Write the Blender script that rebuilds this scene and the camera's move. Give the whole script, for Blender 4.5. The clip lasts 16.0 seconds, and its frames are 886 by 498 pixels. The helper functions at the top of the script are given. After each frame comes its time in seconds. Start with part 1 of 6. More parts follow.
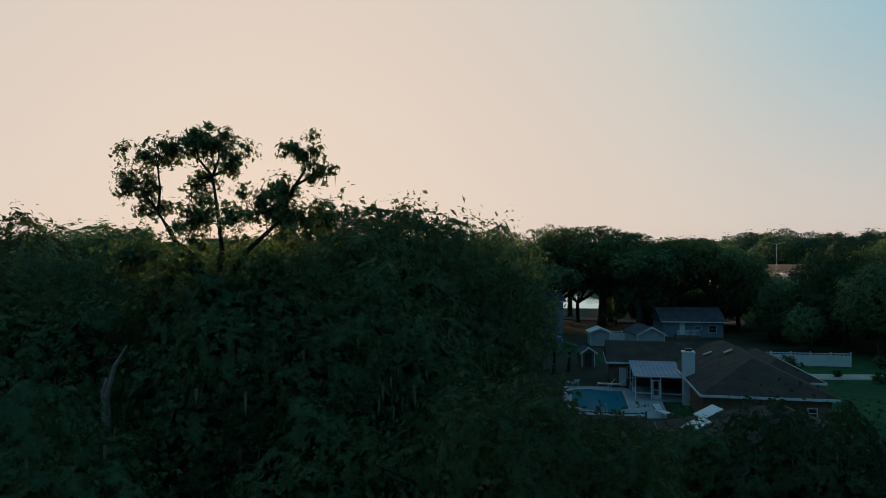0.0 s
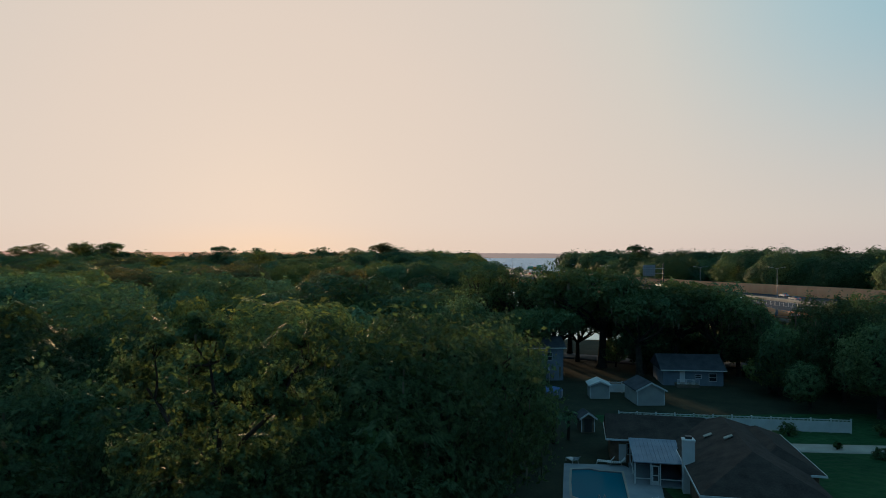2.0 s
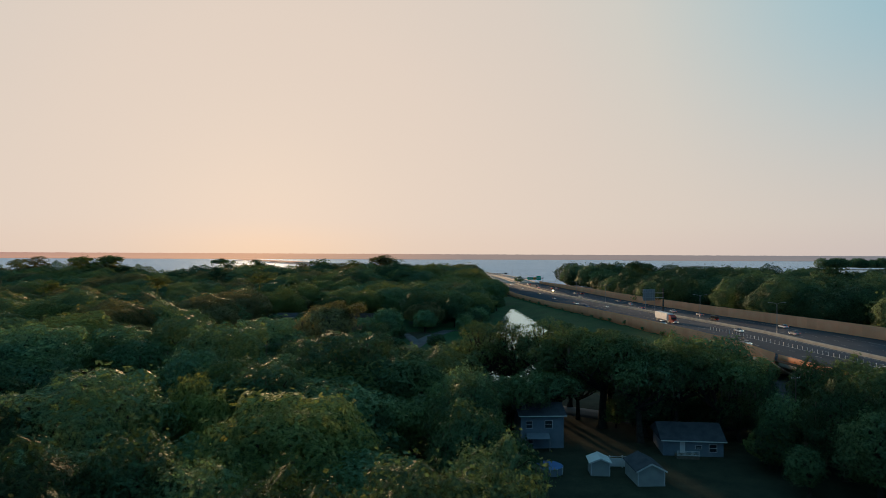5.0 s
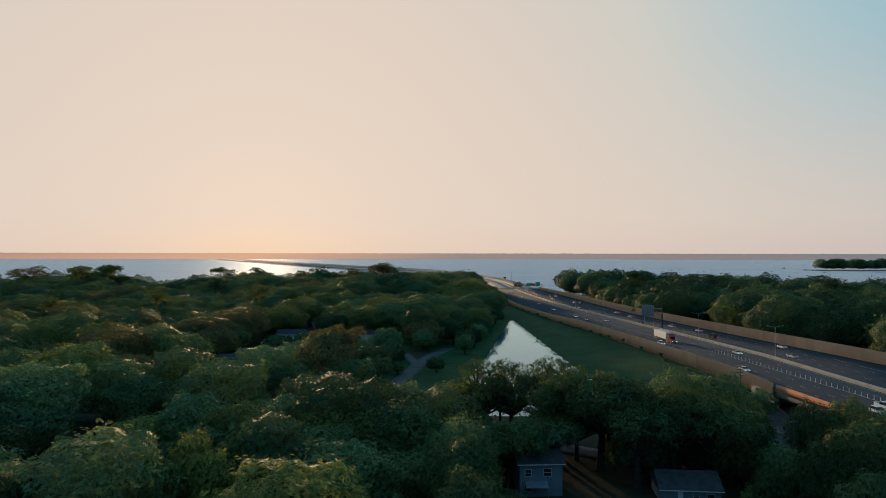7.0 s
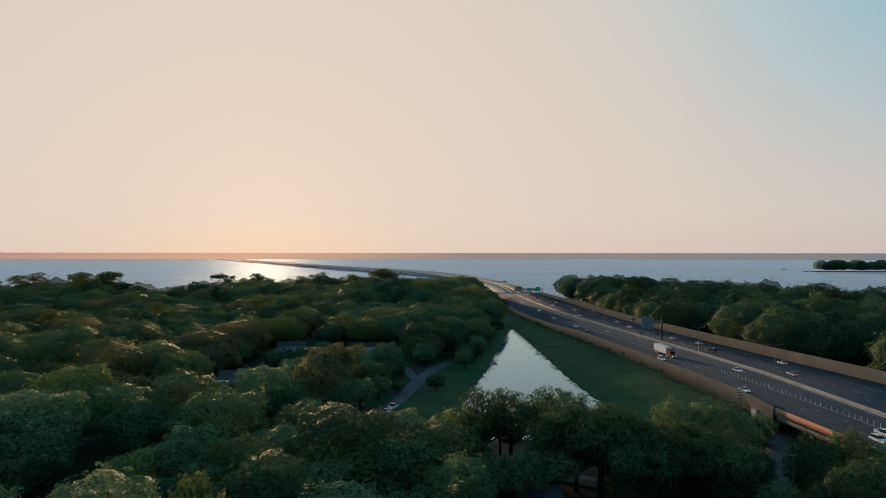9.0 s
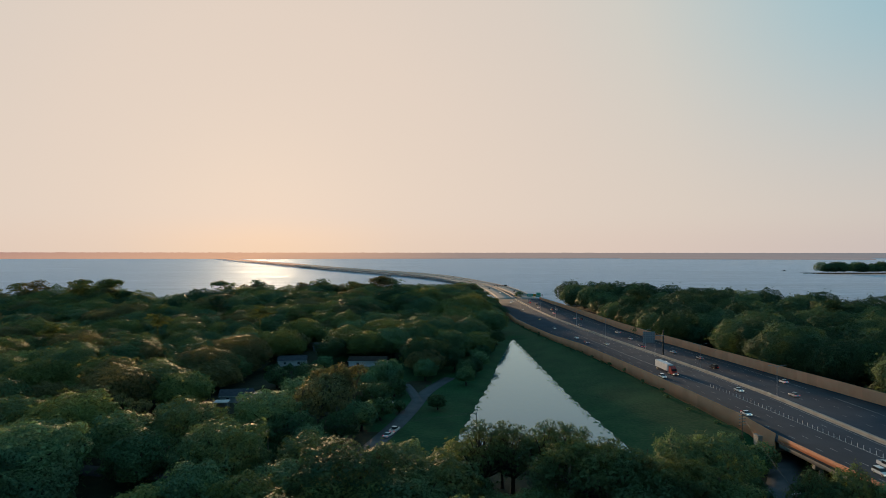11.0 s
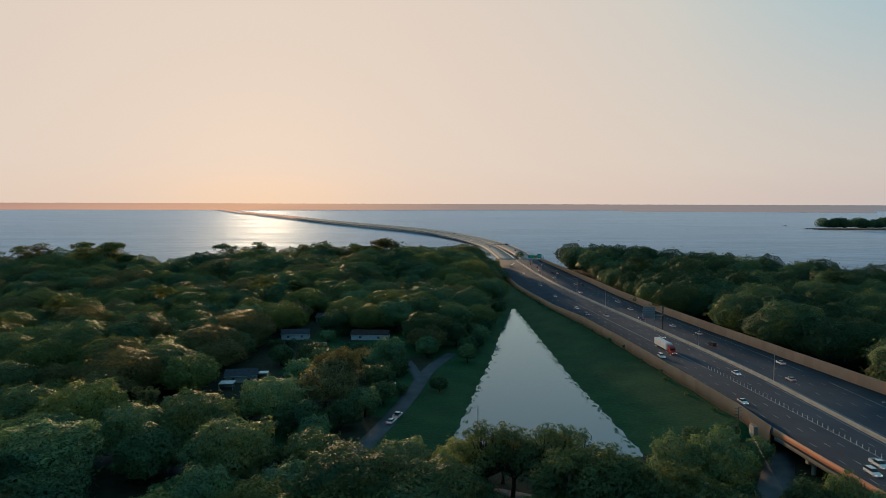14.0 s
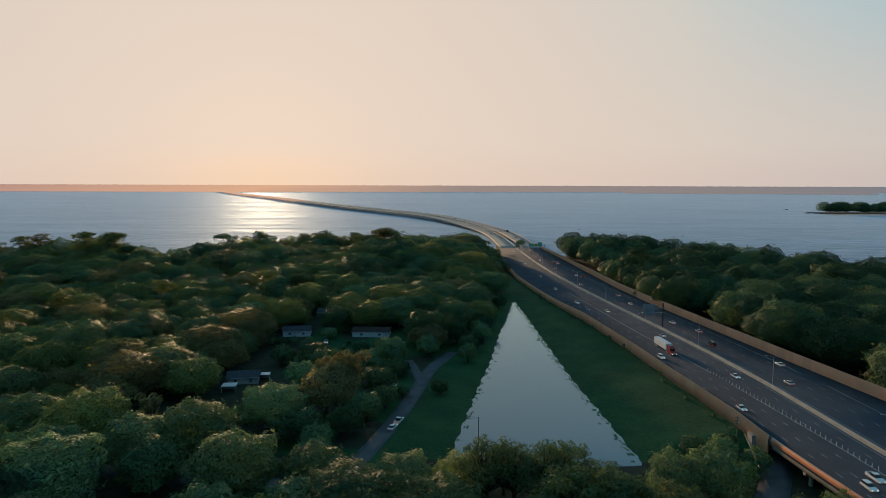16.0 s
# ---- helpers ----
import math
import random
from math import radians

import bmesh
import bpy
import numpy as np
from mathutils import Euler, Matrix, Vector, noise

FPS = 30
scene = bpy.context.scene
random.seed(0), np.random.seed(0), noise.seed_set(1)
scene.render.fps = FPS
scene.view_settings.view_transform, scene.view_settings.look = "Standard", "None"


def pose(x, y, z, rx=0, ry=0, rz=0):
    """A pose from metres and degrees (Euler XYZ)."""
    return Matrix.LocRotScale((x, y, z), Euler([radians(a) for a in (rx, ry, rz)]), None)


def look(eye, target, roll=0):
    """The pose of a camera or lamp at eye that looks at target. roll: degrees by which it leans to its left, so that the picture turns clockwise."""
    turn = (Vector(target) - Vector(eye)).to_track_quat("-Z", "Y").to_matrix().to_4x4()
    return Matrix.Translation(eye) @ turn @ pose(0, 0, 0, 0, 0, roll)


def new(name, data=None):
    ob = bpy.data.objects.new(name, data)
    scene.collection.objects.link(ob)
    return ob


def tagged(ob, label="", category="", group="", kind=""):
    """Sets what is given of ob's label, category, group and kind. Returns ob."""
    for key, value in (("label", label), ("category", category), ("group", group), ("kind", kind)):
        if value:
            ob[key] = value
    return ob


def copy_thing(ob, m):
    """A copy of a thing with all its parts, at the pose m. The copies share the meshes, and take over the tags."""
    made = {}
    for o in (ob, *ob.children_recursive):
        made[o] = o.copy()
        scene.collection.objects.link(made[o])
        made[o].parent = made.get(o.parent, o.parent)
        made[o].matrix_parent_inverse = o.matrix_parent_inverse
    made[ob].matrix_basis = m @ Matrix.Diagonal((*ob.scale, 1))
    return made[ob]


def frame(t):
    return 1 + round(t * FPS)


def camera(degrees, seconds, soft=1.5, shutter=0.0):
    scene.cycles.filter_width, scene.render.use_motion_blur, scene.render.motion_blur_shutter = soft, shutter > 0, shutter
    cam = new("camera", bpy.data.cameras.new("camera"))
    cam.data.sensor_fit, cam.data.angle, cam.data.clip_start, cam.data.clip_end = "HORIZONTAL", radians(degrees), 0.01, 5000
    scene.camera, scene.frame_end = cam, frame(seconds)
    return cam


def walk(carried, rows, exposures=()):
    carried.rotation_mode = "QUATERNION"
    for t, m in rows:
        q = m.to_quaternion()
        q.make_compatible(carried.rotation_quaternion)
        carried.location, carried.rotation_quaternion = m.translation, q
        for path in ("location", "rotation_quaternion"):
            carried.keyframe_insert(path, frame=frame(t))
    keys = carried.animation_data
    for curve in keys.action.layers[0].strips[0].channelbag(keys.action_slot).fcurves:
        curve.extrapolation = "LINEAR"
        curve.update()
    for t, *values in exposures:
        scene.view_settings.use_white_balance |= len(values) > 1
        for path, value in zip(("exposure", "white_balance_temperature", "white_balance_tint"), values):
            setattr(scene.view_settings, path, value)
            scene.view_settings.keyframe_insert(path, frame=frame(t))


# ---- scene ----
cam = camera(66.0, 16.0, soft=0.7)
PATH = [
    (0, (0.334, 0.145, 14.728), (0.334, 2.145, 14.744), 0.00),
    (0.5, (0.381, 0.246, 16.851), (0.381, 2.246, 16.867), 0.01),
    (1, (0.413, 0.256, 19.046), (0.413, 2.256, 19.062), 0.03),
    (1.5, (0.417, 0.233, 21.201), (0.417, 2.233, 21.216), 0.08),
    (2, (0.397, 0.245, 23.277), (0.396, 2.245, 23.292), 0.12),
    (2.5, (0.360, 0.296, 25.335), (0.360, 2.296, 25.349), 0.17),
    (3, (0.308, 0.332, 27.573), (0.308, 2.332, 27.587), 0.20),
    (3.5, (0.244, 0.352, 29.661), (0.245, 2.352, 29.675), 0.22),
    (4, (0.163, 0.357, 31.601), (0.163, 2.356, 31.616), 0.25),
    (6.5, (0.197, -0.753, 43.137), (0.198, 1.247, 43.145), -0.00),
    (7, (0.263, -0.532, 45.492), (0.265, 1.468, 45.499), -0.00),
    (7.5, (0.327, -0.367, 47.680), (0.328, 1.633, 47.686), -0.01),
    (8, (0.363, -0.274, 49.540), (0.364, 1.726, 49.543), -0.02),
    (8.5, (0.399, -0.353, 51.066), (0.399, 1.647, 51.069), -0.04),
    (9, (0.440, -0.487, 52.580), (0.441, 1.513, 52.583), -0.04),
    (11.5, (-0.194, -0.079, 62.644), (-0.193, 1.921, 62.639), -0.05),
    (12, (-0.306, -0.174, 64.695), (-0.306, 1.825, 64.659), -0.02),
    (12.5, (-0.406, -0.234, 67.162), (-0.406, 1.765, 67.087), 0.02),
    (13, (-0.484, -0.127, 69.407), (-0.484, 1.871, 69.306), 0.04),
    (13.5, (-0.548, 0.013, 71.556), (-0.549, 2.009, 71.430), 0.06),
    (14, (-0.604, 0.036, 73.800), (-0.605, 2.031, 73.651), 0.08),
    (14.5, (-0.578, -0.058, 76.218), (-0.579, 1.935, 76.053), 0.10),
    (15, (-0.512, -0.088, 78.627), (-0.515, 1.904, 78.447), 0.12),
    (15.5, (-0.516, 0.154, 80.854), (-0.520, 2.145, 80.661), 0.11),
    (16, (-0.650, 0.628, 82.650), (-0.653, 2.618, 82.444), 0.08),
]
walk(cam, [(t, look(eye, target, roll)) for t, eye, target, roll in PATH])

# ---- world, sun ----
SUN_AZ, SUN_EL = -14.7, 3.7
SUN_DIR = Vector((math.sin(radians(SUN_AZ)) * math.cos(radians(SUN_EL)), math.cos(radians(SUN_AZ)) * math.cos(radians(SUN_EL)), math.sin(radians(SUN_EL))))


def build_world():
    w = bpy.data.worlds.new("evening_sky")
    scene.world = w
    w.use_nodes = True
    nt = w.node_tree
    nt.nodes.clear()
    N, L = nt.nodes.new, nt.links.new
    out, bg = N("ShaderNodeOutputWorld"), N("ShaderNodeBackground")
    sky = N("ShaderNodeTexSky")
    sky.sky_type = "NISHITA"
    sky.sun_disc = False
    sky.sun_elevation, sky.sun_rotation = radians(SUN_EL), radians(SUN_AZ)
    sky.air_density, sky.dust_density, sky.ozone_density = 1.0, 2.5, 2.0
    gain = N("ShaderNodeVectorMath")
    gain.operation = "SCALE"
    gain.inputs["Scale"].default_value = 0.10
    L(sky.outputs[0], gain.inputs[0])
    # evening gradient: by the angle from the sun, and by height over the horizon
    tc, nrm = N("ShaderNodeTexCoord"), N("ShaderNodeVectorMath")
    nrm.operation = "NORMALIZE"
    L(tc.outputs["Generated"], nrm.inputs[0])
    dot = N("ShaderNodeVectorMath")
    dot.operation = "DOT_PRODUCT"
    dot.inputs[1].default_value = SUN_DIR
    L(nrm.outputs[0], dot.inputs[0])
    ac = N("ShaderNodeMath")
    ac.operation = "ARCCOSINE"
    L(dot.outputs["Value"], ac.inputs[0])
    dv = N("ShaderNodeMath")
    dv.operation = "DIVIDE"
    dv.inputs[1].default_value = math.pi
    L(ac.outputs[0], dv.inputs[0])

    def ramp(stops):
        r = N("ShaderNodeValToRGB")
        while len(r.color_ramp.elements) < len(stops):
            r.color_ramp.elements.new(0.5)
        for e, (p, c) in zip(r.color_ramp.elements, stops):
            e.position, e.color = p, (*c, 1)
        return r

    high = ramp([(0.0, SKY_HIGH[0]), (15 / 180, SKY_HIGH[1]), (26 / 180, SKY_HIGH[2]), (33 / 180, SKY_HIGH[3]), (44 / 180, SKY_HIGH[4]),
                 (52 / 180, SKY_HIGH[5]), (90 / 180, SKY_HIGH[6]), (1.0, SKY_HIGH[7])])
    low = ramp([(0.0, SKY_LOW[0]), (12 / 180, SKY_LOW[1]), (30 / 180, SKY_LOW[2]), (50 / 180, SKY_LOW[3]), (1.0, SKY_LOW[4])])
    mid = ramp([(0.0, SKY_MID[0]), (20 / 180, SKY_MID[1]), (34 / 180, SKY_MID[2]), (52 / 180, SKY_MID[3]), (1.0, SKY_MID[4])])
    L(dv.outputs[0], high.inputs[0])
    L(dv.outputs[0], mid.inputs[0])
    L(dv.outputs[0], low.inputs[0])
    sep = N("ShaderNodeSeparateXYZ")
    L(nrm.outputs[0], sep.inputs[0])
    lift = N("ShaderNodeMapRange")
    lift.interpolation_type = "SMOOTHSTEP"
    lift.inputs["From Min"].default_value, lift.inputs["From Max"].default_value = -0.01, 0.055
    L(sep.outputs[2], lift.inputs[0])
    rise, lower = N("ShaderNodeMapRange"), N("ShaderNodeMix")
    rise.interpolation_type = "SMOOTHSTEP"
    rise.inputs["From Min"].default_value, rise.inputs["From Max"].default_value = 0.0, 0.33
    L(sep.outputs[2], rise.inputs[0])
    lower.data_type = "RGBA"
    L(rise.outputs[0], lower.inputs[0])
    L(mid.outputs[0], lower.inputs[6])
    L(high.outputs[0], lower.inputs[7])
    mix = N("ShaderNodeMix")
    mix.data_type = "RGBA"
    L(lift.outputs[0], mix.inputs[0])
    L(low.outputs[0], mix.inputs[6])
    L(lower.outputs[2], mix.inputs[7])
    both = N("ShaderNodeMix")
    both.data_type = "RGBA"
    both.inputs[0].default_value = 0.97
    top, over = N("ShaderNodeMapRange"), N("ShaderNodeMix")
    top.interpolation_type = "SMOOTHSTEP"
    top.inputs["From Min"].default_value, top.inputs["From Max"].default_value = 0.35, 0.46
    L(sep.outputs[2], top.inputs[0])
    over.data_type = "RGBA"
    over.inputs[7].default_value = (*SKY_TOP, 1)
    L(top.outputs[0], over.inputs[0])
    L(mix.outputs[2], over.inputs[6])
    L(gain.outputs[0], both.inputs[6])
    L(over.outputs[2], both.inputs[7])
    L(both.outputs[2], bg.inputs[0])
    bg.inputs[1].default_value = 1.0
    L(bg.outputs[0], out.inputs[0])


SKY_HIGH = [(0.77, 0.645, 0.55), (0.77, 0.645, 0.55), (0.71, 0.625, 0.55), (0.64, 0.62, 0.565), (0.42, 0.56, 0.60), (0.29, 0.50, 0.59), (0.026, 0.160, 0.335), (0.003, 0.054, 0.145)]
SKY_MID = [(0.775, 0.645, 0.55), (0.765, 0.64, 0.548), (0.72, 0.62, 0.54), (0.63, 0.57, 0.52), (0.02, 0.10, 0.18)]
SKY_TOP = (0.115, 0.285, 0.395)
SKY_LOW = [(0.95, 0.68, 0.47), (0.80, 0.63, 0.51), (0.73, 0.59, 0.51), (0.60, 0.52, 0.49), (0.03, 0.09, 0.14)]
build_world()
sun = new("sun", bpy.data.lights.new("sun", "SUN"))
sun.data.energy, sun.data.angle, sun.data.color = 4.2, radians(3.0), (1.0, 0.66, 0.36)
sun.matrix_world = look(SUN_DIR * 300, (0, 0, 0))
scene.view_settings.exposure = 0.0


# ---- materials ----
def material(name, shader="ShaderNodeBsdfPrincipled"):
    m = bpy.data.materials.new(name)
    m.use_nodes = True
    return m, m.node_tree.nodes, m.node_tree.links, m.node_tree.nodes["Principled BSDF"]


def surface(name, a, b, rough=0.7, scale=3.0, metal=0.0, bump=0.2, fine=25.0, spread=0.0, world_space=True, distance=0.05):
    """Two colours mixed by noise at two sizes, with fine relief; spread varies the value from piece to piece."""
    m, n, l, p = material(name)
    geo = n.new("ShaderNodeNewGeometry") if world_space else n.new("ShaderNodeTexCoord")
    src = geo.outputs["Position"] if world_space else geo.outputs["Object"]
    n1, n2 = n.new("ShaderNodeTexNoise"), n.new("ShaderNodeTexNoise")
    n1.inputs["Scale"].default_value, n2.inputs["Scale"].default_value = scale, fine
    n1.inputs["Detail"].default_value, n2.inputs["Detail"].default_value = 4, 3
    l.new(src, n1.inputs["Vector"]), l.new(src, n2.inputs["Vector"])
    add = n.new("ShaderNodeMath")
    add.operation = "MULTIPLY_ADD"
    add.inputs[1].default_value = 0.6
    half = n.new("ShaderNodeMath")
    half.operation = "MULTIPLY"
    half.inputs[1].default_value = 0.4
    l.new(n2.outputs["Fac"], half.inputs[0])
    l.new(n1.outputs["Fac"], add.inputs[0]), l.new(half.outputs[0], add.inputs[2])
    r = n.new("ShaderNodeMapRange")
    r.inputs["From Min"].default_value, r.inputs["From Max"].default_value = 0.36, 0.64
    l.new(add.outputs[0], r.inputs[0])
    mix = n.new("ShaderNodeMix")
    mix.data_type = "RGBA"
    mix.inputs[6].default_value, mix.inputs[7].default_value = (*a, 1), (*b, 1)
    l.new(r.outputs[0], mix.inputs[0])
    col = mix.outputs[2]
    if spread:
        oi, hsv, mr = n.new("ShaderNodeObjectInfo"), n.new("ShaderNodeHueSaturation"), n.new("ShaderNodeMapRange")
        mr.inputs["To Min"].default_value, mr.inputs["To Max"].default_value = 1 - spread, 1 + spread
        l.new(oi.outputs["Random"], mr.inputs[0]), l.new(mr.outputs[0], hsv.inputs["Value"]), l.new(col, hsv.inputs["Color"])
        col = hsv.outputs[0]
    l.new(col, p.inputs["Base Color"])
    p.inputs["Roughness"].default_value, p.inputs["Metallic"].default_value = rough, metal
    p.inputs["Specular IOR Level"].default_value = 0.12 if rough > 0.84 else 0.5
    if bump:
        bp = n.new("ShaderNodeBump")
        bp.inputs["Strength"].default_value, bp.inputs["Distance"].default_value = bump, distance
        l.new(n2.outputs["Fac"], bp.inputs["Height"]), l.new(bp.outputs[0], p.inputs["Normal"])
    return m


def foliage(name, dark, light, gold, glow=0.4, through_tint=(1.25, 1.1, 0.7)):
    """Leaves that let light through; the tint drifts over the ground, and from leaf to leaf."""
    m, n, l, p = material(name)
    geo = n.new("ShaderNodeNewGeometry")
    big, oi = n.new("ShaderNodeTexNoise"), n.new("ShaderNodeObjectInfo")
    big.inputs["Scale"].default_value, big.inputs["Detail"].default_value = 0.09, 3
    l.new(geo.outputs["Position"], big.inputs["Vector"])
    r1 = n.new("ShaderNodeMapRange")
    r1.inputs["From Min"].default_value, r1.inputs["From Max"].default_value = 0.35, 0.65
    l.new(big.outputs["Fac"], r1.inputs[0])
    m1, m2 = n.new("ShaderNodeMix"), n.new("ShaderNodeMix")
    m1.data_type = m2.data_type = "RGBA"
    m1.inputs[6].default_value, m1.inputs[7].default_value = (*dark, 1), (*light, 1)
    l.new(r1.outputs[0], m1.inputs[0])
    m2.inputs[7].default_value = (*gold, 1)
    l.new(m1.outputs[2], m2.inputs[6])
    pw = n.new("ShaderNodeMath")
    pw.operation = "POWER"
    pw.inputs[1].default_value = 9.0
    l.new(geo.outputs["Random Per Island"], pw.inputs[0])
    l.new(pw.outputs[0], m2.inputs[0])
    hsv, mr = n.new("ShaderNodeHueSaturation"), n.new("ShaderNodeMapRange")
    mr.inputs["To Min"].default_value, mr.inputs["To Max"].default_value = 0.7, 1.3
    # leaf by leaf: light and dark tufts, and their relief
    tuft, tr2, mul = n.new("ShaderNodeTexNoise"), n.new("ShaderNodeMapRange"), n.new("ShaderNodeMath")
    tuft.inputs["Scale"].default_value, tuft.inputs["Detail"].default_value, tuft.inputs["Roughness"].default_value = 1.5, 7, 0.74
    l.new(geo.outputs["Position"], tuft.inputs["Vector"])
    tr2.inputs["From Min"].default_value, tr2.inputs["From Max"].default_value = 0.48, 0.66
    tr2.inputs["To Min"].default_value, tr2.inputs["To Max"].default_value = 0.65, 1.45
    l.new(tuft.outputs["Fac"], tr2.inputs[0])
    mul.operation = "MULTIPLY"
    l.new(oi.outputs["Random"], mr.inputs[0]), l.new(mr.outputs[0], mul.inputs[0]), l.new(tr2.outputs[0], mul.inputs[1])
    l.new(mul.outputs[0], hsv.inputs["Value"]), l.new(m2.outputs[2], hsv.inputs["Color"])
    l.new(hsv.outputs[0], p.inputs["Base Color"])
    bp = n.new("ShaderNodeBump")
    bp.inputs["Strength"].default_value, bp.inputs["Distance"].default_value = 1.0, 0.7
    l.new(tuft.outputs["Fac"], bp.inputs["Height"]), l.new(bp.outputs[0], p.inputs["Normal"])
    p.inputs["Roughness"].default_value = 0.6
    p.inputs["Specular IOR Level"].default_value = 0.05
    tr, ms = n.new("ShaderNodeBsdfTranslucent"), n.new("ShaderNodeMixShader")
    tint = n.new("ShaderNodeMix")
    tint.data_type, tint.blend_type = "RGBA", "MULTIPLY"
    tint.inputs[0].default_value, tint.inputs[7].default_value = 1.0, (*through_tint, 1)
    l.new(hsv.outputs[0], tint.inputs[6])
    l.new(tint.outputs[2], tr.inputs["Color"])
    ms.inputs[0].default_value = glow
    l.new(p.outputs[0], ms.inputs[1]), l.new(tr.outputs[0], ms.inputs[2])
    # gaps between the leaves of a spray
    gap, sky_hole, cut = n.new("ShaderNodeMapRange"), n.new("ShaderNodeBsdfTransparent"), n.new("ShaderNodeMixShader")
    gap.inputs["From Min"].default_value, gap.inputs["From Max"].default_value = 0.485, 0.515
    l.new(tuft.outputs["Fac"], gap.inputs[0]), l.new(gap.outputs[0], cut.inputs[0])
    l.new(sky_hole.outputs[0], cut.inputs[1]), l.new(ms.outputs[0], cut.inputs[2])
    l.new(cut.outputs[0], n["Material Output"].inputs["Surface"])
    return m


def water_material(name, colour, rough, ior, scale, bump, stretch=1.0, fine=0.0):
    m, n, l, p = material(name)
    geo, mp = n.new("ShaderNodeNewGeometry"), n.new("ShaderNodeMapping")
    mp.inputs["Scale"].default_value = (stretch, 1, 1)
    l.new(geo.outputs["Position"], mp.inputs["Vector"])
    n1, n2 = n.new("ShaderNodeTexNoise"), n.new("ShaderNodeTexNoise")
    n1.inputs["Scale"].default_value, n1.inputs["Detail"].default_value = scale, 6
    n2.inputs["Scale"].default_value, n2.inputs["Detail"].default_value = scale * 0.08, 3
    l.new(mp.outputs[0], n1.inputs["Vector"]), l.new(mp.outputs[0], n2.inputs["Vector"])
    mul = n.new("ShaderNodeMath")
    mul.operation = "MULTIPLY"
    l.new(n1.outputs["Fac"], mul.inputs[0]), l.new(n2.outputs["Fac"], mul.inputs[1])
    bp = n.new("ShaderNodeBump")
    bp.inputs["Strength"].default_value, bp.inputs["Distance"].default_value = bump, 1.0
    l.new(mul.outputs[0], bp.inputs["Height"]), l.new(bp.outputs[0], p.inputs["Normal"])
    rr = n.new("ShaderNodeMapRange")
    rr.inputs["To Min"].default_value, rr.inputs["To Max"].default_value = rough * 0.6, rough * 1.4
    l.new(n2.outputs["Fac"], rr.inputs[0]), l.new(rr.outputs[0], p.inputs["Roughness"])
    p.inputs["Base Color"].default_value = (*colour, 1)
    p.inputs["IOR"].default_value = ior
    p.inputs["Specular Tint"].default_value = (0.80, 0.94, 1.0, 1)
    return m


def still_water(name, body, gloss, rough, ior, scale=0.05, bump=0.12, stretch=1.0, lanes=0.0, gain=1.0):
    """Tinted water: a dull body under a mirror whose strength follows Fresnel; lanes: how far wind roughens it in long streaks."""
    m, n, l, p = material(name)
    geo, n1, bp = n.new("ShaderNodeNewGeometry"), n.new("ShaderNodeTexNoise"), n.new("ShaderNodeBump")
    mp = n.new("ShaderNodeMapping")
    mp.inputs["Scale"].default_value = (stretch, 1, 1)
    n1.inputs["Scale"].default_value, n1.inputs["Detail"].default_value = scale, 6
    l.new(geo.outputs["Position"], mp.inputs["Vector"]), l.new(mp.outputs[0], n1.inputs["Vector"])
    bp.inputs["Strength"].default_value, bp.inputs["Distance"].default_value = bump, 1.0
    l.new(n1.outputs["Fac"], bp.inputs["Height"])
    df, gl, fr, mx = n.new("ShaderNodeBsdfDiffuse"), n.new("ShaderNodeBsdfGlossy"), n.new("ShaderNodeFresnel"), n.new("ShaderNodeMixShader")
    df.inputs["Color"].default_value, gl.inputs["Color"].default_value = (*body, 1), (*gloss, 1)
    gl.inputs["Roughness"].default_value, fr.inputs["IOR"].default_value = rough, ior
    up = n.new("ShaderNodeMath")
    up.operation, up.use_clamp = "MULTIPLY", True
    up.inputs[1].default_value = gain
    l.new(fr.outputs[0], up.inputs[0])
    weight = up.outputs[0]
    if lanes:
        mp2, n2, mr, mw, mul = n.new("ShaderNodeMapping"), n.new("ShaderNodeTexNoise"), n.new("ShaderNodeMapRange"), n.new("ShaderNodeMapRange"), n.new("ShaderNodeMath")
        mp2.inputs["Scale"].default_value = (0.0022, 0.016, 1)
        n2.inputs["Scale"].default_value, n2.inputs["Detail"].default_value, n2.inputs["Roughness"].default_value = 1.0, 9, 0.68
        l.new(geo.outputs["Position"], mp2.inputs["Vector"]), l.new(mp2.outputs[0], n2.inputs["Vector"])
        for r, lo, hi in ((mr, rough - lanes, rough + lanes), (mw, 1.0, 0.82)):
            r.inputs["From Min"].default_value, r.inputs["From Max"].default_value = 0.34, 0.66
            r.inputs["To Min"].default_value, r.inputs["To Max"].default_value = lo, hi
            l.new(n2.outputs["Fac"], r.inputs[0])
        l.new(mr.outputs[0], gl.inputs["Roughness"])
        mul.operation = "MULTIPLY"
        l.new(weight, mul.inputs[0]), l.new(mw.outputs[0], mul.inputs[1])
        weight = mul.outputs[0]
    l.new(bp.outputs[0], gl.inputs["Normal"]), l.new(bp.outputs[0], fr.inputs["Normal"])
    l.new(weight, mx.inputs[0]), l.new(df.outputs[0], mx.inputs[1]), l.new(gl.outputs[0], mx.inputs[2])
    l.new(mx.outputs[0], n["Material Output"].inputs["Surface"])
    n.remove(p)
    return m


def lamp_material(name, colour, strength):
    m, n, l, p = material(name)
    p.inputs["Base Color"].default_value = (*colour, 1)
    p.inputs["Emission Color"].default_value = (*colour, 1)
    p.inputs["Emission Strength"].default_value = strength
    return m


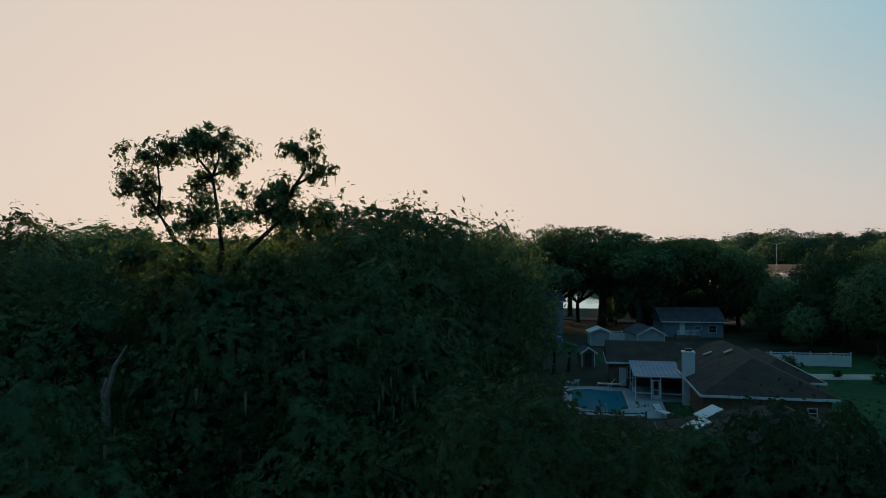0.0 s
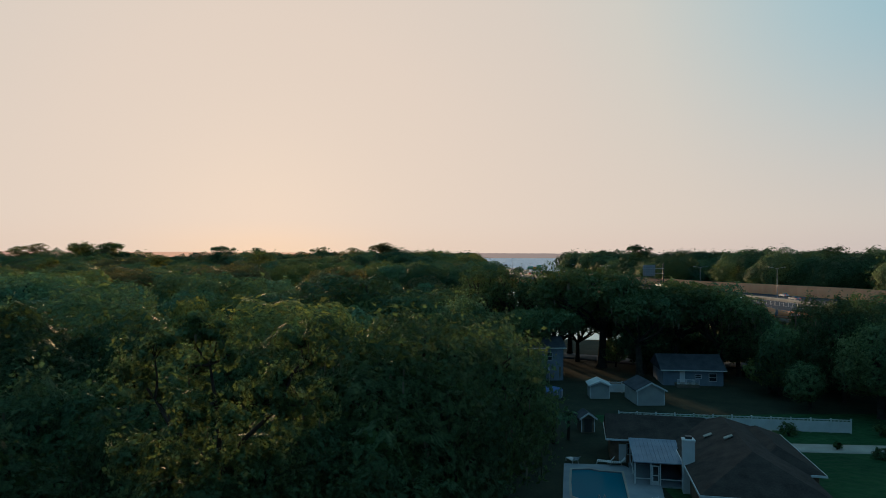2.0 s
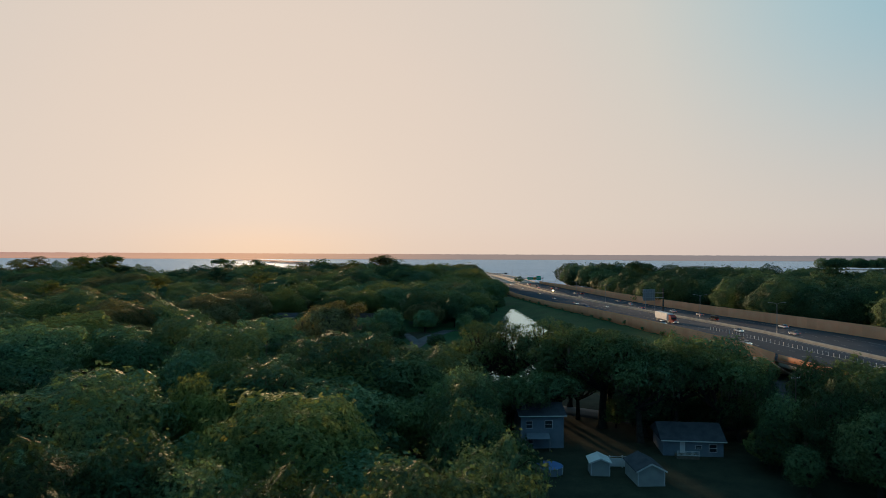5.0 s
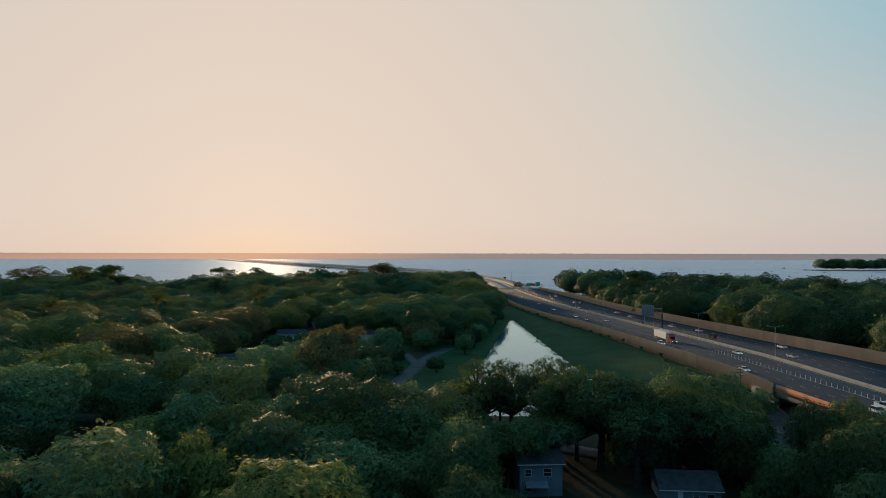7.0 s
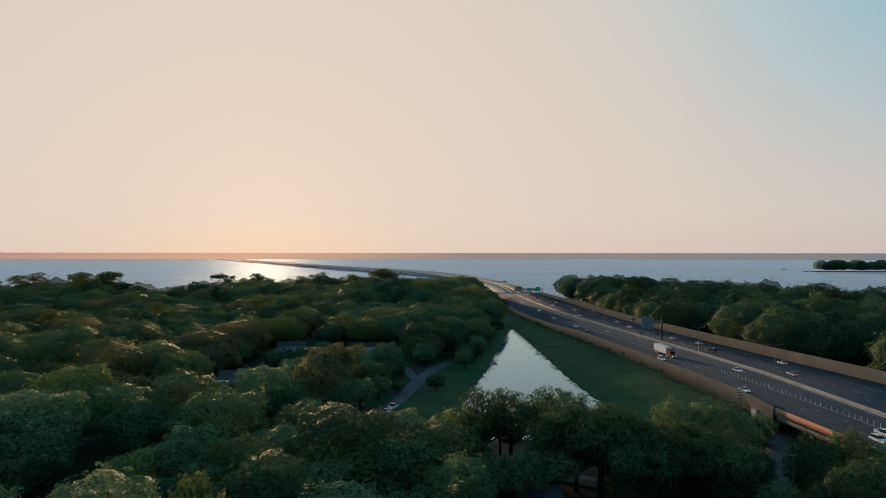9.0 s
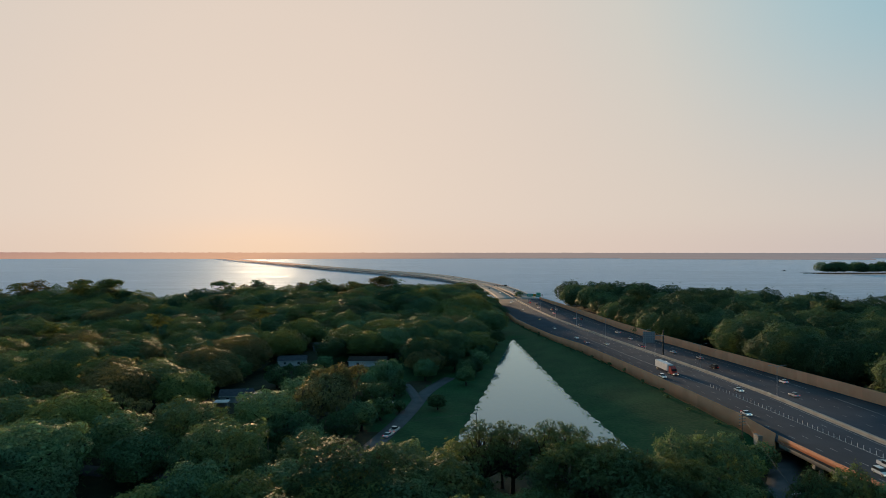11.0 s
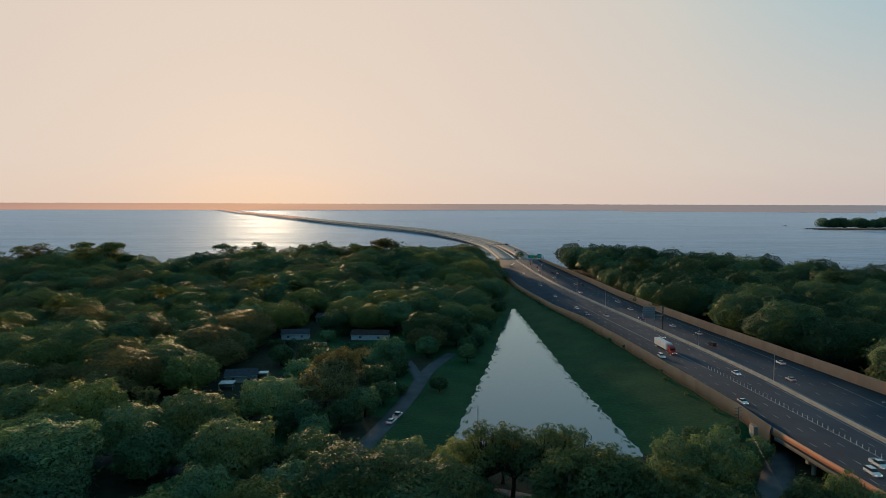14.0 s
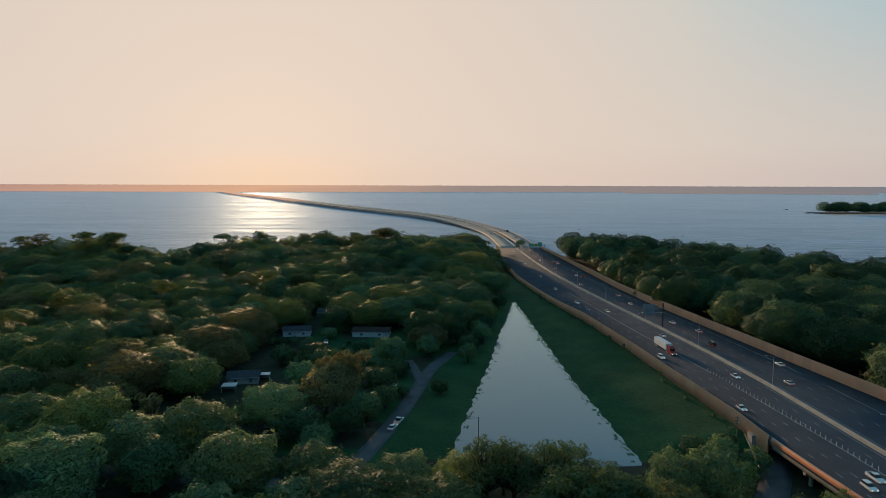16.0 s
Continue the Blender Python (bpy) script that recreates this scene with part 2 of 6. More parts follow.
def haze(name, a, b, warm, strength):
    """A far shore behind miles of evening air: dull colour, with the air's haze put in as emission, warmer under the
    sun.
    """
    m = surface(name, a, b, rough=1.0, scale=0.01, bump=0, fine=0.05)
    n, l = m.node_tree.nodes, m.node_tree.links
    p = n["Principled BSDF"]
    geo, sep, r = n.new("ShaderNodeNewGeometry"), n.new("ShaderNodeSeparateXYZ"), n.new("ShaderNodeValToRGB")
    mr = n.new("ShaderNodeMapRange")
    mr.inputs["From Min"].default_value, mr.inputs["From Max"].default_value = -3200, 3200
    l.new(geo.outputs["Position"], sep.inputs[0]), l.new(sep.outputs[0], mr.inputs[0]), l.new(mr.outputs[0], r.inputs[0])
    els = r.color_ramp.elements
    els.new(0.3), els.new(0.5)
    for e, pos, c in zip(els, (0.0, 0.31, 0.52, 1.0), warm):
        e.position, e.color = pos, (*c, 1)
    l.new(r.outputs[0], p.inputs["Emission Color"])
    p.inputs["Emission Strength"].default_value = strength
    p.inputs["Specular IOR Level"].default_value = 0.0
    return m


LEAF = foliage("oak_leaves", (0.105, 0.215, 0.125), (0.165, 0.270, 0.120), (0.22, 0.28, 0.12), 0.32)
LEAF_B = foliage("bright_leaves", (0.165, 0.240, 0.095), (0.24, 0.30, 0.10), (0.32, 0.32, 0.11), 0.36)
# oak leaf colour darkened to stand for the shade of backlit crowns
LEAF_SHADED = foliage("shaded_leaves", (0.048, 0.120, 0.066), (0.092, 0.162, 0.074), (0.13, 0.17, 0.075), 0.25)
LEAF_DRY = foliage("dry_leaves", (0.185, 0.190, 0.095), (0.265, 0.255, 0.120), (0.33, 0.30, 0.14))
MOSS = surface("spanish_moss", (0.10, 0.09, 0.06), (0.17, 0.15, 0.10), 0.9, 2.0, bump=0)
BARK = surface("bark", (0.030, 0.026, 0.022), (0.065, 0.056, 0.047), 0.9, 1.5, bump=0.5, fine=9)
DEADWOOD = surface("bleached_wood", (0.13, 0.12, 0.10), (0.22, 0.20, 0.17), 0.9, 2.0, bump=0.4, fine=12)
GRASS = surface("grass", (0.006, 0.046, 0.018), (0.022, 0.086, 0.032), 0.9, 0.07, bump=0.8, fine=0.9, distance=0.4)
LITTER = surface("leaf_litter", (0.018, 0.026, 0.018), (0.040, 0.046, 0.030), 0.95, 0.3, bump=0.4, fine=4)
ASPHALT = surface("asphalt", (0.038, 0.055, 0.076), (0.060, 0.081, 0.106), 0.95, 0.08, bump=0.1, fine=3)
STREET = surface("street_asphalt", (0.060, 0.070, 0.082), (0.105, 0.115, 0.128), 0.85, 0.2, bump=0.1, fine=5)
CONCRETE = surface("concrete", (0.30, 0.28, 0.25), (0.42, 0.40, 0.36), 0.85, 0.3, bump=0.15, fine=6)
TAN = surface("tan_wall_panel", (0.95, 0.355, 0.185), (0.98, 0.42, 0.235), 0.85, 0.25, bump=0.2, fine=5, spread=0.06)
BRIDGEDECK = surface("bridge_deck", (0.30, 0.27, 0.25), (0.40, 0.36, 0.33), 0.9, 0.05, bump=0.1, fine=2)
PARAPET = surface("bridge_concrete", (0.58, 0.48, 0.41), (0.70, 0.58, 0.50), 0.85, 0.2, bump=0.1, fine=3)
MARK = surface("road_paint", (0.20, 0.21, 0.21), (0.42, 0.42, 0.41), 0.6, 2, bump=0)
STEEL = surface("galvanised_steel", (0.38, 0.39, 0.40), (0.52, 0.53, 0.54), 0.45, 1.0, metal=0.7, bump=0.05)
DARK = surface("dark_metal", (0.02, 0.02, 0.022), (0.05, 0.05, 0.052), 0.5, 1.0, bump=0.05)
WHITE = surface("white_vinyl", (0.52, 0.55, 0.58), (0.64, 0.67, 0.70), 0.45, 0.8, bump=0.03)
SHINGLE = surface("brown_shingles", (0.036, 0.028, 0.026), (0.070, 0.056, 0.050), 0.9, 0.8, bump=0.5, fine=7)
SHINGLE_G = surface("grey_shingles", (0.040, 0.047, 0.060), (0.072, 0.080, 0.096), 0.9, 0.8, bump=0.5, fine=7)
BRICK = surface("brown_brick", (0.14, 0.085, 0.06), (0.23, 0.15, 0.11), 0.85, 1.0, bump=0.4, fine=9)
SIDING = surface("grey_siding", (0.27, 0.29, 0.30), (0.36, 0.38, 0.39), 0.7, 0.7, bump=0.1)
SIDING_B = surface("blue_siding", (0.12, 0.16, 0.21), (0.18, 0.22, 0.28), 0.7, 0.7, bump=0.1)
TIN = surface("white_tin_roof", (0.55, 0.58, 0.60), (0.70, 0.72, 0.74), 0.4, 0.8, bump=0.08)
DECK = surface("pool_deck", (0.18, 0.22, 0.26), (0.26, 0.30, 0.34), 0.8, 0.6, bump=0.1)
WOOD = surface("weathered_wood", (0.10, 0.085, 0.07), (0.18, 0.15, 0.12), 0.9, 1.5, bump=0.3, fine=12)
GLASS = surface("window_glass", (0.02, 0.025, 0.03), (0.04, 0.045, 0.05), 0.08, 1.0, bump=0)
TYRE = surface("tyre_rubber", (0.015, 0.015, 0.015), (0.03, 0.03, 0.03), 0.8, 5, bump=0)
GREEN = surface("green_sign", (0.0, 0.42, 0.27), (0.01, 0.48, 0.31), 0.4, 1, bump=0)
YELLOW = surface("yellow_sign", (0.55, 0.30, 0.03), (0.62, 0.36, 0.05), 0.4, 1, bump=0)
BLUE = surface("blue_cover", (0.03, 0.10, 0.28), (0.05, 0.15, 0.38), 0.5, 1, bump=0.1)
PORCHTIN = surface("blue_grey_tin", (0.12, 0.17, 0.24), (0.19, 0.25, 0.33), 0.6, 0.8, bump=0.08)
POOLBLUE = water_material("pool_water", (0.006, 0.14, 0.20), 0.2, 1.03, 1.2, 0.02)
CANALWATER = still_water("canal_water", (0.020, 0.13, 0.20), (0.66, 0.92, 1.0), 0.01, 1.33, 0.35, 0.02, gain=1.4)
RIVER = still_water("river_water", (0.055, 0.12, 0.165), (0.66, 0.77, 0.90), 0.74, 1.33, 0.09, 1.0, 0.3, 0.10)
TAIL = lamp_material("tail_lamp", (0.9, 0.05, 0.02), 1.2)
HEAD = lamp_material("head_lamp", (1.0, 0.9, 0.7), 1.3)
PAINTS = [surface("car_paint_" + w, a, tuple(min(1, v * 1.06) for v in a), 0.25, 1, bump=0) for w, a in (
    ("white", (0.72, 0.73, 0.74)), ("silver", (0.42, 0.43, 0.45)), ("black", (0.02, 0.02, 0.024)), ("red", (0.35, 0.03, 0.025)), ("blue", (0.05, 0.09, 0.2)), ("gold", (0.42, 0.33, 0.17)))]
PAINT_WORDS = ["white", "silver", "black", "dark red", "dark blue", "pale gold"]
# haze painted in as a glow, for the far shore and far bridge
FAR_HAZE = haze("far_haze_glow", (0.05, 0.06, 0.06), (0.08, 0.09, 0.08), ((0.50, 0.28, 0.22), (0.78, 0.43, 0.26), (0.34, 0.25, 0.22), (0.20, 0.20, 0.22)), 0.90)


# ---- mesh helpers ----
def mesh(name, verts, faces, mat, smooth=False, parent=None, label="", mats=None, index=None, normals=None):
    """One mesh object from arrays of vertices and of three- or four-cornered faces."""
    V = np.asarray(verts, dtype=np.float32).reshape(-1, 3)
    groups = [np.asarray(f, dtype=np.int32) for f in (faces if isinstance(faces, tuple) else (faces,)) if len(f)]
    me = bpy.data.meshes.new(name)
    me.vertices.add(len(V))
    me.vertices.foreach_set("co", V.ravel())
    loops = np.concatenate([g.ravel() for g in groups])
    sizes = np.concatenate([np.full(len(g), g.shape[1], dtype=np.int32) for g in groups])
    starts = np.concatenate([[0], np.cumsum(sizes)[:-1]]).astype(np.int32)
    me.loops.add(len(loops))
    me.loops.foreach_set("vertex_index", loops)
    me.polygons.add(len(sizes))
    me.polygons.foreach_set("loop_start", starts)
    if smooth:
        me.polygons.foreach_set("use_smooth", np.ones(len(sizes), dtype=bool))
    me.update(calc_edges=True)
    for m in (mats or [mat]):
        me.materials.append(m)
    if index is not None:
        me.polygons.foreach_set("material_index", np.asarray(index, dtype=np.int32))
    if normals is not None:
        me.normals_split_custom_set_from_vertices(np.asarray(normals, dtype=np.float32))
    ob = new(name, me)
    if parent:
        ob.parent = parent
    if label:
        ob["label"] = label
    return ob


def empty(name, m, label, category, group="", kind=""):
    ob = new(name)
    ob.matrix_world = m
    return tagged(ob, label, category, group, kind)


def part(name, bm, mat, parent=None, label="", smooth=False):
    me = bpy.data.meshes.new(name)
    bmesh.ops.recalc_face_normals(bm, faces=bm.faces)
    bm.to_mesh(me)
    bm.free()
    me.materials.append(mat)
    if smooth:
        for p in me.polygons:
            p.use_smooth = True
    ob = new(name, me)
    if parent:
        ob.parent = parent
    if label:
        ob["label"] = label
    return ob


def box(bm, x0, x1, y0, y1, z0, z1, bevel=0.0):
    vs = [bm.verts.new(c) for c in ((x0, y0, z0), (x1, y0, z0), (x1, y1, z0), (x0, y1, z0), (x0, y0, z1), (x1, y0, z1), (x1, y1, z1), (x0, y1, z1))]
    fs = [bm.faces.new([vs[i] for i in f]) for f in ((3, 2, 1, 0), (4, 5, 6, 7), (0, 1, 5, 4), (1, 2, 6, 5), (2, 3, 7, 6), (3, 0, 4, 7))]
    if bevel:
        bmesh.ops.bevel(bm, geom=list({e for f in fs for e in f.edges}), offset=bevel, segments=1, affect="EDGES")
    return bm


def boxes(*rows, bevel=0.0):
    bm = bmesh.new()
    for r in rows:
        box(bm, *r, bevel=bevel)
    return bm


def prism(bm, poly, z0, z1):
    """A straight-sided slab over a polygon."""
    a, b = [bm.verts.new((x, y, z0)) for x, y in poly], [bm.verts.new((x, y, z1)) for x, y in poly]
    n = len(poly)
    bm.faces.new(b), bm.faces.new(a[::-1])
    for i in range(n):
        bm.faces.new((a[i], a[(i + 1) % n], b[(i + 1) % n], b[i]))
    return bm


def solid(points, faces):
    bm = bmesh.new()
    vs = [bm.verts.new(p) for p in points]
    for f in faces:
        bm.faces.new([vs[i] for i in f])
    return bm


def cyl(bm, x, y, z0, z1, r0, r1=None, n=10):
    r1 = r0 if r1 is None else r1
    a = [bm.verts.new((x + r0 * math.cos(k * math.tau / n), y + r0 * math.sin(k * math.tau / n), z0)) for k in range(n)]
    b = [bm.verts.new((x + r1 * math.cos(k * math.tau / n), y + r1 * math.sin(k * math.tau / n), z1)) for k in range(n)]
    bm.faces.new(a[::-1]), bm.faces.new(b)
    for k in range(n):
        bm.faces.new((a[k], a[(k + 1) % n], b[(k + 1) % n], b[k]))
    return bm


def tube(points, radii, n=6):
    """Vertices and faces of a tapering tube along points."""
    P = np.asarray(points, dtype=float)
    V, Fc = [], []
    for i, p in enumerate(P):
        d = P[min(i + 1, len(P) - 1)] - P[max(i - 1, 0)]
        d = d / (np.linalg.norm(d) + 1e-9)
        s = np.cross(d, (0.13, 0.99, 0.05))
        s /= np.linalg.norm(s) + 1e-9
        u = np.cross(s, d)
        for k in range(n):
            a = k * math.tau / n
            V.append(p + radii[i] * (math.cos(a) * s + math.sin(a) * u))
    for i in range(len(P) - 1):
        for k in range(n):
            Fc.append((i * n + k, i * n + (k + 1) % n, (i + 1) * n + (k + 1) % n, (i + 1) * n + k))
    return np.array(V), np.array(Fc)


def joined(chunks):
    """Several (vertices, faces) as one."""
    Vs, Fs, o = [], [], 0
    for v, f in chunks:
        Vs.append(v), Fs.append(np.asarray(f) + o)
        o += len(v)
    return np.concatenate(Vs), np.concatenate(Fs)

# ---- the plan ----
def lerp(v, table):
    return np.interp(v, [a for a, _ in table], [b for _, b in table])


ROAD_Z = [(-100, 7.2), (250, 6.9), (350, 5.2), (770, 1.5), (1000, 2.5), (1400, 6.0), (5000, 6.0)]
MEDIAN = [(-100, 128), (150, 122.5), (190, 121), (240, 119.3), (290, 116.5), (348, 111.8), (420, 103.5), (480, 97.5), (560, 91), (650, 87), (750, 85), (850, 83), (980, 79)]
LEFT = [(-100, 120), (100, 103.5), (150, 98.6), (171, 96.4), (182, 95.5), (195, 94.4), (210, 93.2), (234, 91.2), (265, 88.5), (296, 86.8), (335, 83.8), (384, 79.0), (436, 71.0), (496, 63.8), (550, 58.8), (630, 57.0), (730, 57), (800, 65)]
RIGHT = [(-100, 172), (215, 152.5), (232, 150.3), (247, 148), (280, 144.5), (325, 140.3), (359, 136.8), (393, 133), (432, 128.5), (486, 124.5), (573, 121.5), (684, 118), (795, 113)]
DELIN = [(-100, 124), (172, 112.6), (184, 111.7), (210, 109.3), (245, 106), (292, 101.6), (420, 90), (480, 84)]
CANAL_L = [(192, 0.0), (227, 6.0), (245, 9.4), (272, 14.0), (307, 20.8), (364, 29.6), (410, 37.8), (440, 43.0), (463, 46.8)]
CANAL_R = [(192, 58.2), (212, 57.0), (239, 55.6), (260, 54.0), (289, 52.6), (326, 51.8), (367, 50.6), (410, 49.6), (463, 47.6)]
SHORE = [(-900, 560), (-520, 610), (-400, 640), (-330, 665), (-290, 630), (-240, 600), (-215, 640), (-190, 715), (-100, 735), (0, 745), (60, 800), (66, 860), (100, 860), (112, 790), (120, 740), (185, 705), (230, 665),
         (265, 620), (290, 570), (320, 530), (350, 485), (430, 400), (560, 330), (900, 300)]


def road_z(y):
    return lerp(y, ROAD_Z)


def canal_inside(x, y):
    """Metres inside the canal's edge; negative on land."""
    d = np.minimum(np.minimum(x - lerp(y, CANAL_L), lerp(y, CANAL_R) - x), np.minimum(y - 192, 463 - y))
    wob = 0.7 * np.sin(y * 0.45 + x * 0.1) + 0.5 * np.sin(y * 1.3)
    return d + 0.6 * wob * (np.abs(d) < 8)


def shore_inside(x, y):
    return y - lerp(x, SHORE) - 6 * np.sin(x * 0.05) - 4 * np.sin(x * 0.13 + 1)


def ground_z(x, y):
    x, y = np.asarray(x, float), np.asarray(y, float)
    z = 0.15 * np.sin(x * 0.06) * np.sin(y * 0.05)
    wall = lerp(y, LEFT) - x
    foot = (road_z(y) - 2.8) * np.clip((y - 197) / 9, 0, 1)
    z = np.where((wall > 0) & (wall < 36), np.maximum(z, foot - wall * (foot + 0.4) / 33), z)
    z = np.where((wall <= 0) & (x < lerp(y, RIGHT)) & (y < 830), np.maximum(z, foot - 0.4), z)
    ci = canal_inside(x, y)
    z = np.where(ci > -7, np.minimum(z, -1.0 - 0.2 * ci), z)
    si = shore_inside(x, y)
    z = np.where(si > -12, np.minimum(z, -1.0 - 0.08 * si), z)
    return np.maximum(z, -4.0)


# ---- ground, water ----
def build_ground():
    xs = np.concatenate([np.arange(-900, -460, 20.0), np.arange(-460, -60, 5.0), np.arange(-60, 160, 2.5), np.arange(160, 500, 5.0), np.arange(500, 901, 20.0)])
    ys = np.concatenate([np.arange(-400, 20, 20.0), np.arange(20, 180, 5.0), np.arange(180, 480, 2.5), np.arange(480, 900, 5.0)])
    X, Y = np.meshgrid(xs, ys)
    Z = ground_z(X, Y)
    nx, ny = len(xs), len(ys)
    i = np.arange(nx * ny).reshape(ny, nx)
    F = np.stack([i[:-1, :-1], i[:-1, 1:], i[1:, 1:], i[1:, :-1]], -1).reshape(-1, 4)
    cx, cy = X.ravel()[F].mean(1), Y.ravel()[F].mean(1)
    lawn = (canal_inside(cx, cy) > -26) & (cy > 195) | ((lerp(cy, LEFT) - cx > -2) & (cx > 42) & (cy > 200) & (cy < 560))
    # past y 100 the yards keep dark litter in place of shaded grass
    lawn |= (cx > 22) & (cx < 80) & (cy > 54) & (cy < 100)
    lawn |= (cx > -70) & (cx < 0) & (cy > 165) & (cy < 420) & (np.sin(cx * 0.17) * np.sin(cy * 0.11) > -0.2)
    ob = mesh("ground", np.stack([X, Y, Z], -1), F, None, True, mats=[LITTER, GRASS], index=lawn.astype(int))
    tagged(ob, "dark grass and leaf litter under the trees", "ground", kind="structure")


build_ground()
w = 4950.0
tagged(mesh("water", [(-w, 350, -1.05), (w, 350, -1.05), (w, w, -1.05), (-w, w, -1.05)], [(0, 1, 2, 3)], RIVER), "wide rippled river reflecting the evening sky", "river", kind="structure")
cy = np.arange(188, 468, 4.0)
V = np.concatenate([np.stack([lerp(cy, CANAL_L) - 6, cy, np.full_like(cy, -1.0)], -1), np.stack([lerp(cy, CANAL_R) + 6, cy, np.full_like(cy, -1.0)], -1)])
n = len(cy)
tagged(mesh("canal_water", V, [(k, k + n, k + n + 1, k + 1) for k in range(n - 1)], CANALWATER), "still canal mirroring the pale sky", "canal", kind="structure")


def far_land(name, xs, y0, depth, h0, h1, label, seed):
    """A low wooded shore: a ragged bank of trees, then land that climbs slowly behind it."""
    rng = np.random.default_rng(seed)
    y0 = np.broadcast_to(y0, xs.shape)
    rows = []
    for k, (f, h) in enumerate(((0, -1.2), (0.02, h0 * 0.55), (0.06, h0), (0.35, h0 + (h1 - h0) * 0.35), (0.7, h0 + (h1 - h0) * 0.7), (1.0, h1))):
        rag = 0 if k == 0 else rng.normal(0, 0.4 + 0.05 * k * h1 / 40, xs.shape)
        rows.append(np.stack([xs, y0 + depth * f, h + rag + 0 * xs], -1))
    n = len(xs)
    V = np.concatenate(rows)
    F = [(r * n + k, r * n + k + 1, (r + 1) * n + k + 1, (r + 1) * n + k) for r in range(5) for k in range(n - 1)]
    return tagged(mesh(name, V, F, FAR_HAZE), label, "shore", kind="structure")


xs = np.arange(-3600, 3700, 16.0)
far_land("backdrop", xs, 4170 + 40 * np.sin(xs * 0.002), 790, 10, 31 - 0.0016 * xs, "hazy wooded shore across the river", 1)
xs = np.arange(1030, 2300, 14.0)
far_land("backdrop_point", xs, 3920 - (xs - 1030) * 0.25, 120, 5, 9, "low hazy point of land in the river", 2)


# ---- road ----
def strip(name, ys, xa, xb, za, mat, parent=None, thick=0.0, label=""):
    """A ribbon between two lines of x along y, with depth below it."""
    n = len(ys)
    za = np.broadcast_to(za, ys.shape)
    a, b = np.stack([xa, ys, za], -1), np.stack([xb, ys, za], -1)
    V = np.concatenate([a, b, a - (0, 0, thick), b - (0, 0, thick)])
    F = []
    for k in range(n - 1):
        F += [(k, n + k, n + k + 1, k + 1)]
        if thick:
            F += [(2 * n + k, 2 * n + k + 1, 3 * n + k + 1, 3 * n + k), (k, k + 1, 2 * n + k + 1, 2 * n + k), (n + k, 3 * n + k, 3 * n + k + 1, n + k + 1)]
    if thick:
        F += [(0, 2 * n, 3 * n, n), (n - 1, 2 * n - 1, 4 * n - 1, 3 * n - 1)]
    return mesh(name, V, F, mat, False, parent, label)


def wall_run(name, ys, xc, half, z0, z1, mat, parent=None, label=""):
    n = len(ys)
    z0, z1 = np.broadcast_to(z0, ys.shape), np.broadcast_to(z1, ys.shape)
    rows = [np.stack([xc - half, ys, z0], -1), np.stack([xc - half, ys, z1], -1), np.stack([xc + half, ys, z1], -1), np.stack([xc + half, ys, z0], -1)]
    V = np.concatenate(rows)
    F = [(r * n + k, r * n + k + 1, ((r + 1) % 4) * n + k + 1, ((r + 1) % 4) * n + k) for r in range(4) for k in range(n - 1)]
    F += [(0, n, 2 * n, 3 * n), (n - 1, 2 * n - 1, 3 * n - 1, 4 * n - 1)]
    return mesh(name, V, F, mat, False, parent, label)


ys = np.arange(60, 812, 6.0)
highway = strip("road", ys, lerp(ys, LEFT), lerp(ys, RIGHT), road_z(ys), ASPHALT, thick=1.3)
tagged(highway, "wide dark asphalt highway on a walled embankment", "highway", kind="structure")
road_wall = empty("wall_embankment", Matrix(), "tan concrete panel retaining wall beside the highway", "retaining wall", kind="structure")
sound_wall = empty("wall_sound_barrier", Matrix(), "tall tan concrete noise wall along the highway", "noise wall", kind="structure")


def panels(parent, ys, line, z0, z1, half, mat, gap=0.05):
    """Concrete panels one after the other, each set slightly apart."""
    for k in range(len(ys) - 1):
        a, b = ys[k] + gap, ys[k + 1] - gap
        yy = np.array([a, b])
        wall_run("panel", yy, lerp(yy, line) + 0.03 * (k % 2), half, z0(yy), z1(yy), mat, parent)


LEFT_TOP = [(0, 1.0), (196, 1.0), (212, 1.9), (385, 1.7), (440, 0.6), (2000, 0.5)]
panels(road_wall, np.arange(194, 742, 6.0), LEFT, lambda y: ground_z(lerp(y, LEFT) - 0.5, y) - 0.5, lambda y: road_z(y) + lerp(y, LEFT_TOP), 0.25, TAN)
panels(sound_wall, np.arange(150, 800, 6.1), RIGHT, lambda y: -0.5 + 0 * y, lambda y: road_z(y) + lerp(y, [(0, 4.3), (560, 4.3), (800, 2.5)]), 0.25, TAN)
# the overpass: girder, parapet and piers over the side street
overpass = empty("overpass", Matrix(), "tan concrete highway overpass above the side street", "bridge", kind="structure")
yy = np.arange(60, 196, 6.0)
wall_run("parapet", yy, lerp(yy, LEFT), 0.25, road_z(yy) - 0.5, road_z(yy) + 0.9, TAN, overpass)
wall_run("girder", yy, lerp(yy, LEFT) + 0.4, 0.35, road_z(yy) - 2.4, road_z(yy) - 0.5, CONCRETE, overpass)
for k in range(6):
    wall_run("girder", yy, lerp(yy, LEFT) + 5 + k * 8.5, 0.35, road_z(yy) - 2.6, road_z(yy) - 1.3, CONCRETE, overpass)
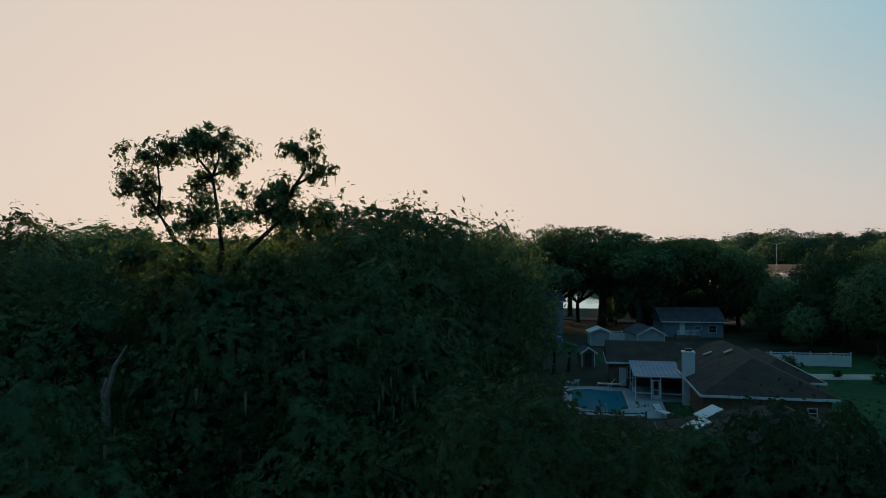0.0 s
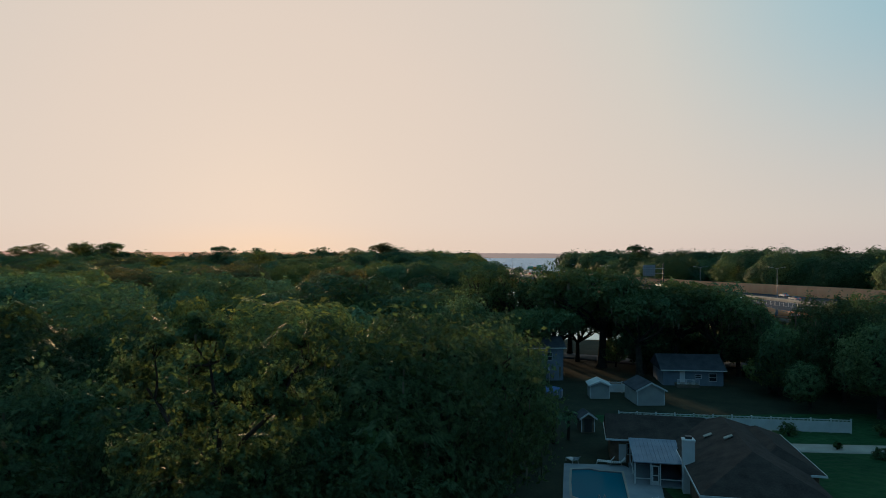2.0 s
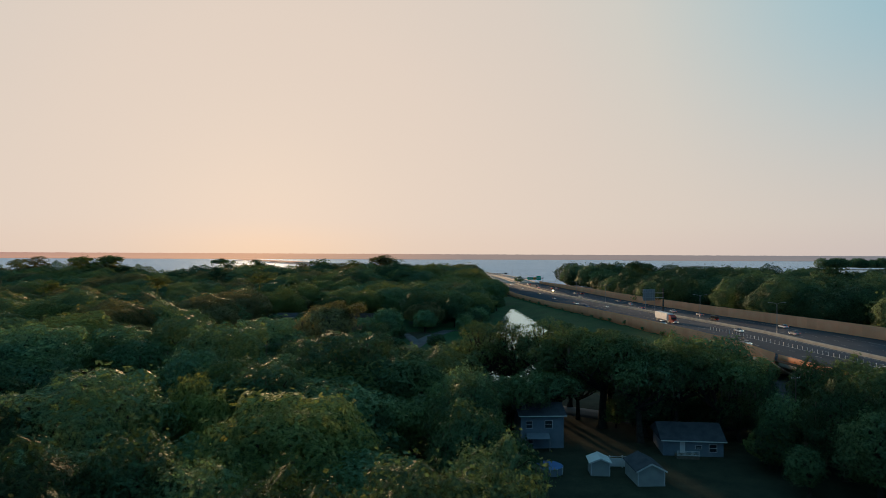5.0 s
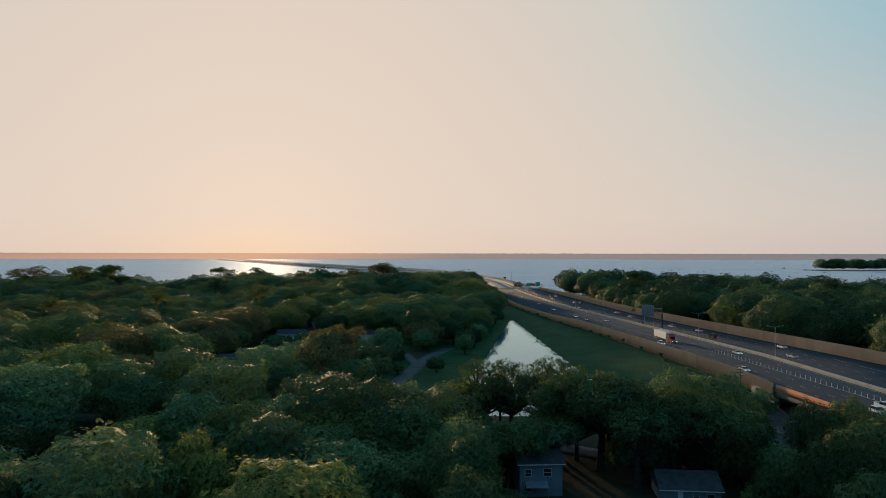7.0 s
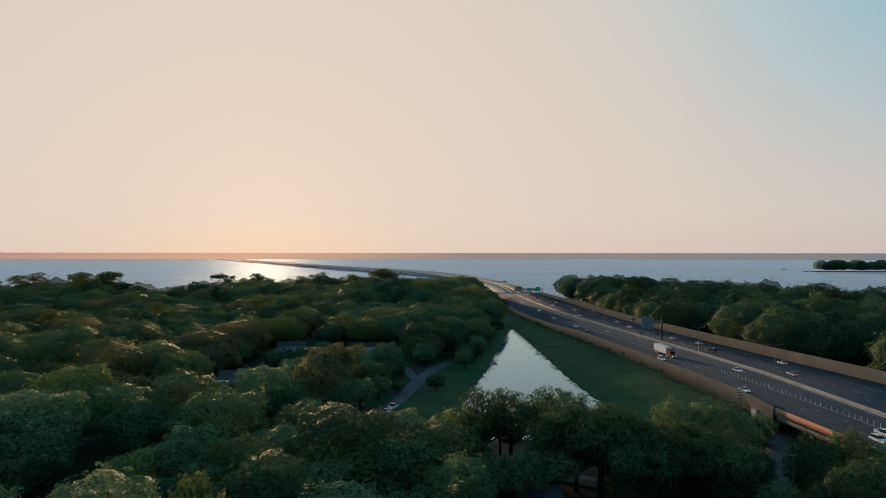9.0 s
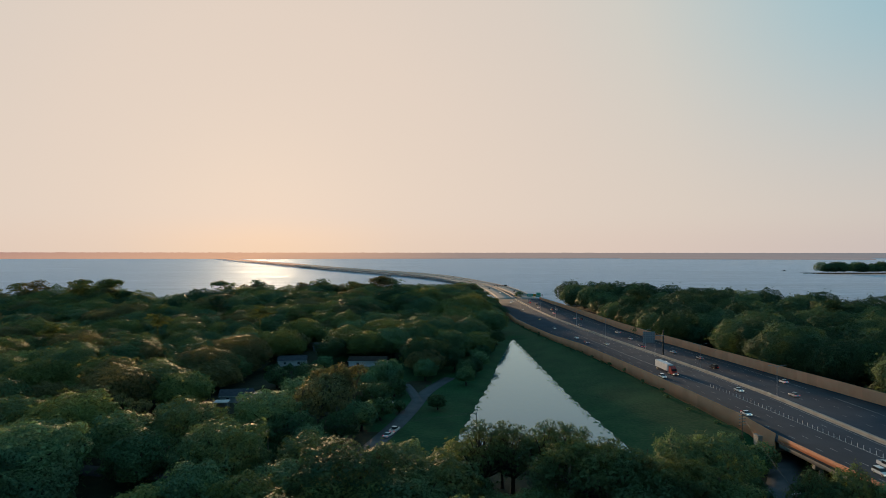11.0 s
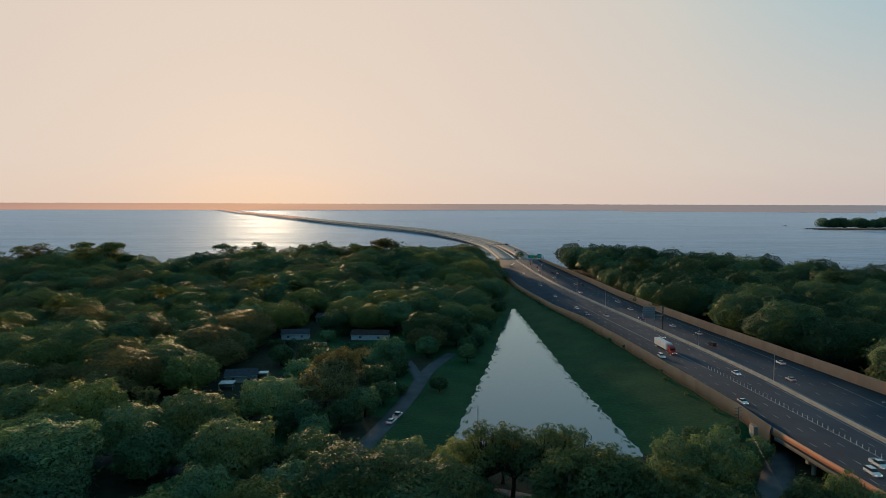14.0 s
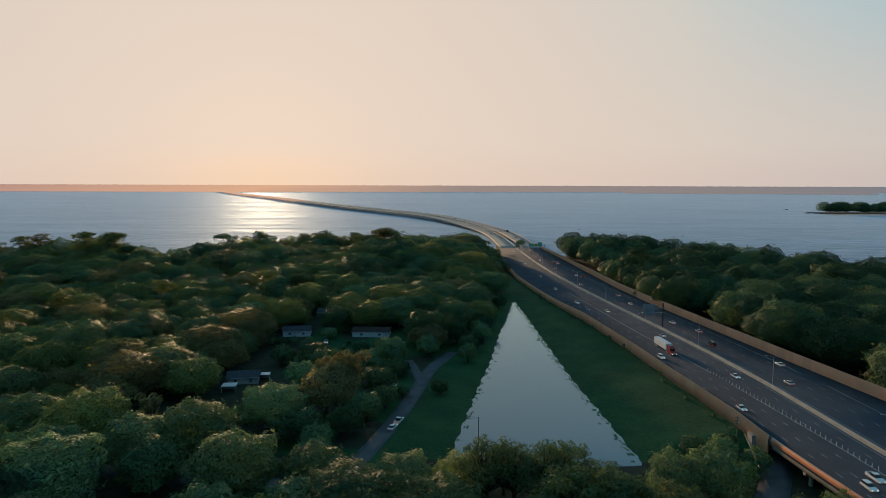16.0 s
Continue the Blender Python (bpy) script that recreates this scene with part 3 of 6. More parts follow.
for y in (150, 178, 112):
    part("pier_cap", boxes((lerp(y, LEFT) + 1, lerp(y, RIGHT) - 1, y - 0.7, y + 0.7, road_z(y) - 4.0, road_z(y) - 2.5)), CONCRETE, overpass)
    for k in range(6):
        part("pier", cyl(bmesh.new(), float(lerp(y, LEFT)) + 3 + k * 9, y, -0.3, float(road_z(y)) - 3.9, 0.6, n=12), CONCRETE, overpass, smooth=False)
part("abutment", boxes((92.5, 152, 200, 203, -0.5, 5.5)), CONCRETE, overpass)
# median barrier, lane paint
median = empty("barrier_median", Matrix(), "low pale concrete median barrier between the carriageways", "barrier", kind="structure")
wall_run("barrier", np.arange(60, 800, 5.0), lerp(np.arange(60, 800, 5.0), MEDIAN), 0.22, road_z(np.arange(60, 800, 5.0)) - 0.05, road_z(np.arange(60, 800, 5.0)) + 1.05, CONCRETE, median)
wall_run("footing", np.arange(60, 800, 5.0), lerp(np.arange(60, 800, 5.0), MEDIAN), 0.8, road_z(np.arange(60, 800, 5.0)) - 0.05, road_z(np.arange(60, 800, 5.0)) + 0.12, CONCRETE, median)


def lane_x(y, lane):
    """x of a lane's edge: lane -1..1 from the left edge over the median to the right wall, in metres from the median."""
    return lerp(y, MEDIAN) + lane


def lane_paint():
    chunks = []

    def dash(y0, y1, off, width=0.16, base=MEDIAN):
        yv = np.linspace(y0, y1, max(2, int((y1 - y0) / 20) + 1))
        z = road_z(yv) + 0.012
        a, b = lerp(yv, base) + off - width / 2, lerp(yv, base) + off + width / 2
        n = len(yv)
        chunks.append((np.concatenate([np.stack([a, yv, z], -1), np.stack([b, yv, z], -1)]), np.array([(k, n + k, n + k + 1, k + 1) for k in range(n - 1)])))

    for off in (-5.4, -9.1, 8.4, 13.2, 17.7):
        for y in np.arange(70, 790, 12.2):
            if off < -14 and y > 520:
                continue
            dash(y, y + 3.0, off, 0.15)
    for off in (-4.2, -8.0, -11.8):
        for y in np.arange(70, 470, 12.2):
            if lerp(y, DELIN) + off > lerp(y, LEFT) + 3:
                dash(y, y + 3.0, off, 0.17, DELIN)
    for off in (-1.8, 2.9, 21.4):
        dash(62, 790, off, 0.18)
    dash(62, 790, 1.6, 0.18, LEFT)
    dash(62, 470, 0, 0.24, DELIN)
    V, F = joined(chunks)
    tagged(mesh("lane_markings", V, F, MARK), "worn white lane lines painted on the highway", "road marking", kind="stuff")


lane_paint()
tagged(strip("shoulder", np.arange(440, 640, 10.0), lerp(np.arange(440, 640, 10.0), MEDIAN) - 0.9, lerp(np.arange(440, 640, 10.0), MEDIAN) - 0.3, road_z(np.arange(440, 640, 10.0)) + 0.02, CONCRETE), "pale concrete strip along the median", "kerb", kind="structure")

# bridge over the river: two decks on pile bents
BRIDGE = [(84, 800), (79, 980), (60, 1100), (20, 1260), (-32, 1420), (-112, 1580), (-252, 1830), (-400, 2120), (-615, 2590), (-1000, 3330), (-1500, 4470)]


def smooth_line(points, step):
    P = np.array(points, float)
    for _ in range(3):
        P = np.concatenate([P[:1], np.stack([0.75 * P[:-1] + 0.25 * P[1:], 0.25 * P[:-1] + 0.75 * P[1:]], 1).reshape(-1, 2), P[-1:]])
    s = np.concatenate([[0], np.cumsum(np.linalg.norm(np.diff(P, axis=0), axis=1))])
    q = np.arange(0, s[-1], step)
    return np.stack([np.interp(q, s, P[:, 0]), np.interp(q, s, P[:, 1])], -1)


def bridge_deck(parent, a, b):
    """One deck between two offsets from the centre line, with edge walls."""
    C = smooth_line(BRIDGE, 20)
    d = np.gradient(C, axis=0)
    d /= np.linalg.norm(d, axis=1)[:, None]
    nrm = np.stack([d[:, 1], -d[:, 0]], -1)
    z = road_z(C[:, 1]) + 0.02

    def run(o0, o1, z0, z1, name, mat, use):
        rows = [np.column_stack([C + nrm * o, z + h])[use] for o, h in ((o0, z0), (o0, z1), (o1, z1), (o1, z0))]
        n = int(use.sum())
        F = [(r * n + k, r * n + k + 1, ((r + 1) % 4) * n + k + 1, ((r + 1) % 4) * n + k) for r in range(4) for k in range(n - 1)]
        F += [(0, n, 2 * n, 3 * n), (n - 1, 2 * n - 1, 3 * n - 1, 4 * n - 1)]
        mesh(name, np.concatenate(rows), F, mat, False, parent)

    # the far half wears the emissive haze colour in place of concrete
    for half, (d_mat, w_mat) in ((C[:, 1] <= 2300, (BRIDGEDECK, PARAPET)), (C[:, 1] >= 2280, (FAR_HAZE, FAR_HAZE))):
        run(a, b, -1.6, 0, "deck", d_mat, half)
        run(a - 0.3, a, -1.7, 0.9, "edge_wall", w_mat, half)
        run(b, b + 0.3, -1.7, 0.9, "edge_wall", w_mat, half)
    bent = None
    for k in range(2, min(len(C), 130), 2):
        p, t = C[k] + nrm[k] * (a + b) / 2, math.degrees(math.atan2(d[k, 1], d[k, 0])) - 90
        if bent is None:
            bm = bmesh.new()
            box(bm, -abs(b - a) / 2, abs(b - a) / 2, -0.6, 0.6, -1.2, 0)
            for i in range(5):
                cyl(bm, (i - 2) * abs(b - a) / 5, 0, -9, -1.1, 0.45, n=8)
            bent = ob = part("pile_bent", bm, PARAPET, parent)
        else:
            ob = bent.copy()
            scene.collection.objects.link(ob)
        ob.matrix_basis = pose(p[0], p[1], z[k] - 1.6, 0, 0, t)


bridge = empty("bridge", Matrix(), "long low twin concrete bridge curving across the river", "bridge", kind="structure")
bridge_deck(bridge, -17, 0.5)
bridge_deck(bridge, 9, 27)


def ribbon(name, pts, width, mat, label, category, dz=0.05):
    """A street along points, laid on the ground."""
    C = smooth_line(pts, 3)
    d = np.gradient(C, axis=0)
    d /= np.linalg.norm(d, axis=1)[:, None]
    nrm = np.stack([d[:, 1], -d[:, 0]], -1)
    n = len(C)
    cols = []
    for f in (-0.5, -0.17, 0.17, 0.5):
        Q = C + nrm * width * f
        cols.append(np.column_stack([Q, ground_z(Q[:, 0], Q[:, 1]) + dz]))
    low = [cols[0] - (0, 0, 0.3), *cols, cols[3] - (0, 0, 0.3)]
    V = np.concatenate(low)
    F = [(c * n + k, (c + 1) * n + k, (c + 1) * n + k + 1, c * n + k + 1) for c in range(5) for k in range(n - 1)]
    return tagged(mesh(name, V, F, mat), label, category, kind="structure")


STREETS = [([(-33, 172), (-27, 188), (-20.5, 213), (-15.5, 236), (-11, 262), (-8, 285), (-3, 302), (4, 322)], 5.8),
           ([(-150, 196), (-95, 186), (-62, 180), (-22, 174), (15, 166), (52, 140), (70, 148), (88, 175), (103, 205), (150, 280)], 8.0),
           ([(-62, 180), (-75, 150), (-84, 128), (-95, 100)], 6.0), ([(42, 83), (55, 81.5), (75, 81)], 3.6), ([(-10, 270), (-13, 290), (-17, 306)], 4.0)]
ribbon("road_side_street", *STREETS[0], STREET, "narrow pale asphalt street with no kerbs beside the canal", "street")
ribbon("road_cross_street", *STREETS[1], STREET, "two lane neighbourhood street between the trees", "street", 0.04)
ribbon("road_lane", *STREETS[2], STREET, "narrow lane branching off under oaks", "street", 0.06)
ribbon("driveway", *STREETS[3], CONCRETE, "pale concrete driveway beside the brown-roofed house", "driveway", 0.06)
ribbon("driveway", *STREETS[4], STREET, "short grey driveway forking off the side street", "driveway", 0.06)

# ---- trees ----
# the tall oak's leaf masses: place from its foot, and reach, in metres
FORKED = np.array([(-3.7, 0.2, 17.9, 0.95), (-2.4, -0.6, 19.3, 1.05), (-1.0, 0.5, 20.0, 0.95), (0.2, 0, 19.8, 1.0), (0.9, -0.4, 18.9, 0.7), (-0.8, 0.6, 17.9, 0.8), (-3.1, 0.8, 17.0, 0.7), (3.9, 0.3, 19.4, 0.85),
                   (4.6, -0.3, 18.6, 0.65), (3.2, 0.6, 17.3, 1.2), (2.0, -0.4, 16.7, 1.4), (-0.2, -1.2, 16.4, 1.0), (4.2, 0.8, 16.4, 1.3),
                   (-1.5, -1.5, 14.2, 1.5), (1.2, -1.4, 14.0, 1.6), (3.0, -0.5, 14.6, 1.3), (-2.8, -0.8, 14.4, 1.3), (0, -1.8, 12.5, 1.7), (2.5, -1.2, 12.6, 1.5), (-2.2, -1, 12.4, 1.5)])
def lobes_of(rng, kind):
    """Centres and radii of the leaf masses of one tree of height 1."""
    if kind == "pine":
        n = rng.integers(5, 8)
        a, r = rng.uniform(0, math.tau, n), rng.uniform(0.02, 0.17, n)
        c = np.stack([r * np.cos(a), r * np.sin(a), rng.uniform(0.74, 0.94, n)], -1)
        return c, rng.uniform(0.08, 0.13, n), 0.55
    if kind == "forked":
        c, r = FORKED[:, :3] / 20.8, FORKED[:, 3] / 20.8
        k = np.repeat(np.arange(len(c)), 13)
        off = rng.normal(0, 1, (len(k), 3))
        off /= np.linalg.norm(off, axis=1)[:, None]
        c2 = c[k] + off * (r[k] * rng.uniform(0.3, 1.25, len(k)))[:, None] * (1.1, 1, 0.75)
        return c2, r[k] * rng.uniform(0.16, 0.34, len(k)), 0.8
    if kind == "tall":
        n = 13
        a = rng.uniform(0, math.tau, n)
        r = rng.uniform(0.08, 0.30, n)
        z = np.concatenate([rng.uniform(0.72, 0.92, 8), rng.uniform(0.45, 0.66, 5)])
        return np.stack([r * np.cos(a), r * np.sin(a), z], -1), rng.uniform(0.07, 0.12, n), 0.75
    if kind == "lace":
        n = 64
        el = np.arcsin(rng.uniform(-0.35, 1.0, n))
        a, q = np.arange(n) * 2.4 + rng.uniform(-0.3, 0.3, n), rng.uniform(0.6, 1.05, n)
        c = np.stack([0.36 * q * np.cos(el) * np.cos(a), 0.36 * q * np.cos(el) * np.sin(a), 0.58 + 0.38 * q * np.sin(el)], -1)
        return c, rng.uniform(0.05, 0.09, n), 0.8
    # a broad dome: bumps over a slightly lopsided half-globe, lower skirts pulled in
    n = rng.integers(24, 29)
    sn = np.linspace(-0.62, 0.98, n) + rng.uniform(-0.05, 0.02, n)
    el = np.arcsin(np.clip(sn, -1, 1))
    a = np.arange(n) * 2.4 + rng.uniform(-0.35, 0.35, n)
    w = 1 + 0.13 * np.sin(a + rng.uniform(0, 6)) + 0.10 * np.sin(2 * a + rng.uniform(0, 6))
    q = w * rng.uniform(0.90, 1.08, n)
    lean = rng.normal(0, 0.03, 2)
    c = np.stack([0.33 * q * np.cos(el) * np.cos(a) + lean[0], 0.33 * q * np.cos(el) * np.sin(a) + lean[1], 0.50 + 0.34 * q * np.sin(el)], -1)
    if kind == "high":
        c[:, 2] = 0.56 + 0.42 * (c[:, 2] - 0.1)
        return c, rng.uniform(0.08, 0.13, n), 0.8
    return np.concatenate([c, [(0, 0, 0.48)]]), np.append(rng.uniform(0.075, 0.175, n), 0.27), 0.92


ICO = [(0, 0, -1), (0.7236, -0.5257, -0.4472), (-0.2764, -0.8506, -0.4472), (-0.8944, 0, -0.4472), (-0.2764, 0.8506, -0.4472), (0.7236, 0.5257, -0.4472),
       (0.2764, -0.8506, 0.4472), (-0.7236, -0.5257, 0.4472), (-0.7236, 0.5257, 0.4472), (0.2764, 0.8506, 0.4472), (0.8944, 0, 0.4472), (0, 0, 1)]
ICO_F = [(0, 1, 2), (1, 0, 5), (0, 2, 3), (0, 3, 4), (0, 4, 5), (1, 5, 10), (2, 1, 6), (3, 2, 7), (4, 3, 8), (5, 4, 9),
         (1, 10, 6), (2, 6, 7), (3, 7, 8), (4, 8, 9), (5, 9, 10), (6, 10, 11), (7, 6, 11), (8, 7, 11), (9, 8, 11), (10, 9, 11)]


def finer(v, f):
    """Each triangle of a ball in four."""
    v, out, seen = [tuple(p) for p in v], [], {}
    for a, b, c in f:
        m = []
        for i, j in ((a, b), (b, c), (c, a)):
            k = (min(i, j), max(i, j))
            if k not in seen:
                q = np.array(v[i]) + np.array(v[j])
                v.append(tuple(q / np.linalg.norm(q)))
                seen[k] = len(v) - 1
            m.append(seen[k])
        out += [(a, m[0], m[2]), (b, m[1], m[0]), (c, m[2], m[1]), tuple(m)]
    return v, out


BALL, BALL_F = finer(ICO, ICO_F)


def crown_arrays(rng, c, r, flat, leaves, size, core=True, fine=True, spread=(0.80, 1.24), twigs=8, bough=0.5, heart=0.62):
    """Leaf clumps as small bent quads over boughs, grouped in the lobes, with a dim heart in each lobe. Height 1."""
    k = np.repeat(np.arange(len(c)), twigs)
    o = rng.normal(0, 1, (len(k), 3))
    o[:, 2] += 0.35
    o /= np.linalg.norm(o, axis=1)[:, None]
    sr = r[k] * rng.uniform(0.26, 0.50, len(k))
    sc = c[k] + o * (r[k] * rng.uniform(0.62, 0.92, len(k)))[:, None] * (1, 1, flat)
    sc, sr, o = np.concatenate([sc, c]), np.concatenate([sr, r]), np.concatenate([o, np.zeros((len(c), 3))])
    w = np.concatenate([sr[:len(k)] ** 2 / (sr[:len(k)] ** 2).sum() * bough, r ** 2 / (r ** 2).sum() * (1 - bough)])
    which = rng.choice(len(sc), leaves * 3, p=w)
    d = rng.normal(0, 1, (leaves * 3, 3))
    d += o[which] * 0.7 + (0, 0, 0.3)
    d /= np.linalg.norm(d, axis=1)[:, None]
    lump = 1 + 0.10 * np.sin(9 * d[:, 0] + which) * np.sin(8 * d[:, 1] + 2 * which)
    p = sc[which] + d * (sr[which] * lump * rng.uniform(*spread, leaves * 3))[:, None] * (1, 1, 0.9)
    far = np.linalg.norm((p[:, None, :] - c[None]) / (1, 1, flat), axis=2) / r[None]
    ok = np.where((far.min(1) > 0.72) | (spread[0] < 0.5))[0][:leaves]
    p, d, lobe = p[ok], d[ok], o[which][ok]
    n = len(p)
    nrm = d + rng.normal(0, 0.5, (n, 3))
    nrm /= np.linalg.norm(nrm, axis=1)[:, None]
    t = np.cross(nrm, rng.normal(0, 1, (n, 3)))
    t /= np.linalg.norm(t, axis=1)[:, None]
    b = np.cross(nrm, t)
    s = (size * rng.uniform(0.55, 1.35, n))[:, None]
    V = np.stack([p - t * s, p - b * s * 0.62 + nrm * s * 0.22, p + t * s, p + b * s * 0.62 + nrm * s * 0.22], 1).reshape(-1, 3)
    away = (p - (0, 0, 0.40)) / 0.35
    soft = d * 0.34 + lobe * 0.16 + nrm * 0.34 + away * 0.60
    soft /= np.linalg.norm(soft, axis=1)[:, None]
    NV = np.repeat(soft, 4, axis=0)
    F = np.arange(n * 4).reshape(n, 4)
    tri = np.zeros((0, 3), int)
    if core:
        ico, icf = (np.array(BALL), np.array(BALL_F)) if fine else (np.array(ICO), np.array(ICO_F))
        m = len(ico)
        cv = (c[:, None, :] + ico[None] * (heart * r)[:, None, None] * (1, 1, flat) * rng.uniform(0.65, 1.2, (len(c), m, 1))).reshape(-1, 3)
        tri = (np.arange(len(c))[:, None, None] * m + icf[None]).reshape(-1, 3) + len(V)
        V = np.concatenate([V, cv])
        cn = np.tile(ico, (len(c), 1)) * 0.6 + (cv - (0, 0, 0.40)) / 0.35 * 0.8 + rng.normal(0, 0.2, (len(c) * m, 3))
        NV = np.concatenate([NV, cn / np.linalg.norm(cn, axis=1)[:, None]])
    return V, F, tri, NV


BALL2, BALL2_F = finer(BALL, BALL_F)
BALL3, BALL3_F = finer(BALL2, BALL2_F)


def dome_arrays(rng, c, r, leaves, size, fine, heart=0.70, scatter=0.11):
    """A rounded crown: small leaf tufts scattered through a bumpy shell, over a crumpled inner mass. Height 1."""
    mid = np.array((0, 0, 0.45))
    to = c[:-1] - mid
    reach = np.linalg.norm(to / (0.33, 0.33, 0.34), axis=1)
    axis = to / np.linalg.norm(to, axis=1)[:, None]
    bulge = (r[:-1] / r[:-1].mean()) * rng.uniform(0.75, 1.2, len(axis))
    tuft = rng.normal(0, 1, (110, 3))
    tuft /= np.linalg.norm(tuft, axis=1)[:, None]
    puff = rng.uniform(0.3, 1.0, 110)

    def shell(u):
        close = u @ axis.T - 1
        hump = (np.exp(close / 0.045) * bulge).max(1)
        small = (np.exp((u @ tuft.T - 1) / 0.009) * puff).max(1)
        low = np.clip(-u[:, 2] - 0.3, 0, 1)
        wide = np.exp(close * 3)
        lop = (wide * reach).sum(1) / wide.sum(1)
        ax = axis[close.argmax(1)] * 0.6 + tuft[(u @ tuft.T).argmax(1)] * 0.4
        return (0.315 * lop * (1 + 0.42 * hump + 0.22 * small) * (1 - 0.35 * low))[:, None] * (1, 1, 1.08) * u, ax

    u = rng.normal(0, 1, (leaves * 2, 3))
    u /= np.linalg.norm(u, axis=1)[:, None]
    u = u[u[:, 2] > -0.95 + 0.3 * rng.uniform(0, 1, len(u))][:leaves]
    n = len(u)
    p, ax = shell(u)
    p = mid + p * (1.0 - np.abs(rng.normal(0, scatter, n)) + rng.normal(0, scatter * 0.3, n))[:, None]
    jig = rng.normal(0, 1, (n, 3))
    nrm = u + jig * 0.6
    nrm /= np.linalg.norm(nrm, axis=1)[:, None]
    t = np.cross(nrm, rng.normal(0, 1, (n, 3)))
    t /= np.linalg.norm(t, axis=1)[:, None]
    b = np.cross(nrm, t)
    s = (size * rng.uniform(0.5, 1.4, n))[:, None]
    V = np.stack([p - t * s, p - b * s * 0.62 + nrm * s * 0.22, p + t * s, p + b * s * 0.62 + nrm * s * 0.22], 1).reshape(-1, 3)
    soft = u * 0.55 + (u - ax) * 1.3 + jig * 0.34
    soft /= np.linalg.norm(soft, axis=1)[:, None]
    ico, icf = (np.array(BALL3), np.array(BALL3_F)) if fine else (np.array(BALL2), np.array(BALL2_F))
    ico = ico + rng.normal(0, 0.02 if fine else 0.04, ico.shape)
    ico /= np.linalg.norm(ico, axis=1)[:, None]
    hv, hax = shell(ico)
    hv = mid + hv * heart * rng.uniform(0.955, 1.045, (len(ico), 1))
    hn = ico * 0.6 + (ico - hax) * 1.2 + rng.normal(0, 0.12, ico.shape)
    hn /= np.linalg.norm(hn, axis=1)[:, None]
    inner, inf = (np.array(BALL2), np.array(BALL2_F)) if fine else (np.array(BALL), np.array(BALL_F))
    iv, iax = shell(inner)
    iv = mid + iv * heart * 0.80
    return np.concatenate([V, hv, iv]), np.arange(n * 4).reshape(n, 4), np.concatenate([icf + len(V), inf + len(V) + len(hv)]), np.concatenate([np.repeat(soft, 4, axis=0), hn, inner])


def forked_trunk(rng):
    """The tall oak's trunk: a fork with three long limbs, and thinner boughs to every leaf mass."""
    chunks = [tube([(0, 0, -0.3), (0.15, 0, 4), (-0.1, 0.1, 9), (0.1, 0, 13.2)], [0.42, 0.32, 0.27, 0.22], 10)]
    limbs = [[(0.1, 0, 13.0), (-0.7, 0.1, 14.6), (-1.9, 0.2, 15.5), (-2.6, 0.1, 16.8)], [(0.1, 0, 13.0), (0.35, 0, 15.0), (0.1, 0.1, 16.8), (-0.1, 0, 18.4)], [(0.1, 0, 13.0), (1.4, 0.2, 15.0), (2.9, 0.2, 16.4), (3.6, 0.2, 18.0)]]
    for L in limbs:
        chunks.append(tube(L, [0.15, 0.11, 0.085, 0.05], 7))
    ends = ((0, (0, 1, 6)), (1, (2, 3, 4, 5, 11)), (2, (7, 8, 9, 10, 12)))
    for i, ks in ends:
        for k in ks:
            e, a = FORKED[k, :3], np.array(limbs[i][3 if FORKED[k, 2] > 17.2 else 2])
            m = (a + e) / 2 + rng.normal(0, 0.25, 3)
            chunks.append(tube([a, m, e], [0.075, 0.05, 0.02], 5))
            for _ in range(7):
                f = e + rng.normal(0, 1, 3) * FORKED[k, 3] * (0.55, 0.5, 0.45)
                chunks.append(tube([m * 0.4 + e * 0.6, (e + f) / 2 + rng.normal(0, 0.08, 3), f], [0.028, 0.018, 0.008], 4))
    V, F = joined(chunks)
    return V / 20.8, F


def trunk_arrays(rng, c, r, kind, sides, limbs):
    if kind == "forked":
        return forked_trunk(rng)
    chunks = []
    thin = 0.8 if kind == "tall" else 1.0
    if kind == "pine":
        top = 0.86
        chunks.append(tube([(0, 0, -0.01), (0.01, 0, 0.3), (0.0, 0.012, 0.6), (0, 0, top)], [0.022, 0.017, 0.013, 0.006], sides))
        fork = np.array((0, 0, 0.68))
    else:
        fork = np.array((rng.normal(0, 0.015), rng.normal(0, 0.015), 0.24 if kind == "oak" else 0.36))
        chunks.append(tube([(0, 0, -0.02), (0.004, 0, 0.04), fork * (0.6, 0.6, 0.6), fork], [0.05 * thin, 0.034 * thin, 0.028 * thin, 0.025 * thin], sides))
    for k in rng.permutation(len(c))[:limbs]:
        e = c[k]
        mid = fork * 0.5 + e * 0.5 + (0, 0, 0.05 if kind == "oak" else -0.03) + rng.normal(0, 0.025, 3)
        q1 = fork * 0.75 + mid * 0.25 + rng.normal(0, 0.008, 3)
        chunks.append(tube([fork * 0.99, q1, mid, mid * 0.4 + e * 0.6 + rng.normal(0, 0.015, 3), e + rng.normal(0, 0.01, 3)], [0.019 * thin, 0.015 * thin, 0.011 * thin, 0.007 * thin, 0.003], max(4, sides - 2)))
        for _ in range(2 if limbs > 6 else 0):
            e2 = mid + (e - mid) * 0.5 + rng.normal(0, 0.07, 3) + (0, 0, 0.05)
            chunks.append(tube([mid, mid * 0.5 + e2 * 0.5 + rng.normal(0, 0.015, 3), e2], [0.007, 0.005, 0.002], 4))
    V, F = joined(chunks)
    return V, F


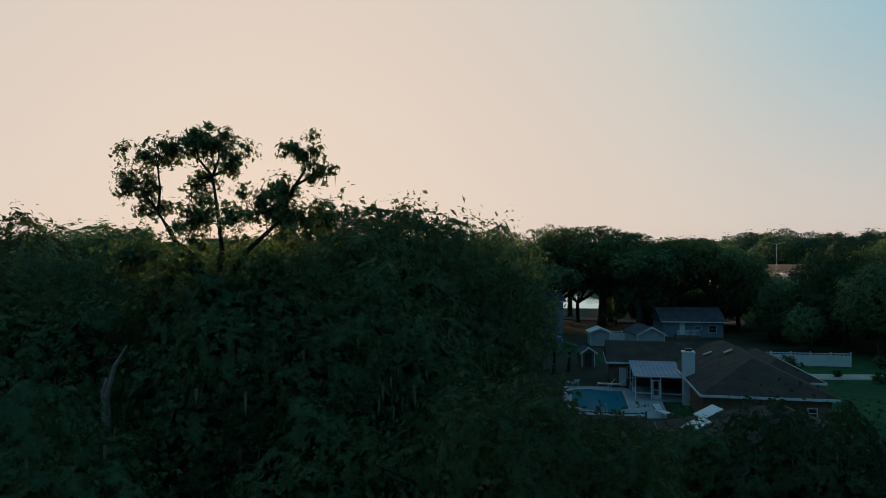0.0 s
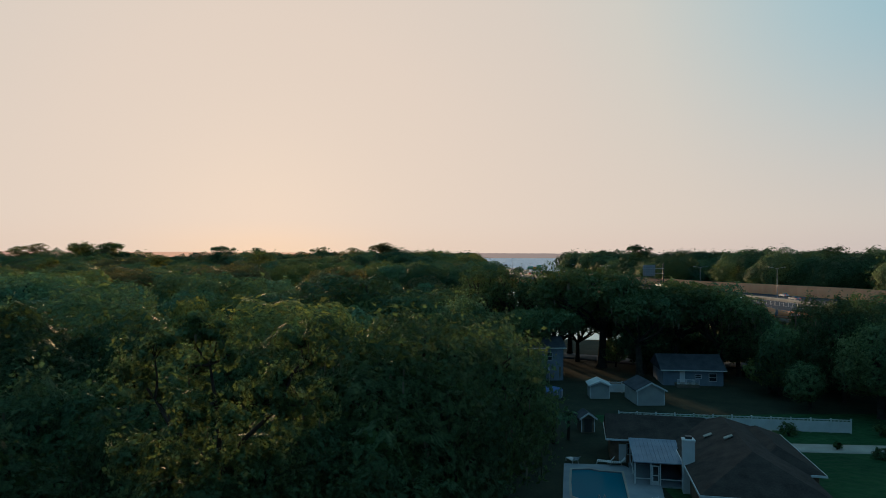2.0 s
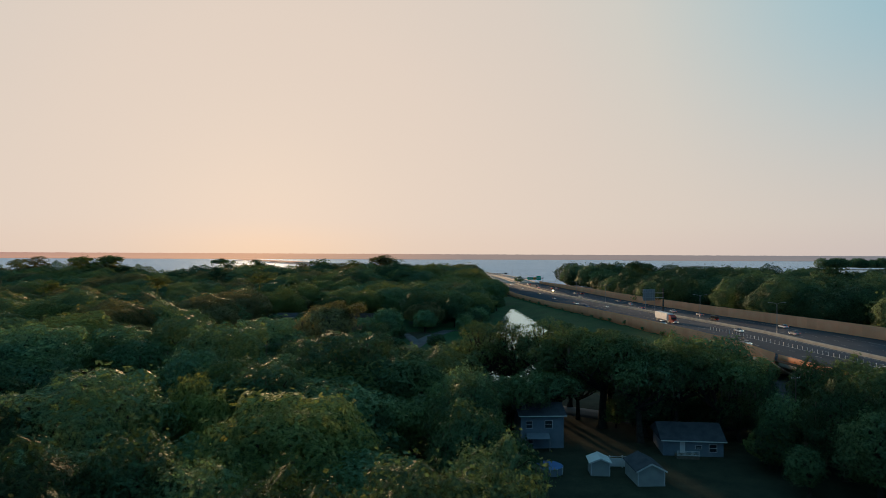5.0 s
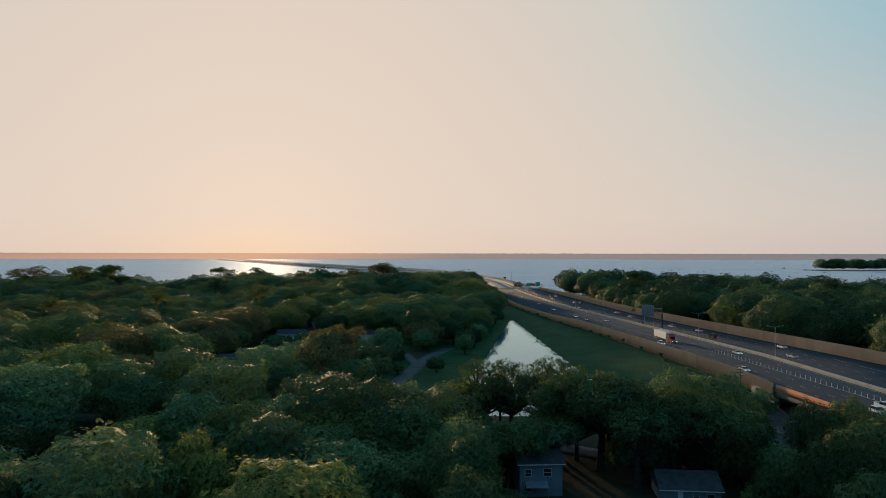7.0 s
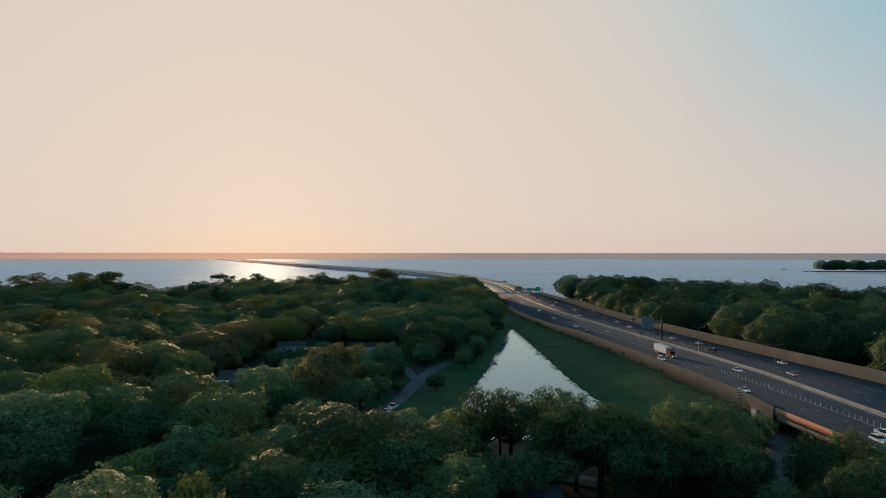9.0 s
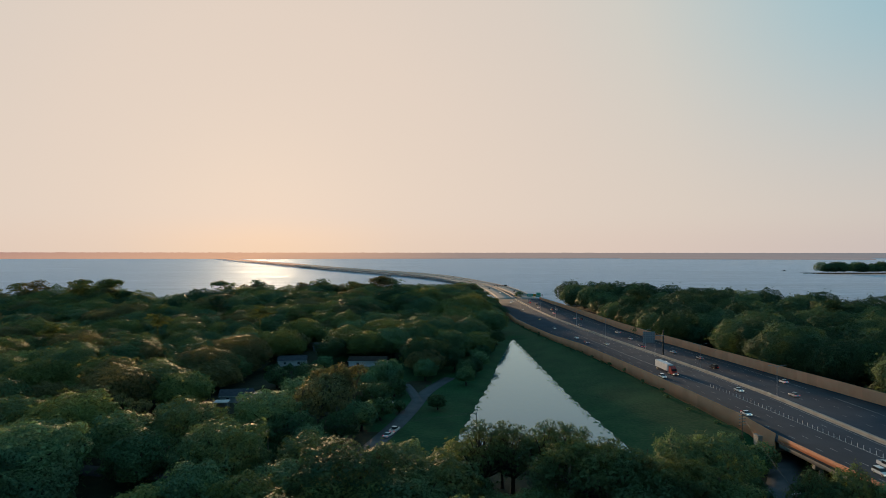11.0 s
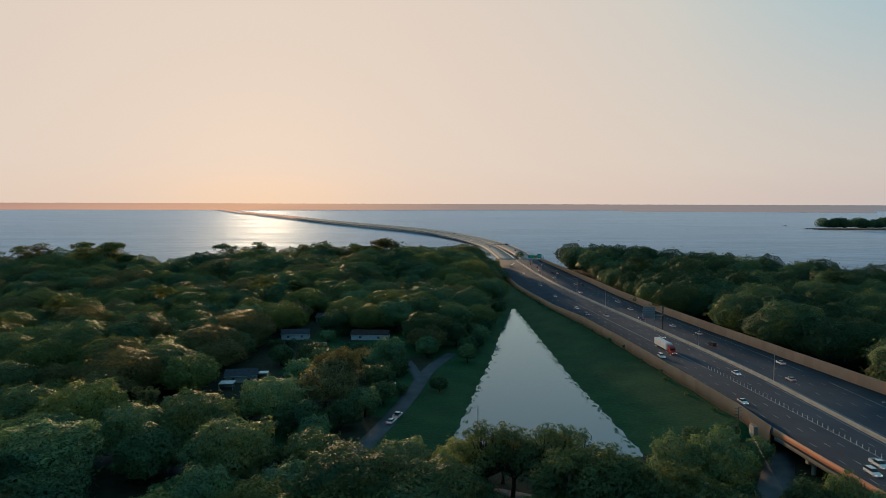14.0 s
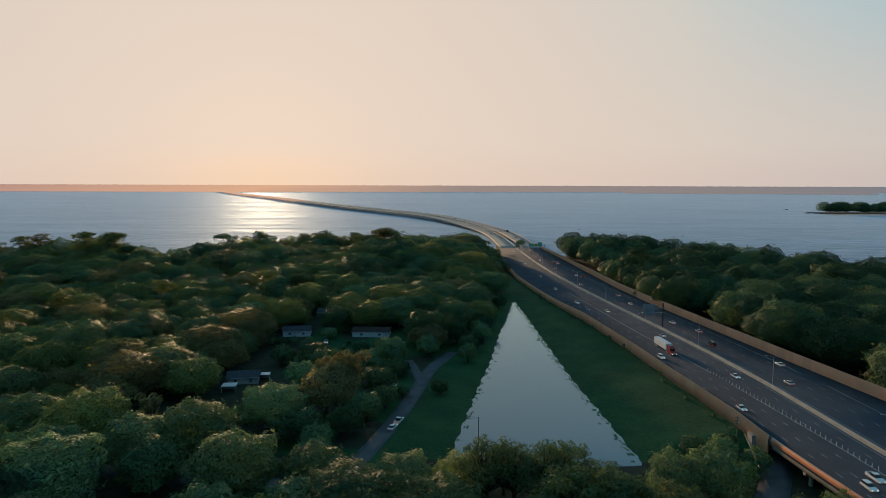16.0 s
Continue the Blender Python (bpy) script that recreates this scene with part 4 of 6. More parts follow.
def moss_arrays(rng, c, r, n, size):
    """Hanging tufts of moss under the lobes: narrow folded strips."""
    k = rng.integers(0, len(c), n)
    a, q = rng.uniform(0, math.tau, n), r[k] * rng.uniform(0.6, 1.02, n)
    p = c[k] + np.stack([q * np.cos(a), q * np.sin(a), -r[k] * rng.uniform(-0.1, 0.4, n)], -1)
    h, wd, t = size * rng.uniform(1.5, 5.5, n), size * rng.uniform(0.2, 0.42, n), rng.uniform(0, math.pi, n)
    u = np.stack([np.cos(t), np.sin(t), 0 * t], -1) * wd[:, None]
    dn = np.stack([0 * h, 0 * h, h], -1)
    V = np.stack([p - u, p + u, p + u * 0.7 - dn * 0.6 + u[:, ::-1] * (0.3, 0.3, 0), p - dn, p - u * 0.8 - dn * 0.55], 1).reshape(-1, 3)
    i = np.arange(n)[:, None] * 5
    return V, np.concatenate([i + [0, 1, 2, 4]], 1), i + [4, 2, 3]


def make_tree(kind, seed, leaves, size, limbs, moss, leaf, label, category, sides=7):
    """A tree one metre high, to be copied at its true height."""
    rng = np.random.default_rng(seed)
    c, r, flat = lobes_of(rng, kind)
    name = {"oak": "oak_tree", "high": "oak_tree", "pine": "pine_tree", "tall": "tall_oak_tree", "lace": "oak_tree", "forked": "tall_oak_tree"}[kind]
    t = empty(name, Matrix(), label, category)
    V, F, T, N = dome_arrays(rng, c, r, leaves, size, True, 0.88 if leaves > 6000 else 0.91, 0.105) if kind == "oak" else crown_arrays(rng, c, r, flat, leaves, size, kind in ("oak", "pine", "high") , leaves > 3000, (0.2, 2.4) if kind == "forked" else (0.80, 1.24), 8, 0.0 if kind == "forked" else 0.5, 0.42 if leaves > 8000 else 0.64)
    mesh("crown", V, (F, T), leaf, True, t, normals=N)["kind"] = "stuff"
    V, F = trunk_arrays(rng, c, r, kind, sides, limbs)
    mesh("trunk", V, F, BARK, True, t, "grey-brown ridged trunk and limbs")
    if moss:
        V, F, T = moss_arrays(rng, c, r, moss, size)
        mesh("hanging_moss", V, (F, T), MOSS, False, t, "pale dry hanging moss")["kind"] = "stuff"
    return t


def plant(proto, x, y, h, turn, wide=1.0):
    z = float(ground_z(x, y)) - 0.05
    return copy_thing(proto, Matrix.Translation((x, y, z)) @ Matrix.Rotation(turn, 4, "Z") @ Matrix.Diagonal((h * wide, h * wide, h, 1)))


L1 = "broad live oak with dark green leaves and hanging moss"
# the closest crowns take the leaf colour with shade put into it
CLOSE = [make_tree("oak", 90 + k, 13000, 0.0110, 11, 170, LEAF_SHADED, L1, "tree", 8) for k in range(3)]
NEAR = [make_tree("oak", 10 + k, 6500, 0.0140, 11, 150 if k % 2 == 0 else 40, [LEAF_SHADED, LEAF, LEAF_SHADED, LEAF][k], L1, "tree", 8) for k in range(4)]
MID = [make_tree("oak", 30 + k, 1450, 0.0256, 6, 60 if k % 2 else 0, [LEAF, LEAF_SHADED, LEAF, LEAF_SHADED, LEAF_B][k],
                 ["rounded dark green oak in the woods", "spreading oak with mossy branches above the houses", "lighter green rounded tree in the woods", "dense dark oak beside other oaks", "yellow-green leafy tree catching low sunlight"][k], "tree", 6) for k in range(5)]
HIGH = make_tree("high", 44, 7000, 0.0165, 13, 160, LEAF, "tall oak with a high crown and mossy limbs", "tree", 8)
MOSSY = make_tree("oak", 41, 1450, 0.0256, 8, 420, LEAF_DRY, "broad oak with tan leaves and long moss", "tree", 6)
DRYTREE = make_tree("tall", 50, 2200, 0.026, 10, 160, LEAF_DRY, "half-bare tree with tan leaves and moss", "tree", 6)
TALL = make_tree("forked", 61, 26000, 0.0070, 13, 40, LEAF, "tall open-crowned oak with bare forked limbs", "tree", 9)
BARE = make_tree("lace", 52, 9000, 0.0135, 40, 60, LEAF, "thin open oak with dark branches beside the water", "tree", 7)
PINE = [make_tree("pine", 70 + k, 1000, 0.030, 6, 0, LEAF, "tall pine with a bare trunk and flat crown", "tree", 6) for k in range(2)]


def clear(x, y):
    """Where no tree stands: water, road, streets, houses and yards."""
    if canal_inside(x, y) > (-7 if y > 330 and x < 45 else -14) or shore_inside(x, y) > -9:
        return True
    l, r = float(lerp(y, LEFT)), float(lerp(y, RIGHT))
    if y < 830 and l - 5 < x < r + (15 if y < 400 else 10):
        return True
    if 206 < y < 560 and 36 < x < l and y > 206 + 0.5 * max(0, 80 - x) * 0:
        return True
    if 455 < y < 475 and 30 < x < l:
        return True
    if 80 < x < 104 and 120 < y < 200:
        return True
    if 126 < y < 192 and 0.155 < x / y < 0.255:
        return True
    if 24 < x < 62 and 160 < y < 196:
        return True
    for x0, x1, y0, y1 in YARDS:
        if x0 < x < x1 and y0 < y < y1:
            return True
    for pts, wd in STREETS:
        for (ax, ay), (bx, by) in zip(pts, pts[1:]):
            t = max(0, min(1, ((x - ax) * (bx - ax) + (y - ay) * (by - ay)) / ((bx - ax) ** 2 + (by - ay) ** 2)))
            if math.hypot(x - ax - t * (bx - ax), y - ay - t * (by - ay)) < wd / 2 + 3.0:
                return True
    return False


YARDS = [(6, 57, 29, 94), (12, 52, 93, 128), (-94, -58, 214, 288), (-62, -40, 186, 206), (-96, -60, 306, 366), (-80, -60, 370, 408), (-60, -18, 304, 360), (-26, 2, 186, 300), (-74, -52, 108, 150), (-30, 4, 186, 200)]
PLACED = []


def grow(proto, x, y, h, wide=1.0):
    PLACED.append((x, y, h * 0.36 * wide))
    return plant(proto, x, y, h, 0.0 if proto is TALL else (x * 7.3 + y * 3.1) % math.tau, wide)


# trees that stand out
grow(TALL, -10.0, 31.0, 20.8)
HERO = [(NEAR[0], -16, 37, 15.5), (NEAR[1], -7.0, 36, 16.5), (NEAR[2], -2, 45, 19.3), (NEAR[0], -7, 50, 19.3), (NEAR[3], -2.5, 57, 20.6), (NEAR[1], 3, 63, 18.6), (NEAR[2], -20, 44, 17.0), (NEAR[1], -16.5, 30.5, 14.2), (NEAR[3], -7.4, 28.5, 15.6), (NEAR[0], -20, 32, 15.0), (NEAR[1], -12.4, 20.8, 11.3), (NEAR[2], -3.5, 33, 14.8), (NEAR[0], -38, 62, 19), (NEAR[2], -31, 68, 19),
        (NEAR[1], -26, 46, 17.0), (NEAR[3], 2.6, 19.5, 12.3), (NEAR[2], -3.0, 22, 10.2), (NEAR[0], 8.0, 25.5, 9.4), (NEAR[1], 12.2, 25.5, 9.6), (NEAR[2], 15.8, 26, 8.8), (NEAR[2], -31, 54, 17.5), (NEAR[0], -15, 60, 17.5), (NEAR[3], -24, 66, 17),
        (NEAR[1], 4.5, 76, 16.5), (NEAR[0], 3.5, 92, 16.5), (NEAR[2], 4.5, 108, 17), (NEAR[1], 4.5, 124, 17), (HIGH, 33, 141, 21.5), (HIGH, 38, 156, 12), (HIGH, 13, 132, 13), (HIGH, 21.5, 133.5, 13.5), (HIGH, 38, 130.5, 17), (HIGH, 46, 134, 19), (HIGH, 53, 130, 17), (HIGH, 25, 145, 13.5), (HIGH, 37, 149, 15), (HIGH, 29.5, 148, 11.5), (NEAR[1], 36, 141, 7), (NEAR[1], 56, 158, 19), (NEAR[3], 44, 146, 16), (NEAR[2], 64, 140, 14), (NEAR[0], 77, 140, 15.5), (NEAR[1], 85, 142, 16), (NEAR[3], 91, 137, 15),
        (NEAR[0], 64, 108, 17), (NEAR[1], 62, 122, 12), (NEAR[3], 62.5, 97, 15), (NEAR[2], 74, 118, 18), (NEAR[0], 57, 131, 14), (NEAR[1], 71, 100, 17), (NEAR[2], 56, 113, 10), (NEAR[3], 40, 134, 15), (NEAR[1], 55, 102, 8), (NEAR[0], 10, 136, 12)]
for p, x, y, h in HERO:
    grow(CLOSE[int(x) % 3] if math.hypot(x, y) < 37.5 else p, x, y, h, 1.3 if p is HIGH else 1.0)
for x, y, h in ((16, 158, 21), (24, 156, 22), (30, 160, 20), (9.5, 159, 21), (15, 172, 14)):
    grow(BARE, x, y, h, 0.95)
for x, y, h in ((-42, 246, 19), (-36, 252, 18), (-37, 240, 17), (-95, 214, 14), (-108, 222, 14)):
    grow(DRYTREE, x, y, h, 1.1)

# low growth behind the blue houses
for k, (x, y, h) in enumerate(((41, 137, 7), (48, 141, 8), (53, 138, 8), (58, 143, 9), (45, 147, 8), (12, 141, 8), (7, 134, 9), (15, 148, 7), (52, 150, 8))):
    plant(MID[(1, 3)[k % 2]], x, y, h, k * 1.3, 1.5)
# trees on the canal's west bank
for k in range(11):
    y = 302 + 13.5 * k + 4 * math.sin(k * 2.3)
    grow(MID[(0, 3, 1, 2)[k % 4]], float(lerp(y, CANAL_L)) - 9.5 - 2.5 * math.sin(k * 1.9), y, 9.5 + 3 * math.sin(k * 3.1), 1.15)

# broad crowns that stand over the roofs and along the street: place and reach
for p, x, y, r, h in ((MID[4], -94.5, 248, 12.5, 17), (MOSSY, -42, 236, 12.5, 18), (MID[0], -33.5, 169, 11, 16), (MID[2], -11, 164, 11, 15.5), (MID[4], 3.6, 168, 9, 15), (MID[3], -146, 306, 15, 19), (MID[1], -166, 318, 15, 18),
                      (MID[0], -27, 372, 14, 19), (MID[3], -14, 384, 13, 19), (MID[2], -56, 425, 14, 18), (MID[1], -118, 321, 14, 18), (MID[4], -191, 309, 11, 16), (MID[0], -88, 188, 13, 17), (MID[2], -107, 178, 14, 18),
                      (MOSSY, -75, 208, 8, 13), (MID[1], -76, 172, 11, 15), (MID[0], 66, 161, 10, 18), (MID[2], 32, 469, 13, 21), (MID[0], -106, 361, 14, 18), (MOSSY, -121, 232, 9, 14),
                      (MID[1], -62, 312, 7, 9), (MID[3], -26, 258, 8, 11), (MID[0], -24, 300, 9, 13), (MID[3], -46, 208, 9, 12), (MID[3], 83, 197, 5, 8), (MID[0], 79, 189, 6, 10), (MID[2], 86, 184, 5, 9), (MID[0], 74, 197, 5, 7), (MID[2], -27, 226, 7, 11), (MID[1], -33, 212, 7, 11), (MID[0], -39, 199, 6, 10), (MID[3], -2, 256, 4, 6.5), (MID[0], -22, 240, 6, 9), (MID[1], -20, 280, 6, 9), (MID[2], -34, 290, 7, 10), (MID[0], -8, 312, 7, 11), (MID[3], 6, 336, 8, 13), (MID[1], -66, 232, 5, 8), (MID[4], -70, 226, 5, 7), (MID[0], -64, 246, 5, 8), (MID[3], -72, 296, 7, 10), (MID[1], -40, 318, 5, 6), (MID[2], -60, 346, 5, 7), (MID[0], -56, 262, 8, 12), (MID[3], -50, 280, 8, 13), (MID[2], -128, 205, 14, 18), (MID[0], -52, 143, 10, 17), (MID[4], -41, 111, 5, 18), (MID[4], -36, 107, 5, 16), (MID[3], -30, 118, 12, 18), (MID[4], -62, 140, 9, 13)):
    grow(p, x, y, h, r / (0.47 * h))


def snag(x, y, h):
    """A dead trunk, broken off, with one bare stub."""
    t = empty("dead_tree", pose(x, y, -0.05), "pale broken dead trunk with a bare stub branch", "tree")
    V, F = joined([tube([(0, 0, 0), (0.1, 0, h * 0.5), (-0.1, 0.1, h * 0.86), (0.05, 0, h * 0.9)], [0.26, 0.2, 0.15, 0.09], 8), tube([(-0.08, 0.05, h * 0.82), (0.25, 0, h * 0.93), (0.75, -0.1, h)], [0.11, 0.09, 0.03], 6),
                   tube([(0.0, 0, h * 0.6), (-0.5, 0.1, h * 0.66), (-0.8, 0.1, h * 0.64)], [0.06, 0.04, 0.015], 5)])
    mesh("trunk", V, F, DEADWOOD, True, t)


snag(-11.5, 24.2, 11.6)
FARLOTS = []


def fill_woods():
    rng = np.random.default_rng(5)
    cand = []
    step = 14.2
    for y in np.arange(36, 860, step):
        for x in np.arange(-0.72 * y - 50, 0.72 * y + 50, step):
            cand.append((x + rng.uniform(-5.5, 5.5), y + rng.uniform(-5.5, 5.5), rng.uniform(), rng.uniform(), rng.uniform()))
    near = 0
    for x, y, a, b, c in cand:
        if clear(x, y):
            continue
        if any((x - px) ** 2 + (y - py) ** 2 < (pr * 1.05 + 4.0) ** 2 for px, py, pr in PLACED[:125]):
            continue
        h = 9.5 + 11.0 * a ** 1.3 + 1.5 * math.sin(x * 0.05) * math.sin(y * 0.04)
        if y > 480 and x < 80:
            h += 8.0 * min(1, (y - 480) / 120)
        if -10 < x < 90 and 166 < y < 200:
            h = 12.5 + 4 * a
        elif -12 < x < 90 and 128 < y < 166:
            h = 16.5 + 5.5 * a if x < 8 or x > 26 else 12.5 + 2 * a
        if x > 120:
            h = 15.0 + 13.5 * a
            if shore_inside(x, y) > -60:
                h += 2
        d = math.hypot(x, y)
        pine = b > (0.82 if shore_inside(x, y) > -70 and x < 60 else 0.985)
        if d < 235:
            near += 1
            if pine:
                grow(PINE[int(c * 2)], x, y, h + 5)
            elif d < 75:
                grow(NEAR[int(c * 4)], x, y, h, 1.1 + 0.3 * b)
            else:
                grow(MID[int(c * 5)], x, y, h, 1.4 + 0.45 * b)
        else:
            FARLOTS.append((x, y, h + (6.5 if pine else 0), pine, c, 1.15 + 0.4 * b if x > 120 else 1.55 + 0.5 * b))
    return near


def understory():
    """Low growth between the trunks, where the woods are seen from the side."""
    rng = np.random.default_rng(15)
    n = 0
    while n < 70:
        y = rng.uniform(60, 200)
        x = rng.uniform(-0.5 * y - 10, 100)
        if clear(x, y) or (x < 5 and y > 130):
            continue
        n += 1
        plant(MID[rng.integers(0, 5)], x, y, rng.uniform(4.5, 8), rng.uniform(0, 6), 1.5)


def yard_growth():
    """Small trees and tall bushes in the yards among the houses west of the street."""
    rng = np.random.default_rng(23)
    for x0, x1, y0, y1 in ((-90, -62, 226, 256), (-90, -64, 320, 346), (-52, -24, 318, 342), (-80, -60, 372, 396), (-74, -52, 106, 118), (-60, -42, 186, 204), (-24, -16, 236, 296)):
        for _ in range(max(4, int((x1 - x0) * (y1 - y0) / 110))):
            x, y = rng.uniform(x0, x1), rng.uniform(y0, y1)
            plant(MID[rng.integers(0, 5)], x, y, rng.uniform(2.5, 5.5), rng.uniform(0, 6), rng.uniform(1.0, 1.6))


near_count = fill_woods()
understory()
yard_growth()


def far_woods(name, lots, label, leaf, island=0):
    """Distant woods: many crowns, each of its own leaves and tint, joined; the farthest are simpler."""
    rng = np.random.default_rng(77)
    kinds, simple = [], []
    for k in range(10):
        c, r, flat = lobes_of(rng, "oak")
        kinds.append(dome_arrays(rng, c, r, 560, 0.0282, False, 0.92, 0.10))
        simple.append(dome_arrays(rng, c, r, 310, 0.0360, False, 0.92, 0.10))
    for k in range(3):
        c, r, flat = lobes_of(rng, "pine")
        V, F, T, N = crown_arrays(rng, c, r, flat, 190, 0.045, True, False)
        tv, tf = tube([(0, 0, 0), (0, 0, 0.9)], [0.014, 0.006], 4)
        one = (np.concatenate([V, tv]), np.concatenate([F, tf + len(V)]), T, np.concatenate([N, np.tile((-0.3, -0.9, 0.2), (len(tv), 1))]))
        kinds.append(one), simple.append(one)
    Vs, Fs, Ts, Ns, Fi, Ti, o = [], [], [], [], [], [], 0
    for x, y, h, pine, c, wide in lots:
        V, F, T, N = (simple if y > (520 if x > 75 else 380) else kinds)[10 + int(c * 3) if pine else int(c * 10)]
        a = c * 40
        R = np.array([[math.cos(a), -math.sin(a), 0], [math.sin(a), math.cos(a), 0], [0, 0, 1]])
        z = max(-1.2, float(ground_z(x, y)) if not island else -0.5)
        Vs.append((V * (wide, wide, 1)) @ R.T * h + (x, y, z)), Fs.append(F + o), Ts.append(T + o), Ns.append(N @ R.T)
        # index 2, the leaves with shade in their colour, prevails in the east
        tint = (0, 1, 1, 1, 0, 0, 1, 3, 3, 2)[int(rng.uniform() * 10)] if x < 75 else (2, 0, 2, 2, 0)[int(rng.uniform() * 5)]
        Fi.append(np.full(len(F), tint)), Ti.append(np.full(len(T), tint))
        o += len(V)
    return tagged(mesh(name, np.concatenate(Vs), (np.concatenate(Fs), np.concatenate(Ts)), leaf, True, normals=np.concatenate(Ns), mats=[LEAF, LEAF_B, LEAF_SHADED, LEAF_DRY], index=np.concatenate(Fi + Ti)), label, "woods", kind="stuff")


# low trees on the tip of land beside the bridge
west = [(x, y, min(h, 10.5) if x > 28 and y > 500 else h, *rest) for x, y, h, *rest in FARLOTS if x < 75]
east = [l for l in FARLOTS if l[0] >= 75]
far_woods("woods_by_the_shore", west, "dense evening woods of oak and pine down to the river", LEAF)
far_woods("woods_beyond_the_wall", east, "dark green woods behind the noise wall", LEAF)
rng = np.random.default_rng(9)
isle = [(920 + 900 * u ** 1.2 + rng.uniform(-5, 5), 1625 - 60 * u + rng.uniform(0, 90) * (0.3 + u), 23 + 9 * rng.uniform(), False, rng.uniform(), 1.3) for u in rng.uniform(0, 1, 150)]
far_woods("woods_on_the_island", isle, "small wooded island in the river", LEAF, 1)
isle_x = np.arange(905, 1900, 15.0)
tagged(mesh("ground_island", np.concatenate([np.stack([isle_x, 1640 - 0.07 * (isle_x - 905), 0 * isle_x - 1.3], -1), np.stack([isle_x, 1655 - 0.06 * (isle_x - 905), 0 * isle_x - 0.3], -1), np.stack([isle_x, 1760 + 0 * isle_x, 0 * isle_x - 1.3], -1)]),
       [(r * len(isle_x) + k, r * len(isle_x) + k + 1, (r + 1) * len(isle_x) + k + 1, (r + 1) * len(isle_x) + k) for r in range(2) for k in range(len(isle_x) - 1)], LITTER), "low dark ground of the island", "ground", kind="structure")
# the patterns are not seen themselves
for proto in CLOSE + NEAR + MID + PINE + [DRYTREE, TALL, BARE, MOSSY, HIGH]:
    for o in list(proto.children_recursive) + [proto]:
        bpy.data.objects.remove(o)

# ---- houses and yards ----
def hip_roof(x0, x1, y0, y1, z, h, over=0.4, gable=(False, False), along="auto", thick=0.14):
    """A roof over a rectangle: hipped ends, or gabled where asked; a slab of some thickness."""
    x0, x1, y0, y1 = x0 - over, x1 + over, y0 - over, y1 + over
    lx, ly = x1 - x0, y1 - y0
    alongx = lx >= ly if along == "auto" else along == "x"
    if alongx:
        m, q = (y0 + y1) / 2, ly / 2
        r0, r1 = (x0 + (0 if gable[0] else q), m), (x1 - (0 if gable[1] else q), m)
    else:
        m, q = (x0 + x1) / 2, lx / 2
        r0, r1 = (m, y0 + (0 if gable[0] else q)), (m, y1 - (0 if gable[1] else q))
    base = [(x0, y0, z), (x1, y0, z), (x1, y1, z), (x0, y1, z)]
    P = base + [(*r0, z + h), (*r1, z + h)] + [(a, b, c - thick) for a, b, c in base]
    if alongx:
        F = [(0, 1, 5, 4), (2, 3, 4, 5), (3, 0, 4), (1, 2, 5)]
    else:
        F = [(0, 1, 4), (2, 3, 5), (1, 2, 5, 4), (3, 0, 4, 5)]
    F += [(9, 8, 7, 6), (0, 6, 7, 1), (1, 7, 8, 2), (2, 8, 9, 3), (3, 9, 6, 0)]
    return solid(P, F)


def window_part(parent, x, y, z, w, h, face="-y", name="window"):
    """A framed window on a wall: frame, two panes and a rail."""
    d = 0.05
    if face in ("-y", "+y"):
        s = -1 if face == "-y" else 1
        fr = boxes((x - w / 2, x + w / 2, y, y + s * d, z, z + 0.08), (x - w / 2, x + w / 2, y, y + s * d, z + h - 0.08, z + h), (x - w / 2, x - w / 2 + 0.08, y, y + s * d, z, z + h),
                   (x + w / 2 - 0.08, x + w / 2, y, y + s * d, z, z + h), (x - w / 2, x + w / 2, y, y + s * d * 0.9, z + h / 2 - 0.03, z + h / 2 + 0.03))
        win = part(name, fr, WHITE, parent, "white framed sash window")
        part("pane", boxes((x - w / 2 + 0.06, x + w / 2 - 0.06, y + s * 0.012, y + s * 0.02, z + 0.06, z + h - 0.06)), GLASS, win)
    else:
        s = -1 if face == "-x" else 1
        fr = boxes((x, x + s * d, y - w / 2, y + w / 2, z, z + 0.08), (x, x + s * d, y - w / 2, y + w / 2, z + h - 0.08, z + h), (x, x + s * d, y - w / 2, y - w / 2 + 0.08, z, z + h),
                   (x, x + s * d, y + w / 2 - 0.08, y + w / 2, z, z + h))
        win = part(name, fr, WHITE, parent, "white framed sash window")
        part("pane", boxes((x + s * 0.012, x + s * 0.02, y - w / 2 + 0.06, y + w / 2 - 0.06, z + 0.06, z + h - 0.06)), GLASS, win)
    return win


